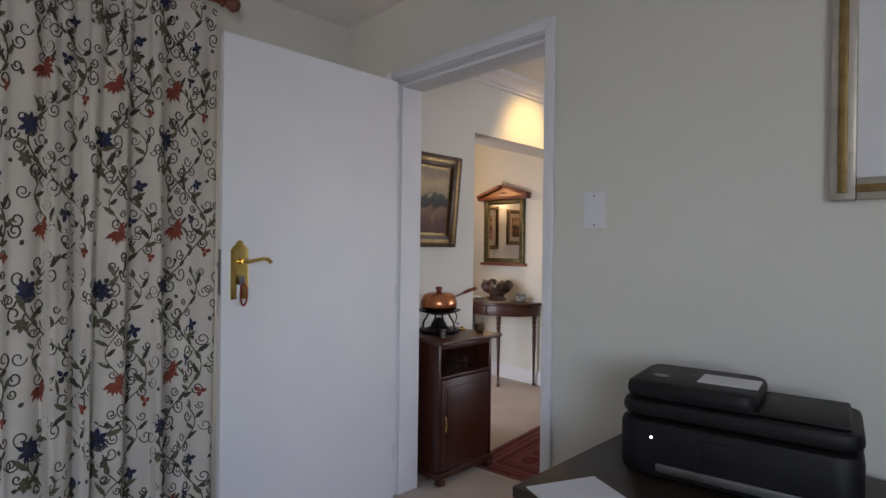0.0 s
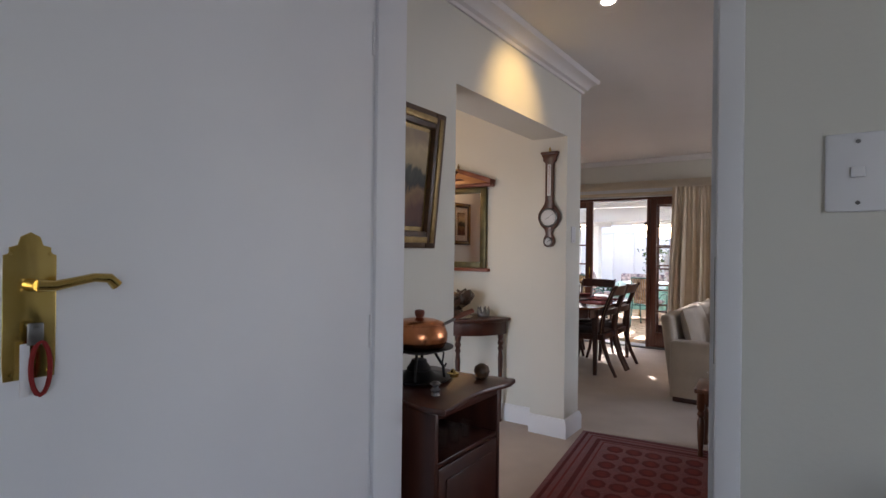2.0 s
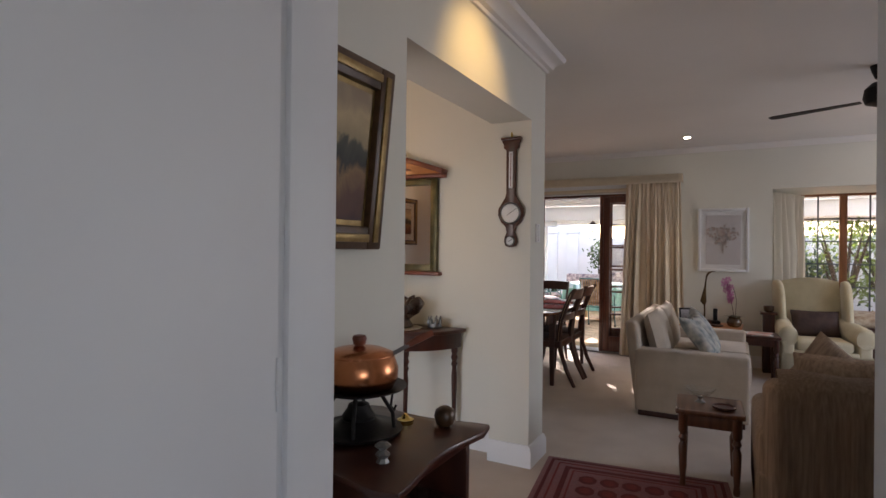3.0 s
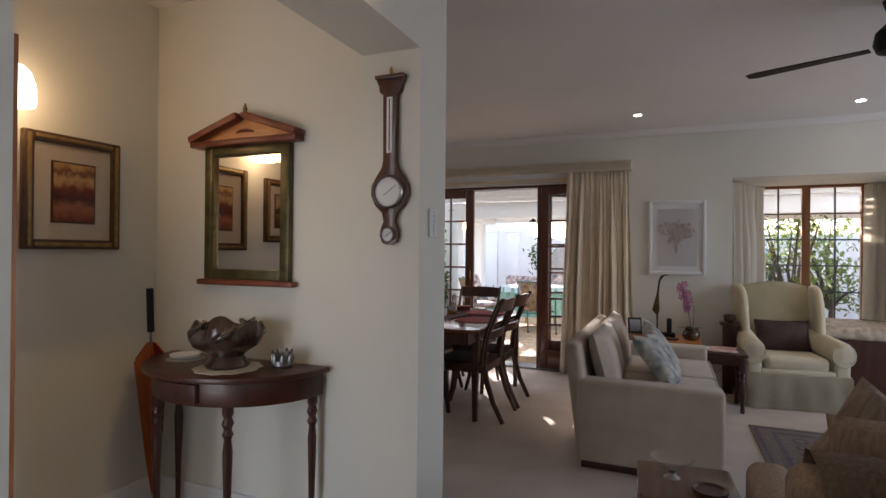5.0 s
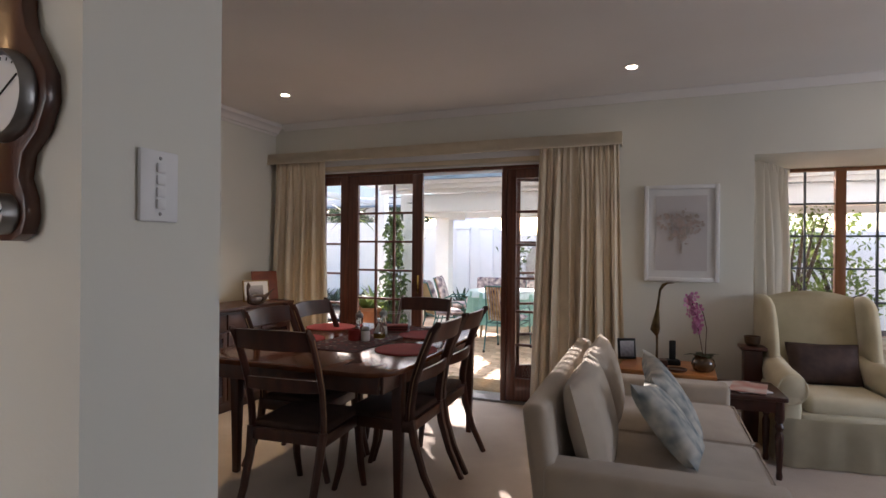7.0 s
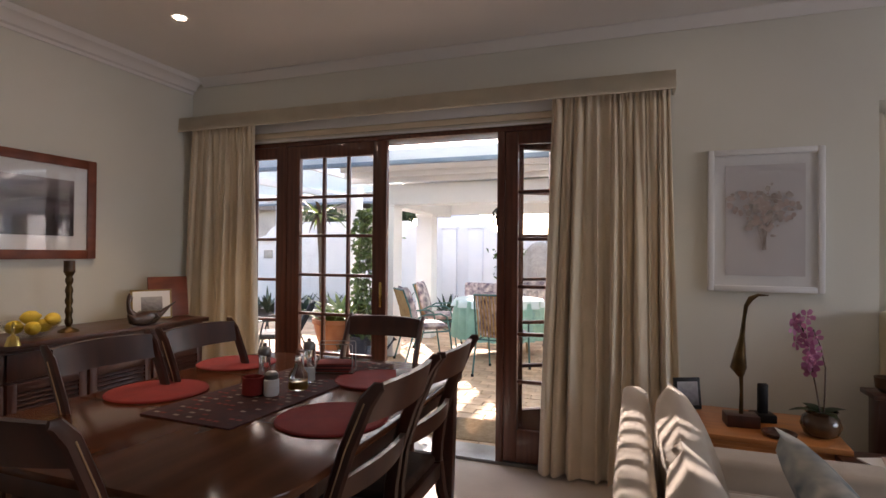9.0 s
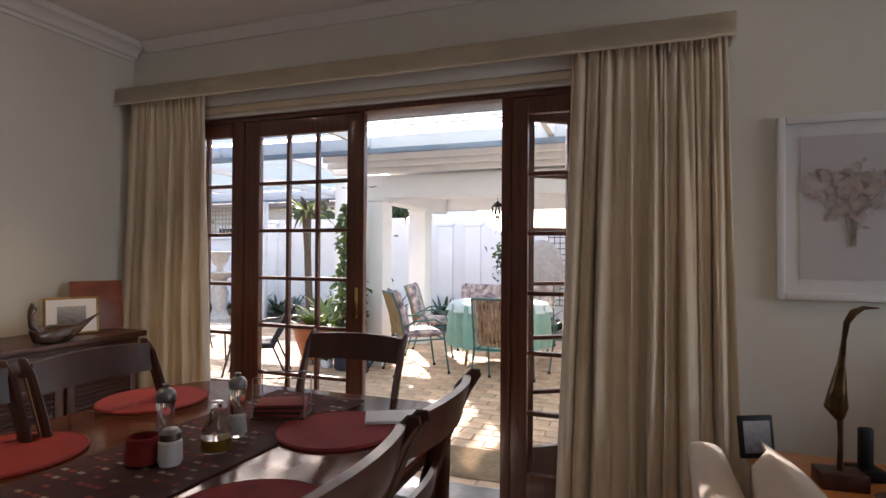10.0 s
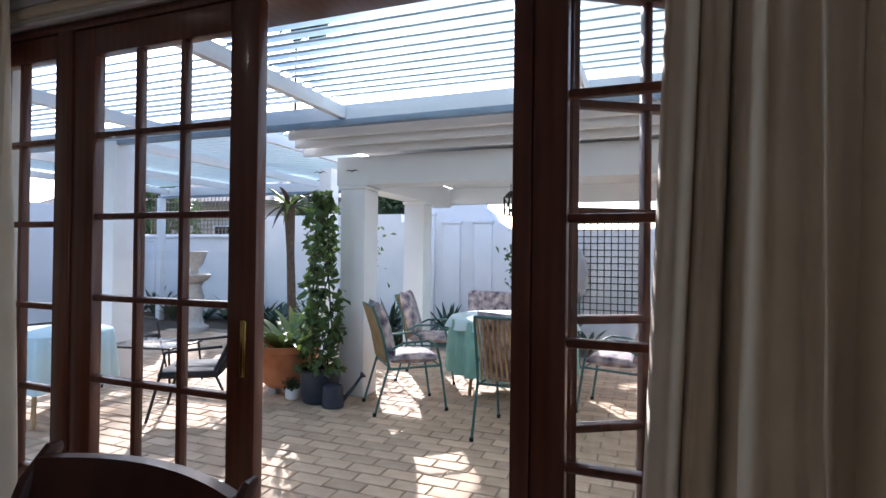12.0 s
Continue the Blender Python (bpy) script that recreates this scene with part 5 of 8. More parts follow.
cab = thing("pot_cupboard", "dark mahogany bedside cupboard with an open shelf", "cabinet")
cx0, cx1, cy0, cy1, ch = -0.98, -0.60, 2.64, 3.10, 0.80
for nm, b in (("side", (cx0, cx1, cy0, cy0 + 0.022, 0.07, ch)), ("side", (cx0, cx1, cy1 - 0.022, cy1, 0.07, ch)), ("back", (cx0, cx0 + 0.015, cy0 + 0.022, cy1 - 0.022, 0.07, ch)), ("shelf", (cx0 + 0.015, cx1 - 0.004, cy0 + 0.022, cy1 - 0.022, 0.595, 0.613)), ("shelf", (cx0 + 0.015, cx1 - 0.004, cy0 + 0.022, cy1 - 0.022, 0.07, 0.09)), ("rail", (cx1 - 0.02, cx1, cy0 + 0.022, cy1 - 0.022, 0.765, ch))):
    part(nm, box(B(), *b, bev=0.003), M_MAHOG, cab)
dr = part("door", box(B(), cx1 - 0.022, cx1, cy0 + 0.026, cy1 - 0.026, 0.094, 0.592, bev=0.004), M_MAHOG, cab)
part("door_panel", box(B(), cx1, cx1 + 0.006, cy0 + 0.07, cy1 - 0.07, 0.14, 0.545, bev=0.005), M_MAHOG, dr)
part("escutcheon", tube(B(), [(cx1 + 0.012, cy0 + 0.05, 0.30), (cx1 + 0.02, cy0 + 0.05, 0.34), (cx1 + 0.012, cy0 + 0.05, 0.39)], 0.004, 8), M_BRASS, dr, "slim brass pull")
outl = []
for (ax, ay), (bx, by) in zip([(cx0 - 0.01, cy0 - 0.03), (cx1 + 0.045, cy0 - 0.03), (cx1 + 0.045, cy1 + 0.03), (cx0 - 0.01, cy1 + 0.03)], [(cx1 + 0.045, cy0 - 0.03), (cx1 + 0.045, cy1 + 0.03), (cx0 - 0.01, cy1 + 0.03), (cx0 - 0.01, cy0 - 0.03)]):
    for k in range(10):
        t = k / 10
        nx_, ny_ = (by - ay), -(bx - ax)
        ln = math.hypot(nx_, ny_)
        s = 0.016 * math.cos(2 * math.pi * t) if ax != bx or ax > cx0 + 0.1 else 0
        if ax == bx and ax < cx0 + 0.1:
            s = 0
        outl.append((ax + (bx - ax) * t + nx_ / ln * s, ay + (by - ay) * t + ny_ / ln * s))
part("top", slab(B(), outl, ch, ch + 0.022, bev=0.007), M_MAHOG, cab, "shaped overhanging top")
part("plinth", box(B(), cx0, cx1 + 0.012, cy0 - 0.012, cy1 + 0.012, 0.035, 0.07, bev=0.006), M_MAHOG, cab)
for x in (cx0 + 0.02, cx1 - 0.03):
    for y in (cy0 + 0.0, cy1 - 0.05):
        part("foot", box(B(), x, x + 0.05, y, y + 0.05, 0, 0.036, bev=0.008), M_MAHOG, cab)
for k, (gy, gr) in enumerate(((2.78, 0.022), (2.85, 0.026), (2.93, 0.022))):
    single("shot_glass", lathe(B(), [(gr * 0.7, 0), (gr, 0.075), (gr * 0.9, 0.075), (gr * 0.6, 0.008)], (0, 0, 0), 14), M_CLEAR, "small glass standing in the open shelf", "glass", "shelf glasses", m=pose(-0.66, gy, 0.613))

TOPZ = ch + 0.022
fo = thing("fondue_set", "copper fondue pot on a black iron burner stand", "fondue set")
part("base_tray", lathe(B(), [(0.10, 0), (0.125, 0.008), (0.13, 0.018), (0.11, 0.018), (0.07, 0.028), (0.05, 0.05), (0.02, 0.055)], (0, 0, 0), 28), M_BLACKIRON, fo)
part("burner", lathe(B(), [(0.045, 0.03), (0.05, 0.06), (0.035, 0.085), (0.03, 0.10), (0.01, 0.105)], (0, 0, 0), 18), M_BLACKIRON, fo)
for k in range(4):
    a = k * math.pi / 2 + 0.5
    part("leg", tube(B(), [(0.105 * math.cos(a), 0.105 * math.sin(a), 0.015), (0.10 * math.cos(a), 0.10 * math.sin(a), 0.07), (0.075 * math.cos(a), 0.075 * math.sin(a), 0.115), (0.06 * math.cos(a), 0.06 * math.sin(a), 0.145)], 0.006, 8), M_BLACKIRON, fo)
part("hook", tube(B(), [(0.02, 0.125, 0.145), (0.03, 0.135, 0.11), (0.03, 0.125, 0.06), (0.03, 0.145, 0.04), (0.03, 0.155, 0.055)], 0.004, 6), M_BLACKIRON, fo)
part("pan_ring", lathe(B(), [(0.055, 0.13), (0.10, 0.145), (0.14, 0.160), (0.142, 0.165), (0.10, 0.155), (0.05, 0.15)], (0, 0, 0), 30), M_BLACKIRON, fo)
pot = part("pot", lathe(B(), [(0.07, 0.152), (0.10, 0.158), (0.115, 0.19), (0.116, 0.225), (0.105, 0.26), (0.098, 0.272), (0.092, 0.27)], (0, 0, 0), 36), M_COPPER, fo, "polished copper pot", 60)
part("lid", lathe(B(), [(0.101, 0.270), (0.10, 0.276), (0.07, 0.29), (0.03, 0.297), (0.01, 0.299)], (0, 0, 0), 32), M_COPPER, pot, "copper lid", 60)
part("lid_knob", lathe(B(), [(0.008, 0.295), (0.018, 0.305), (0.022, 0.325), (0.018, 0.335), (0.005, 0.338)], (0, 0, 0), 14), M_REDWOOD, pot, "turned wooden knob")
bm = tube(B(), [(0.06, 0.09, 0.262), (0.085, 0.135, 0.285)], 0.008, 8)
part("handle_shank", bm, M_GREY, pot)
part("handle", tube(B(), [(0.082, 0.13, 0.283), (0.10, 0.165, 0.302), (0.125, 0.215, 0.322)], [0.009, 0.014, 0.012], 8, 0.7), M_REDWOOD, pot, "flat wooden handle")
fo.matrix_basis = pose(-0.855, 2.885, TOPZ) @ Matrix.Diagonal((0.98, 0.98, 0.84, 1))
single("wooden_egg", lathe(B(), [(0.012, 0), (0.026, 0.008), (0.033, 0.03), (0.028, 0.05), (0.012, 0.06), (0.004, 0.061)], (0, 0, 0), 16), M_DARKFRAME, "polished dark wooden ball ornament", "ornament", smooth=60, m=pose(-0.665, 3.06, TOPZ))
sn = thing("candle_snuffer", "small silver crumpled foil ornament", "ornament")
part("foil", lathe(B(), [(0.018, 0), (0.012, 0.01), (0.02, 0.02), (0.008, 0.03), (0.022, 0.042), (0.01, 0.05)], (0, 0, 0), 7), M_GREY, sn, "", 10)
place(sn, -0.67, 2.74, TOPZ, 20)
single("brass_tealight", lathe(B(), [(0.024, 0), (0.026, 0.014), (0.014, 0.018), (0.006, 0.03)], (0, 0, 0), 14), M_BRASS, "little brass candle holder", "ornament", m=pose(-0.78, 3.02, TOPZ))

# red hall rug
M_RUGRED = surface("red_wool", (0.125, 0.010, 0.011), (0.18, 0.018, 0.017), 25, 0.95, 0.5, 350, sheen=0.2)
M_RUGDARK = surface("dark_blue_wool", (0.085, 0.008, 0.010), (0.125, 0.014, 0.015), 25, 0.95, 0.5, 350)
M_RUGTAN = surface("tan_wool", (0.145, 0.015, 0.015), (0.19, 0.027, 0.023), 25, 0.95, 0.5, 350)


def rug(name, w, l, label, a, b, c, seed=1):
    """A knotted rug: field, borders, rows of small motifs and a fringe."""
    t = thing(name, label, "rug")
    part("field", box(B(), -w / 2, w / 2, -l / 2, l / 2, 0.0, 0.008, bev=0.003), a, t)
    rr = random.Random(seed)
    for inset, wd, mt in ((0.03, 0.02, b), (0.08, 0.012, c), (0.13, 0.03, b), (0.18, 0.010, c)):
        bm = B()
        x, y = w / 2 - inset, l / 2 - inset
        for q in ((-x, x, -y, -y + wd), (-x, x, y - wd, y), (-x, -x + wd, -y + wd, y - wd), (x - wd, x, -y + wd, y - wd)):
            box(bm, q[0], q[1], q[2], q[3], 0.006, 0.0095)
        part("border", bm, mt, t, "", None)
    def eight(size, z):
        return slab(B(), [(size * math.cos(k * math.pi / 4 + 0.39), size * 1.1 * math.sin(k * math.pi / 4 + 0.39)) for k in range(8)], 0.006, z)
    meshes = []
    for size, z, mt in ((0.055, 0.0092, b), (0.032, 0.0100, c)):
        me = finish(eight(size, z), "medallion")
        me.materials.append(mt)
        meshes.append(me)
    nx, ny = int((w - 0.44) / 0.14) + 1, int((l - 0.44) / 0.16) + 1
    for i in range(nx):
        for j in range(ny):
            up = t
            for nm, me in zip(("medallion", "medallion_ring"), meshes):
                o = new(nm, me)
                o.parent = up
                if up is t:
                    o.location = (-w / 2 + 0.22 + (w - 0.44) * (i + 0.5) / nx, -l / 2 + 0.22 + (l - 0.44) * (j + 0.5) / ny, 0)
                    up = o
    bm = B()
    for s in (-1, 1):
        for k in range(int(w / 0.014)):
            x = -w / 2 + 0.007 + k * 0.014
            tube(bm, [(x, s * (l / 2 - 0.002), 0.005), (x + rr.uniform(-0.006, 0.006), s * (l / 2 + 0.045 + rr.uniform(0, 0.012)), 0.004)], 0.0022, 4)
    part("fringe", bm, M_LINEN, t, "pale knotted fringe")
    return t


place(rug("hall_rug", 1.05, 2.1, "dark red patterned wool runner in the hall", M_RUGRED, M_RUGDARK, M_RUGTAN), -0.31, 4.10, 0.001, 7)
M_RUGBLUE = surface("slate_wool", (0.075, 0.072, 0.09), (0.12, 0.115, 0.13), 20, 0.95, 0.5, 350)
place(rug("living_rug", 1.9, 1.35, "muted grey-blue bordered rug before the armchair", surface("fawn_wool", (0.155, 0.125, 0.115), (0.20, 0.165, 0.15), 20, 0.95, 0.5, 350), M_RUGBLUE, surface("fawn_wool_light", (0.17, 0.145, 0.135), (0.22, 0.19, 0.175), 20, 0.95, 0.5, 350), 3), 1.45, 7.05, 0.001, 0)

# ---- lobby ----
mir = thing("wall_mirror", "gilt-edged mirror with a broken wooden pediment", "mirror")
mw, z0, z1 = 0.50, 1.20, 1.86
part("glass", box(B(), -mw / 2 + 0.045, mw / 2 - 0.045, -0.012, -0.008, z0 + 0.03, z1 - 0.02), M_MIRROR, mir, "clear mirror glass", None)
part("backing", box(B(), -mw / 2 + 0.01, mw / 2 - 0.01, -0.0075, 0.0, z0, z1), M_DARKFRAME, mir, "", None)
for s in (-1, 1):
    part("side_pilaster", box(B(), s * (mw / 2 - 0.025) - 0.025, s * (mw / 2 - 0.025) + 0.025, -0.035, 0, z0, z1, bev=0.005), M_GREENGILT, mir)
    part("beading", box(B(), s * (mw / 2 - 0.047) - 0.006, s * (mw / 2 - 0.047) + 0.006, -0.028, -0.008, z0, z1, bev=0.003), M_GILT, mir, "gilt bead")
part("top_rail", box(B(), -mw / 2 + 0.05, mw / 2 - 0.05, -0.034, 0, z1 - 0.045, z1, bev=0.004), M_GREENGILT, mir)
part("bottom_rail", box(B(), -mw / 2 + 0.05, mw / 2 - 0.05, -0.034, 0, z0, z0 + 0.05, bev=0.004), M_GREENGILT, mir)
part("sill", box(B(), -mw / 2 - 0.03, mw / 2 + 0.03, -0.055, 0, z0 - 0.028, z0, bev=0.008), M_REDWOOD, mir)
part("cornice", box(B(), -mw / 2 - 0.06, mw / 2 + 0.06, -0.075, 0, z1, z1 + 0.03, bev=0.008), M_REDWOOD, mir)
bm = slab(B(), [(-0.27, 0), (0.27, 0), (0.27, 0.01), (0.0, 0.105), (-0.27, 0.01)], 0, 0.035)
bmesh.ops.transform(bm, matrix=Matrix(((1, 0, 0, 0), (0, 0, -1, 0), (0, 1, 0, z1 + 0.03), (0, 0, 0, 1))), verts=bm.verts[:])
part("tympanum", bm, M_PINE, mir, "glowing orange veneer panel")
for s in (-1, 1):
    bm = box(B(), 0, 0.31, -0.085, 0, -0.012, 0.022, bev=0.006)
    bmesh.ops.transform(bm, matrix=pose(-s * 0.31, 0, z1 + 0.035) @ Matrix.Diagonal((s, 1, 1, 1)) @ pose(0, 0, 0, 0, -19, 0), verts=bm.verts[:])
    if s < 0:
        bmesh.ops.reverse_faces(bm, faces=bm.faces[:])
    part("raking_cornice", bm, M_REDWOOD, mir)
part("finial", lathe(B(), [(0.022, 0), (0.022, 0.012), (0.008, 0.02), (0.012, 0.03), (0.003, 0.06)], (0, -0.04, z1 + 0.145), 12), M_GILT, mir)
bm = tube(B(), [(-0.05, -0.04, z1 + 0.065), (-0.02, -0.045, z1 + 0.072), (0.02, -0.045, z1 + 0.072), (0.05, -0.04, z1 + 0.065)], [0.003, 0.008, 0.008, 0.003], 8)
part("carved_shell", bm, M_REDWOOD, mir)
mir.matrix_basis = pose(-2.005, LN - 0.0015, 0.0) @ Matrix.Diagonal((1.06, 1, 1, 1))

con = thing("console_table", "dark mahogany half-round console table with a drawer", "table")
half = [(0.52 * math.cos(a), -0.44 * math.sin(a)) for a in [math.pi * k / 28 for k in range(29)]]
part("top", slab(B(), [(x * 1.03, y * 1.03) for x, y in half][::-1], 0.795, 0.82, bev=0.006), M_MAHOG, con)
part("apron", slab(B(), [(x * 0.95, y * 0.93 - 0.0) for x, y in half][::-1], 0.69, 0.795, bev=0.003), M_MAHOG, con)
part("drawer_front", box(B(), -0.11, 0.11, -0.425, -0.395, 0.705, 0.785, bev=0.004), M_MAHOG, con)
for a in (0.06, 1.05, 2.09, 3.08):
    x, y = 0.46 * math.cos(a), -0.38 * math.sin(a) - 0.015
    bm = lathe(B(), [(0.016, 0), (0.02, 0.015), (0.012, 0.03), (0.014, 0.2), (0.022, 0.5), (0.016, 0.555), (0.026, 0.575), (0.017, 0.595), (0.027, 0.62), (0.018, 0.645), (0.025, 0.66), (0.025, 0.69)], (0, 0, 0), 14)
    part("leg", bm, M_MAHOG, con).location = (x, y, 0)
con.matrix_basis = pose(-1.99, LN - 0.024, 0) @ Matrix.Diagonal((0.90, 0.97, 1, 1))
M_POTTERY = surface("brown_glazed_pottery", (0.028, 0.016, 0.012), (0.075, 0.042, 0.030), 10, 0.2, 0.35, 30, coat=0.6, dist=0.01)
bo = thing("pottery_bowl", "dark glossy sculpted pottery bowl", "bowl")
bm = lathe(B(), [(0.105, 0), (0.115, 0.012), (0.095, 0.035), (0.082, 0.055), (0.105, 0.075), (0.150, 0.105), (0.172, 0.145), (0.170, 0.185), (0.155, 0.21), (0.142, 0.205), (0.125, 0.15), (0.05, 0.09)], (0, 0, 0), 36)
for v in bm.verts:
    a = math.atan2(v.co.y, v.co.x)
    if v.co.z > 0.08:
        k = 1 + 0.09 * math.sin(5 * a) + 0.05 * math.sin(9 * a + 1)
        v.co.x *= k
        v.co.y *= k
        v.co.z += 0.02 * math.sin(5 * a + 1.2) * (v.co.z - 0.08) / 0.12
part("bowl", bm, M_POTTERY, bo, "", 60)
for k in range(5):
    a = k * 1.256 + 0.3
    bm = tube(B(), [(0.13 * math.cos(a - 0.4), 0.13 * math.sin(a - 0.4), 0.12), (0.172 * math.cos(a - 0.15), 0.172 * math.sin(a - 0.15), 0.155), (0.178 * math.cos(a + 0.15), 0.178 * math.sin(a + 0.15), 0.175), (0.16 * math.cos(a + 0.4), 0.16 * math.sin(a + 0.4), 0.21)], [0.012, 0.022, 0.022, 0.010], 10)
    part("petal_fold", bm, M_POTTERY, bo, "", 60)
bo.matrix_basis = pose(-1.915, 4.74, 0.8245) @ Matrix.Diagonal((0.86, 0.86, 0.92, 1))
M_DOILY = surface("lace", (0.42, 0.40, 0.34), (0.56, 0.53, 0.46), 60, 0.9, 0.5, 300)
for x, y, r in ((-1.90, 4.73, 0.145), (-2.24, 4.80, 0.085)):
    n = 40
    single("doily", slab(B(), [(r * (1 + 0.05 * math.cos(10 * 2 * math.pi * k / n)) * math.cos(2 * math.pi * k / n), r * (1 + 0.05 * math.cos(10 * 2 * math.pi * k / n)) * math.sin(2 * math.pi * k / n)) for k in range(n)], 0, 0.003), M_DOILY, "round white lace doily on the console", "doily", "lace doilies", m=pose(x, y, 0.8205))
sd = thing("shallow_dish", "small pale dish with a wooden lid", "dish")
part("dish", lathe(B(), [(0.05, 0), (0.068, 0.012), (0.07, 0.02), (0.05, 0.012), (0.01, 0.01)], (0, 0, 0), 22), M_PAPER, sd)
place(sd, -2.24, 4.80, 0.824)
single("wooden_box", box(B(), -0.05, 0.05, -0.03, 0.03, 0, 0.03, bev=0.008), M_PINE, "small pale wooden box on the console", "box", m=pose(-2.12, 4.90, 0.8205, 0, 0, 15))
cr = thing("crown_ornament", "small silvery crown-shaped ornament", "ornament")
part("ring", lathe(B(), [(0.045, 0), (0.05, 0.012), (0.045, 0.03), (0.04, 0.03), (0.04, 0.004)], (0, 0, 0), 20), M_GREY, cr)
for k in range(7):
    a = k * 2 * math.pi / 7
    part("spike", lathe(B(), [(0.010, 0.02), (0.012, 0.045), (0.005, 0.06), (0.008, 0.07), (0.002, 0.08)], (0.042 * math.cos(a), 0.042 * math.sin(a), 0), 8), M_GREY, cr)
place(cr, -1.70, 4.85, 0.8205)
M_ORANGE = surface("orange_nylon", (0.50, 0.12, 0.03), (0.60, 0.18, 0.05), 8, 0.6, 0.2, 60)
um = thing("umbrella", "furled orange, red and black umbrella in the corner", "umbrella")
part("handle", tube(B(), [(0, 0, 0.92), (0, 0, 1.14)], 0.017, 10), M_BLACK, um, "black grip")
part("shaft", tube(B(), [(0, 0, 0.0), (0, 0, 0.93)], 0.006, 8), M_GREY, um)
for k, mt in enumerate((M_ORANGE, M_RED, M_ORANGE, M_ORANGE, M_RED, M_ORANGE)):
    a = k * math.pi / 3
    bm = B()
    prof = [(0.10, 0.012), (0.30, 0.035), (0.55, 0.055), (0.80, 0.075), (0.87, 0.03)]
    l, c_, r = [], [], []
    for z, w in prof:
        l.append(bm.verts.new((w * 0.5 * math.cos(a - 0.55), w * 0.5 * math.sin(a - 0.55), z)))
        c_.append(bm.verts.new((w * 1.15 * math.cos(a), w * 1.15 * math.sin(a), z - 0.02)))
        r.append(bm.verts.new((w * 0.5 * math.cos(a + 0.55), w * 0.5 * math.sin(a + 0.55), z)))
    for i in range(len(prof) - 1):
        bm.faces.new((l[i], c_[i], c_[i + 1], l[i + 1]))
        bm.faces.new((c_[i], r[i], r[i + 1], c_[i + 1]))
    bmesh.ops.solidify(bm, geom=bm.faces[:], thickness=0.004)
    part("canopy_fold", bm, mt, um, "", 30)
place(um, -2.51, 4.86, 0.01, -42, 1.5, 2)
wl = thing("wall_lamp", "glass wall lamp with a lit frosted shade", "lamp")
part("backplate", lathe(B(), [(0.045, 0), (0.04, 0.012), (0.015, 0.02)], (0, 0, 0), 18, pose(0, 0, 0, 0, 90, 0)), M_BRASS, wl)
part("arm", tube(B(), [(0.015, 0, 0), (0.07, 0, -0.005), (0.10, 0, 0.03)], 0.006, 8), M_BRASS, wl)
part("shade", lathe(B(), [(0.03, 0.045), (0.055, 0.02), (0.07, -0.03), (0.075, -0.10), (0.068, -0.12), (0.05, -0.125)], (0.10, 0, 0.0), 20), glow("frosted_shade", (1.0, 0.72, 0.38), 1.5), wl, "glowing frosted shade", 60)
place(wl, LOB + 0.002, 4.22, 2.05)
lp = bpy.data.lights.new("wall_lamp_bulb", "POINT")
lp.energy, lp.color, lp.shadow_soft_size = 0.24, (1.0, 0.55, 0.18), 0.06
new("wall_lamp_bulb", lp).location = (LOB + 0.22, 4.22, 1.98)
fd = thing("front_door", "orange-brown wooden front door standing open", "door")
part("leaf", box(B(), 0, 0.9, -0.022, 0.022, 0.01, 2.08, bev=0.003), M_WINWOOD, fd)
part("door_knob", lathe(B(), [(0.01, 0), (0.012, 0.02), (0.026, 0.035), (0.02, 0.055), (0.004, 0.06)], (0.84, -0.022, 1.0), 16, pose(0, 0, 0, 90, 0, 0)), M_BRASS, fd)
place(fd, -2.44, 3.16, 0, 72)

M_BARO = surface("barometer_mahogany", (0.060, 0.018, 0.010), (0.10, 0.034, 0.018), 5, 0.3, 0.05, 60, stretch=(6, 6, 1), wave=0.6, coat=0.3)
bar = thing("barometer", "banjo-shaped mahogany wall barometer with thermometer", "barometer")
ol = [(-0.012, -0.345), (0.012, -0.345), (0.034, -0.335), (0.043, -0.31), (0.040, -0.28), (0.026, -0.25), (0.034, -0.215), (0.066, -0.185), (0.086, -0.14), (0.084, -0.10), (0.062, -0.065), (0.038, -0.03), (0.031, 0.0), (0.033, 0.27), (0.05, 0.285), (0.052, 0.31), (0.062, 0.325), (0.062, 0.335)]
bm = slab(B(), ol + [(-x, z) for x, z in reversed(ol)][0:-1], 0, 0.024, bev=0.004)
bmesh.ops.transform(bm, matrix=Matrix(((1, 0, 0, 0), (0, 0, -1, 0), (0, 1, 0, 0), (0, 0, 0, 1))), verts=bm.verts[:])
bmesh.ops.recalc_face_normals(bm, faces=bm.faces[:])
part("case", bm, M_BARO, bar)
R90 = pose(0, 0, 0, 90, 0, 0)
for cz, r in ((-0.13, 0.069), (-0.305, 0.031)):
    bz = part("bezel", lathe(B(), [(r, 0), (r, 0.012), (r * 0.93, 0.022), (r * 0.86, 0.018), (r * 0.86, 0.004)], (0, -0.024, cz), 30, R90), M_GREY, bar, "dark metal bezel", 60)
    part("dial", lathe(B(), [(r * 0.88, 0.006), (r * 0.88, 0.009)], (0, -0.024, cz), 28, R90), M_PAPER, bz, "white enamel dial", None)
    bm = B()
    for k in range(24):
        a = k * math.pi / 12
        tube(bm, [(r * 0.74 * math.cos(a), -0.0338, cz + r * 0.74 * math.sin(a)), (r * 0.82 * math.cos(a), -0.0338, cz + r * 0.82 * math.sin(a))], 0.0008, 4)
    part("dial_marks", bm, M_BLACK, bz, "fine black graduation marks", None)
    part("pointer", tube(B(), [(-r * 0.3, -0.0345, cz - r * 0.2), (r * 0.55, -0.0345, cz + r * 0.4)], 0.0012, 5), M_BLACK, bz)
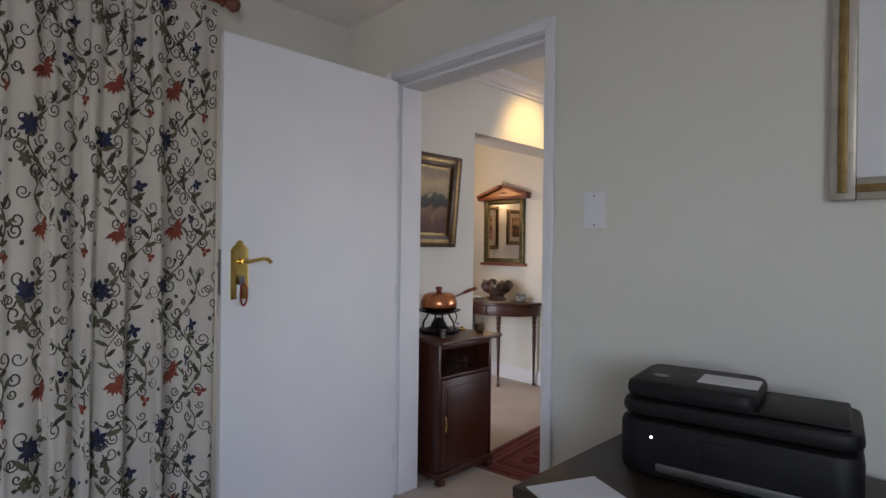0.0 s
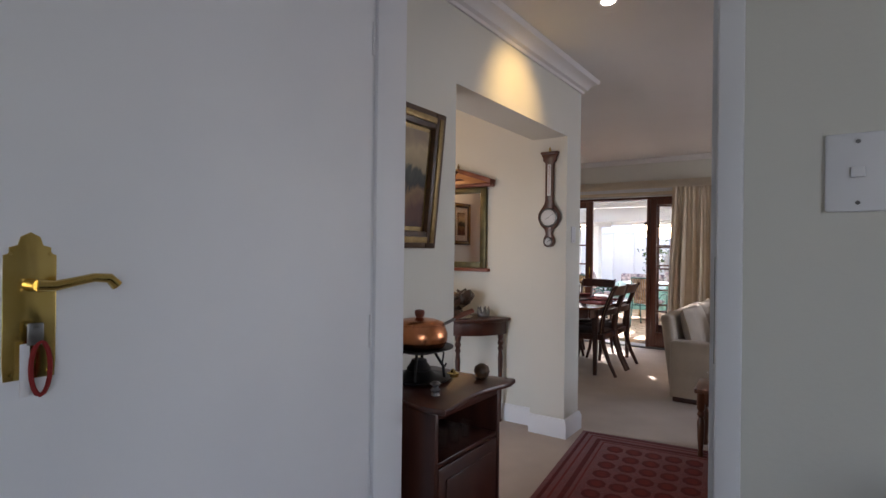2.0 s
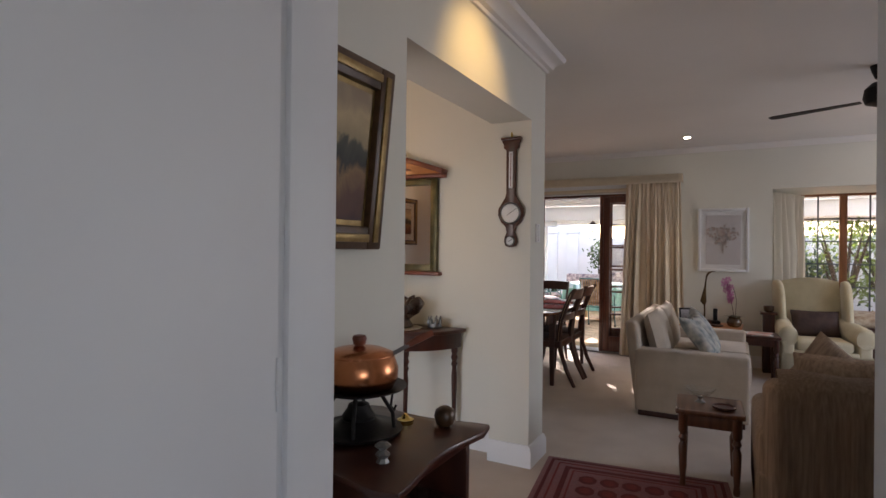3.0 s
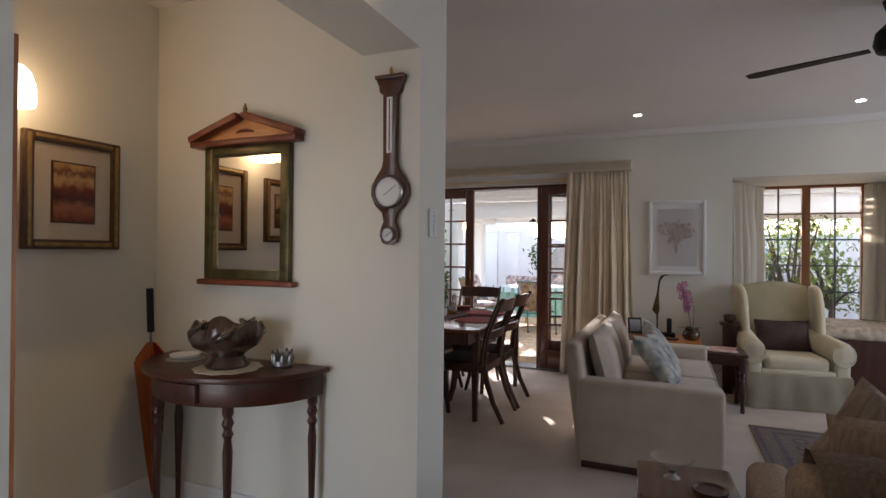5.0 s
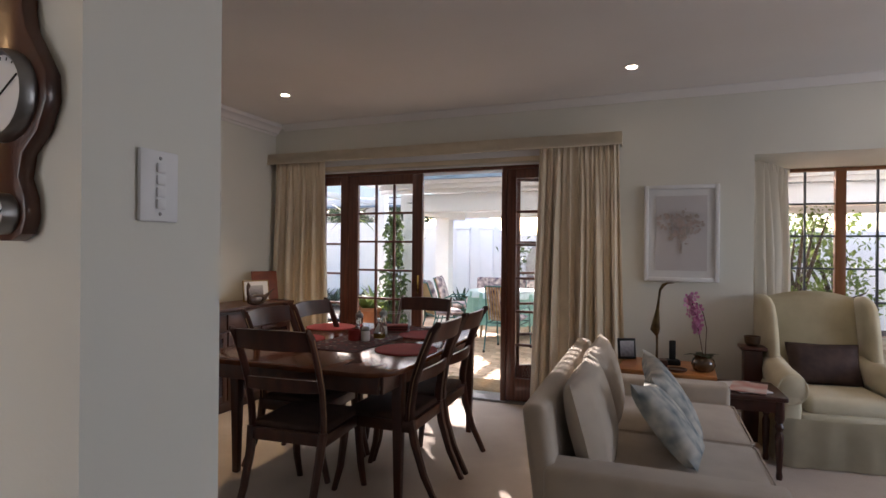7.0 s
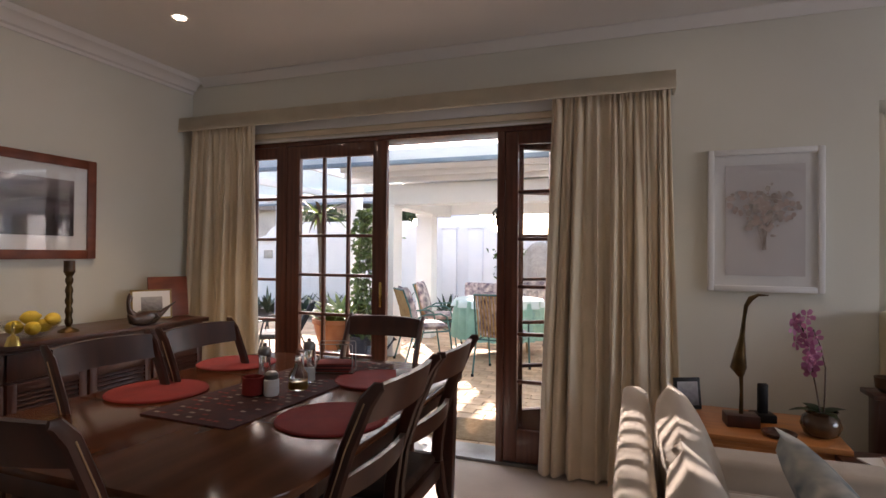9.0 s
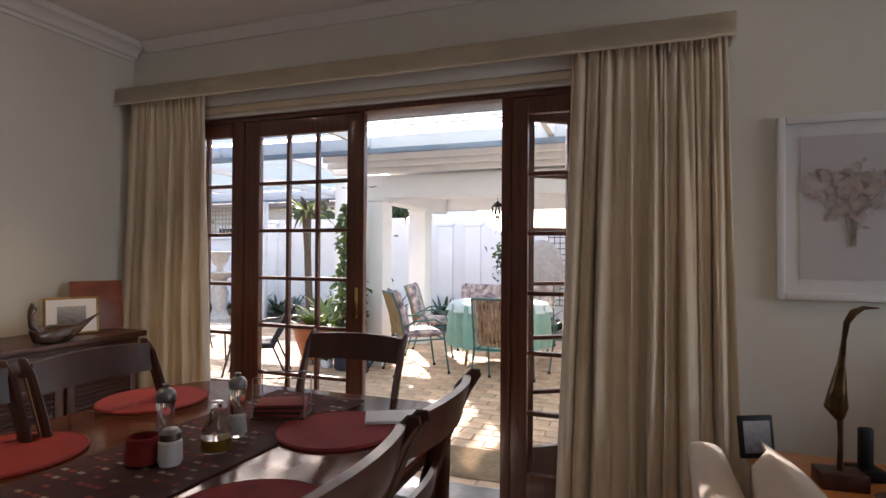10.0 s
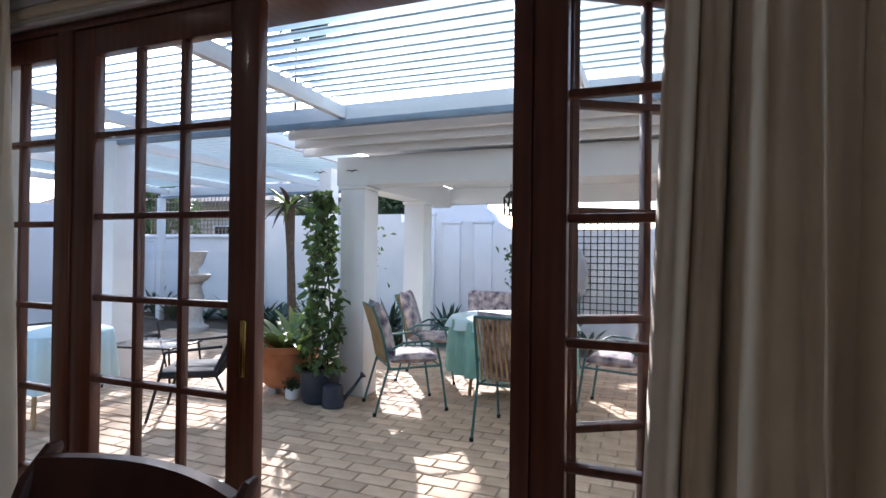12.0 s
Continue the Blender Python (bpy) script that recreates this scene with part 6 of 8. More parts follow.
part("thermometer_plate", box(B(), -0.013, 0.013, -0.027, -0.0235, 0.03, 0.26, bev=0.001), M_PAPER, bar, "white thermometer scale")
part("thermometer_tube", tube(B(), [(0, -0.028, 0.04), (0, -0.028, 0.25)], 0.0018, 6), M_RED, bar)
part("cap", box(B(), -0.068, 0.068, -0.034, 0, 0.335, 0.352, bev=0.005), M_BARO, bar)
part("finial", lathe(B(), [(0.010, 0), (0.006, 0.01), (0.008, 0.02), (0.002, 0.035)], (0, -0.014, 0.352), 10), M_BRASS, bar)
place(bar, -1.145, N1 - 0.0015, 1.72)

# ---- dining ----
TX, TY, TW, TL = -2.045, 7.44, 1.26, 1.62
dt = thing("dining_table", "polished mahogany dining table with tapered legs", "table")
part("tabletop", slab(B(), rounded(-TW / 2, TW / 2, -TL / 2, TL / 2, 0.20, 9), 0.728, 0.755, bev=0.008), M_TABLE, dt)
for b in ((-TW / 2 + 0.09, TW / 2 - 0.09, -TL / 2 + 0.07, -TL / 2 + 0.09), (-TW / 2 + 0.09, TW / 2 - 0.09, TL / 2 - 0.09, TL / 2 - 0.07), (-TW / 2 + 0.07, -TW / 2 + 0.09, -TL / 2 + 0.09, TL / 2 - 0.09), (TW / 2 - 0.09, TW / 2 - 0.07, -TL / 2 + 0.09, TL / 2 - 0.09)):
    part("apron", box(B(), b[0], b[1], b[2], b[3], 0.635, 0.728, bev=0.003), M_MAHOG, dt)
for x in (-1, 1):
    for y in (-1, 1):
        bm = box(B(), -0.032, 0.032, -0.032, 0.032, 0, 0.728, bev=0.003)
        for v in bm.verts:
            if v.co.z < 0.3:
                v.co.x *= 0.55
                v.co.y *= 0.55
        part("leg", bm, M_MAHOG, dt).location = (x * (TW / 2 - 0.085), y * (TL / 2 - 0.30 if y < 0 else TL / 2 - 0.10), 0)
for y in (-0.27, 0.27):
    part("leaf_joint", box(B(), -TW / 2 + 0.01, TW / 2 - 0.01, y - 0.0012, y + 0.0012, 0.7551, 0.7556), M_BLACK, dt, "", None)
place(dt, TX, TY)

M_SEATCLOTH = surface("dark_seat_cloth", (0.035, 0.018, 0.014), (0.065, 0.035, 0.028), 14, 0.85, 0.4, 300)


def dining_chair():
    """Regency side chair facing +y; the floor under its middle is the origin."""
    t = thing("dining_chair", "dark mahogany dining chair with sabre legs", "chair", "chairs round the table")
    part("seat", soft(B(), -0.215, 0.215, -0.19, 0.21, 0.42, 0.475, 0.022, 3), M_SEATCLOTH, t, "dark upholstered drop-in seat")
    for b in ((-0.225, 0.225, 0.195, 0.22), (-0.20, 0.20, -0.215, -0.19), (-0.228, -0.205, -0.20, 0.205), (0.205, 0.228, -0.20, 0.205)):
        part("seat_rail", box(B(), b[0], b[1], b[2], b[3], 0.385, 0.445, bev=0.003), M_MAHOG, t)
    for s in (-1, 1):
        part("front_leg", tube(B(), [(s * 0.205, 0.20, 0.43), (s * 0.205, 0.215, 0.30), (s * 0.208, 0.235, 0.14), (s * 0.21, 0.275, 0.0)], [0.028, 0.025, 0.022, 0.018], 8, 0.9), M_MAHOG, t)
        part("back_leg", tube(B(), [(s * 0.195, -0.35, 0.0), (s * 0.197, -0.27, 0.16), (s * 0.20, -0.215, 0.33), (s * 0.205, -0.195, 0.45)], [0.018, 0.022, 0.025, 0.027], 8, 0.9), M_MAHOG, t)
        part("back_post", tube(B(), [(s * 0.205, -0.19, 0.43), (s * 0.208, -0.195, 0.53), (s * 0.210, -0.215, 0.66), (s * 0.211, -0.262, 0.80), (s * 0.212, -0.318, 0.93), (s * 0.212, -0.352, 0.972), (s * 0.212, -0.368, 0.976)], [0.027, 0.027, 0.025, 0.025, 0.024, 0.018, 0.010], 8, 0.5, (0, 1, 0)), M_MAHOG, t)
        part("stringing", tube(B(), [(s * 0.2185, -0.19, 0.45), (s * 0.2215, -0.195, 0.53), (s * 0.2225, -0.215, 0.66), (s * 0.2235, -0.262, 0.80), (s * 0.2240, -0.318, 0.93)], 0.0026, 5), M_INLAY, t, "pale inlaid line")
    for z0, z1, y0, bow, th in ((0.872, 0.968, -0.305, 0.035, 0.022), (0.655, 0.715, -0.228, 0.03, 0.018)):
        bm = B()
        g = []
        for k in range(13):
            u = 2 * k / 12 - 1
            x, y = 0.206 * u, y0 - bow * (1 - u * u)
            lean = -0.025 * (1 if z0 > 0.7 else 0.4)
            g.append([bm.verts.new((x, y + th / 2, z0)), bm.verts.new((x, y - th / 2, z0)), bm.verts.new((x, y - th / 2 + lean, z1 + 0.008 * (1 - u * u))), bm.verts.new((x, y + th / 2 + lean, z1 + 0.008 * (1 - u * u)))])
        for a, b in zip(g, g[1:]):
            for j in range(4):
                bm.faces.new((a[j], a[(j + 1) % 4], b[(j + 1) % 4], b[j]))
        bm.faces.new(g[0][::-1])
        bm.faces.new(g[-1])
        bmesh.ops.recalc_face_normals(bm, faces=bm.faces[:])
        part("crest_rail" if z0 > 0.7 else "back_rail", bm, M_MAHOG, t, "", 40)
    return t


ch0 = place(dining_chair(), -1.63, 7.15, 0, 90)
for x, y, rz in ((-1.63, 7.61, 91), (-2.26, 7.21, -90), (-2.25, 7.68, -91), (-1.93, 8.0, 181), (-1.97, 6.77, 4)):
    copy_thing(ch0, pose(x, y, 0, 0, 0, rz))

M_LINE = surface("dark_red_stripe", (0.14, 0.01, 0.01), (0.2, 0.018, 0.016), 20, 0.9, 0.2, 300)
for x, y in ((-1.62, 7.28), (-1.73, 7.84), (-2.55, 7.90), (-2.46, 7.34)):
    pm = thing("place_mat", "round red felt place mat", "place mat", "red place mats")
    part("disc", lathe(B(), [(0.188, 0), (0.19, 0.003), (0.187, 0.006), (0.02, 0.0062)], (0, 0, 0), 40), M_RED, pm)
    part("edge_stitch", tube(B(), [(0.183 * math.cos(2 * math.pi * k / 40), 0.183 * math.sin(2 * math.pi * k / 40), 0.0062) for k in range(41)], 0.0012, 4), M_LINE, pm)
    place(pm, x, y, 0.7562)
M_KILIM = surface("maroon_kilim", (0.035, 0.010, 0.012), (0.075, 0.020, 0.020), 25, 0.9, 0.4, 300)
M_KILIMW = surface("pale_kilim_thread", (0.24, 0.19, 0.15), (0.36, 0.28, 0.23), 25, 0.9, 0.4, 300)
M_KILIMR = surface("red_kilim_thread", (0.18, 0.03, 0.025), (0.26, 0.05, 0.04), 25, 0.9, 0.4, 300)
rn = thing("table_runner", "maroon woven kilim runner with pale motifs", "table runner")
part("cloth", box(B(), -0.20, 0.20, -0.55, 0.55, 0, 0.004), M_KILIM, rn, "", None)
bw_, br_ = B(), B()
RK = random.Random(3)
for j in range(26):
    y = -0.51 + j * 0.041
    for i in range(12):
        x = -0.165 + i * 0.03
        if RK.random() < 0.5:
            q = bw_ if RK.random() < 0.55 else br_
            box(q, x - 0.010, x + 0.010, y - 0.006, y + 0.006, 0.003, 0.0048)
part("woven_motif", bw_, M_KILIMW, rn, "", None)
part("red_motifs", br_, M_KILIMR, rn, "", None)
place(rn, -2.03, 7.62, 0.7562, -3)


M_ACRYLIC = glass("clear_acrylic", (0.86, 0.89, 0.88), 0.03, thin=False)
M_OIL = surface("amber_oil", (0.30, 0.15, 0.02), (0.36, 0.19, 0.03), 8, 0.15, 0.0, 60)


def mill(name, h, r, label, body):
    t = thing(name, label, "mill", "table condiments")
    part("contents", lathe(B(), [(r * 0.85, 0.008), (r * 0.88, 0.012), (r * 0.80, h * 0.2), (r * 0.70, h * 0.32), (r * 0.05, h * 0.34)], (0, 0, 0), 16), body, t, "", 50)
    part("jar", lathe(B(), [(r, 0), (r * 1.04, 0.006), (r * 0.98, h * 0.2), (r * 0.80, h * 0.45), (r * 0.86, h * 0.66), (r * 0.95, h * 0.74), (r * 0.7, h * 0.745)], (0, 0, 0), 20), M_ACRYLIC, t, "clear acrylic jar", 50)
    part("head", lathe(B(), [(r * 0.9, h * 0.746), (r, h * 0.79), (r * 0.95, h * 0.86), (r * 0.7, h * 0.91), (r * 0.3, h * 0.93), (r * 0.3, h * 0.96), (r * 0.36, h * 0.985), (r * 0.1, h)], (0, 0, 0), 18), M_GREY, t, "brushed steel head", 50)
    return t


M_PEPPER = surface("peppercorns", (0.01, 0.008, 0.007), (0.04, 0.03, 0.022), 90, 0.6, 0.5, 200)
place(mill("pepper_mill", 0.19, 0.027, "clear acrylic pepper mill full of peppercorns", M_PEPPER), -2.07, 7.50, 0.761)
place(mill("salt_mill", 0.19, 0.027, "clear acrylic salt mill", M_PAPER), -1.98, 7.68, 0.761)
ol_ = thing("oil_bottle", "clear glass oil bottle with a stopper", "bottle")
part("bottle", lathe(B(), [(0.036, 0), (0.04, 0.01), (0.038, 0.06), (0.018, 0.095), (0.014, 0.13), (0.018, 0.135)], (0, 0, 0), 18), M_ACRYLIC, ol_, "", 50)
part("oil", lathe(B(), [(0.033, 0.004), (0.036, 0.012), (0.035, 0.035), (0.02, 0.036)], (0, 0, 0), 16), M_OIL, ol_, "amber oil")
part("stopper", lathe(B(), [(0.012, 0.13), (0.015, 0.15), (0.006, 0.165)], (0, 0, 0), 12), M_CLEAR, ol_)
place(ol_, -1.95, 7.56, 0.761)
single("red_pot", lathe(B(), [(0.03, 0), (0.042, 0.006), (0.04, 0.07), (0.036, 0.072), (0.034, 0.01), (0.005, 0.008)], (0, 0, 0), 16), M_RED, "small red enamel pot", "pot", m=pose(-2.06, 7.42, 0.761))
ss = thing("salt_shaker", "short glass shaker with a metal lid", "shaker")
part("jar", lathe(B(), [(0.026, 0), (0.03, 0.01), (0.029, 0.06), (0.024, 0.065)], (0, 0, 0), 16), M_PAPER, ss)
part("lid", lathe(B(), [(0.026, 0.065), (0.026, 0.082), (0.018, 0.092), (0.004, 0.094)], (0, 0, 0), 16), M_GREY, ss, "brushed metal lid")
place(ss, -1.99, 7.44, 0.761)
nh = thing("napkin_holder", "wire napkin holder with folded maroon napkins", "napkin holder")
part("base", box(B(), -0.09, 0.09, -0.06, 0.06, 0, 0.006, bev=0.002), M_DARKFRAME, nh)
for y in (-0.05, 0.05):
    part("wire_hoop", tube(B(), [(-0.085, y, 0.005), (-0.085, y, 0.13), (-0.08, y, 0.135), (0.08, y, 0.135), (0.085, y, 0.13), (0.085, y, 0.005)], 0.0022, 6), M_GREY, nh)
for k in range(5):
    part("napkin", box(B(), -0.08, 0.08, -0.055, 0.055, 0.008 + k * 0.008, 0.015 + k * 0.008, bev=0.002), M_KILIM if k % 2 else M_KILIMR, nh).matrix_basis = pose(0, 0, 0, 0, 0, 3 * k - 6)
place(nh, -1.98, 7.90, 0.761, 20)
nk = thing("folded_napkin", "folded white paper napkins on the table", "napkin")
for k in range(3):
    part("fold", box(B(), -0.085, 0.085, -0.06, 0.06, k * 0.006, k * 0.006 + 0.005, bev=0.0015), M_PAPER, nk).matrix_basis = pose(0.003 * k, -0.002 * k, 0, 0, 0, 1.5 * k)
place(nk, -1.62, 7.99, 0.7562, 25)

# sideboard with louvred doors along the dining wall
sb = thing("sideboard", "dark mahogany sideboard with drawers and louvred doors", "sideboard")
sx0, sx1, sy0, sy1, sh_ = DIN + 0.025, DIN + 0.47, 6.95, 8.70, 0.86
part("carcass", box(B(), sx0, sx1 - 0.03, sy0 + 0.03, sy1 - 0.03, 0.08, sh_ - 0.03, bev=0.004), M_MAHOG, sb)
part("top", box(B(), sx0 - 0.01, sx1, sy0, sy1, sh_ - 0.03, sh_, bev=0.006), M_MAHOG, sb)
part("plinth", box(B(), sx0, sx1 - 0.04, sy0 + 0.04, sy1 - 0.04, 0, 0.08, bev=0.004), M_MAHOG, sb)
slat_me = None
for k in range(4):
    y0 = sy0 + 0.05 + k * 0.415
    y1 = y0 + 0.40
    d_ = part("drawer", box(B(), sx1 - 0.03, sx1 - 0.012, y0, y1, 0.68, 0.81, bev=0.004), M_MAHOG, sb)
    part("knob", lathe(B(), [(0.006, 0), (0.008, 0.01), (0.016, 0.018), (0.012, 0.028), (0.003, 0.03)], (sx1 - 0.012, (y0 + y1) / 2, 0.745), 12, pose(0, 0, 0, 0, 90, 0)), M_MAHOG, d_)
    dd = part("door", box(B(), sx1 - 0.03, sx1 - 0.026, y0, y1, 0.10, 0.665), M_MAHOG, sb)
    bm = B()
    for b in ((y0, y0 + 0.045, 0.10, 0.665), (y1 - 0.045, y1, 0.10, 0.665), (y0 + 0.045, y1 - 0.045, 0.10, 0.15), (y0 + 0.045, y1 - 0.045, 0.62, 0.665)):
        box(bm, sx1 - 0.026, sx1 - 0.008, b[0], b[1], b[2], b[3], bev=0.002)
    part("door_frame", bm, M_MAHOG, dd)
    if slat_me is None:
        slat_me = finish(box(B(), -0.003, 0.003, -0.155, 0.155, -0.012, 0.012, bev=0.0015, seg=1), "slat")
        slat_me.materials.append(M_MAHOG)
    for j in range(20):
        s_ = new("slat", slat_me)
        s_.parent = dd
        s_.matrix_basis = pose(sx1 - 0.017, (y0 + y1) / 2, 0.162 + j * 0.0235, 0, -38, 0)
    part("door_knob", lathe(B(), [(0.005, 0), (0.012, 0.012), (0.009, 0.02), (0.002, 0.022)], (sx1 - 0.008, y1 - 0.022 if k % 2 == 0 else y0 + 0.022, 0.42), 10, pose(0, 0, 0, 0, 90, 0)), M_BRASS, dd)
cs = thing("candlestick", "twisted bronze candlestick with a wooden top", "candlestick")
part("stick", lathe(B(), [(0.055, 0), (0.05, 0.012), (0.016, 0.025)] + [(0.012 + 0.009 * abs(math.sin(k * 0.9)), 0.03 + k * 0.0165) for k in range(18)] + [(0.03, 0.34)], (0, 0, 0), 16), M_BRONZE, cs, "", 60)
part("candle", lathe(B(), [(0.028, 0.34), (0.028, 0.40), (0.005, 0.402)], (0, 0, 0), 16), M_DARKFRAME, cs)
place(cs, -3.66, 7.83, sh_)
fb = thing("fruit_bowl", "glass bowl of yellow lemons on the sideboard", "bowl")
part("bowl", lathe(B(), [(0.05, 0), (0.06, 0.008), (0.10, 0.04), (0.145, 0.085), (0.14, 0.085), (0.095, 0.048), (0.05, 0.014), (0.01, 0.012)], (0, 0, 0), 26), M_CLEAR, fb, "shallow glass bowl", 60)
place(fb, -3.62, 7.60, sh_)
M_LEMON = surface("lemon_skin", (0.50, 0.36, 0.02), (0.62, 0.46, 0.05), 8, 0.5, 0.3, 120)
for k, (dx, dy, dz) in enumerate(((0, 0.065, 0.058), (0.065, -0.03, 0.058), (-0.05, -0.045, 0.058), (0.0, 0.0, 0.108), (0.02, 0.10, 0.088))):
    single("lemon", lathe(B(), [(0.004, -0.047), (0.012, -0.042), (0.030, -0.025), (0.036, 0.0), (0.030, 0.025), (0.012, 0.042), (0.005, 0.05)], (0, 0, 0), 16), M_LEMON, "ripe yellow lemon in the glass bowl", "lemon", "lemons", smooth=70, m=pose(-3.62 + dx, 7.60 + dy, sh_ + dz, 80, 20 * k, 50 * k))
du = thing("duck_figure", "dark carved wooden duck with raised tail", "figurine")
bm = tube(B(), [(0, -0.13, 0.075), (0, -0.10, 0.045), (0, -0.04, 0.042), (0, 0.04, 0.045), (0, 0.10, 0.06), (0, 0.17, 0.10), (0, 0.22, 0.125)], [0.008, 0.034, 0.05, 0.046, 0.022, 0.008, 0.003], 14)
tube(bm, [(0, -0.09, 0.06), (0, -0.125, 0.10), (0, -0.13, 0.145), (0, -0.12, 0.175), (0, -0.125, 0.205)], [0.026, 0.014, 0.012, 0.018, 0.003], 10)
part("body", bm, M_POTTERY, du, "", 60)
place(du, -3.52, 8.22, sh_, 0)
for nm_, w, h, mt, x, y, rz, lab in (("photo_frame", 0.25, 0.20, M_GILT, -3.70, 8.42, 62, "small engraving in a thin gilt frame"), ("photo_frame", 0.26, 0.28, M_REDWOOD, -3.74, 8.60, 66, "dark red-brown wooden board frame")):
    f_ = thing(nm_, lab, "photo frame")
    part("frame", box(B(), -w / 2, w / 2, -0.008, 0.008, 0, h, bev=0.003), mt, f_)
    if mt is M_GILT:
        part("mount", box(B(), -w / 2 + 0.012, w / 2 - 0.012, -0.0095, -0.007, 0.012, h - 0.012), M_PAPER, f_, "", None)
        part("print", box(B(), -w / 2 + 0.06, w / 2 - 0.06, -0.0105, -0.009, 0.05, h - 0.05), P_GREY, f_, "", None)
    place(f_, x, y, sh_ + 0.002, rz, -10)
bl_ = thing("brass_bell", "small brass hand bell", "bell")
part("bell", lathe(B(), [(0.035, 0), (0.03, 0.012), (0.022, 0.04), (0.008, 0.05), (0.006, 0.06), (0.009, 0.08), (0.005, 0.11), (0.002, 0.112)], (0, 0, 0), 16), M_BRASS, bl_, "", 60)
place(bl_, -3.46, 7.42, sh_)
lc = thing("low_chest", "dark carved wooden low chest by the sideboard", "chest")
part("body", box(B(), -0.20, 0.20, -0.26, 0.26, 0.05, 0.36, bev=0.008), M_MAHOG, lc)
part("lid", box(B(), -0.215, 0.215, -0.275, 0.275, 0.36, 0.385, bev=0.006), M_MAHOG, lc)
part("base_moulding", box(B(), -0.235, 0.235, -0.29, 0.29, 0.0, 0.05, bev=0.012), M_MAHOG, lc)
place(lc, -3.05, 6.62)
# ---- patio roof ----
M_LOUVRE = translucent("louvre_plastic", (0.84, 0.91, 0.89), 0.75)
# grey for the dark overlap lines between louvres, shade put into colour
M_LOVERLAP = surface("grey_overlap_line", (0.25, 0.28, 0.30), (0.33, 0.36, 0.38), 4, 0.5, 0.05, 60)
M_GUTTER = surface("blue_grey_gutter", (0.16, 0.22, 0.30), (0.22, 0.28, 0.36), 5, 0.5, 0.05, 60)
G0 = -0.06
perg = thing("pergola", "white louvred pergola roof over the patio", "pergola")
slat = finish(box(B(), -3.15, 3.15, -0.058, 0.058, -0.004, 0.004), "louvre")
slat.materials.append(M_LOUVRE)
# added strip that draws the dark line where two louvres overlap
rim = finish(box(B(), -3.15, 3.15, -0.062, -0.050, -0.012, -0.0045), "louvre_rim")
rim.materials.append(M_LOVERLAP)
for k in range(17):
    s_ = new("louvre", slat)
    s_.parent = perg
    s_.matrix_basis = pose(-0.5, 9.48 + 0.132 * k, 2.63, 6, 0, 0)
    r_ = new("louvre_rim", rim)
    r_.parent = s_
    s_ = new("louvre", slat)
    s_.parent = perg
    s_.matrix_basis = pose(-6.82, 9.48 + 0.132 * k, 2.63, 30, 0, 0)
far_slat = finish(box(B(), -2.85, 2.85, -0.058, 0.058, -0.004, 0.004), "louvre")
far_slat.materials.append(M_LOUVRE)
for k in range(31):
    s_ = new("louvre", far_slat)
    s_.parent = perg
    s_.matrix_basis = pose(-7.75, 11.92 + 0.132 * k, 2.63, 30, 0, 0)
for x in (-10.5, -8.6, -6.7, -4.92):
    part("rafter", box(B(), x - 0.03, x + 0.03, 11.802, 16.06, 2.47, 2.58, bev=0.004), M_STUCCO, perg)
part("edge_beam", box(B(), -10.7, -4.8, 16.062, 16.13, 2.42, 2.60, bev=0.003), M_STUCCO, perg)
part("gutter", box(B(), -10.7, -4.8, 15.99, 16.06, 2.38, 2.425, bev=0.006), M_GUTTER, perg, "blue-grey metal gutter")
for x in (-7.8, -5.72, -3.65, -1.62, 0.45, 2.4):
    part("rafter", box(B(), x - 0.03, x + 0.03, 9.30, 11.72, 2.47, 2.58, bev=0.004), M_STUCCO, perg)
part("wall_plate", box(B(), -8.6, 2.6, 9.272, 9.32, 2.45, 2.585, bev=0.003), M_STUCCO, perg)
part("edge_beam", box(B(), -8.6, 2.6, 11.725, 11.80, 2.44, 2.60, bev=0.003), M_STUCCO, perg)
part("gutter", box(B(), -8.6, 2.6, 11.66, 11.722, 2.40, 2.455, bev=0.006), M_GUTTER, perg, "blue-grey metal gutter")
for x, y, w in ((-6.42, 11.76, 0.12), (-5.30, 14.05, 0.095), (-10.6, 16.0, 0.06), (-8.35, 16.0, 0.06)):
    part("post", box(B(), x - w, x + w, y - w, y + w, G0 - 0.06, 2.44 if y < 12 else 2.38 if y > 15 else 2.46, bev=0.006), M_STUCCO, perg)
lapa = thing("covered_patio", "white flat-roofed patio shelter on square columns", "shelter")
for (x, y) in ((-3.84, 12.36), (-3.93, 14.0), (0.8, 12.36), (3.6, 12.36), (0.8, 14.9), (3.6, 14.9)):
    co_ = part("column", box(B(), x - 0.135, x + 0.135, y - 0.135, y + 0.135, G0, 1.93, bev=0.01), M_STUCCO, lapa)
    part("capital", box(B(), x - 0.15, x + 0.15, y - 0.15, y + 0.15, 1.93, 1.965, bev=0.008), M_STUCCO, co_)
part("beam", box(B(), -4.02, 5.0, 12.22, 12.50, 1.966, 2.24, bev=0.008), M_STUCCO, lapa)
part("beam", box(B(), -4.06, -3.80, 12.50, 14.86, 1.966, 2.24, bev=0.008), M_STUCCO, lapa)
part("beam", box(B(), -4.06, 5.0, 14.865, 15.06, 2.02, 2.24, bev=0.008), M_STUCCO, lapa)
for k, (y, z) in enumerate(((11.83, 2.40), (11.93, 2.34), (12.06, 2.285))):
    part("fascia", box(B(), -4.3, 5.2, y, y + 0.05, z - 0.045, z + 0.075, bev=0.004), M_STUCCO, lapa)
part("roof", box(B(), -4.3, 5.2, 11.85, 15.15, 2.47, 2.55, bev=0.004), M_STUCCO, lapa)
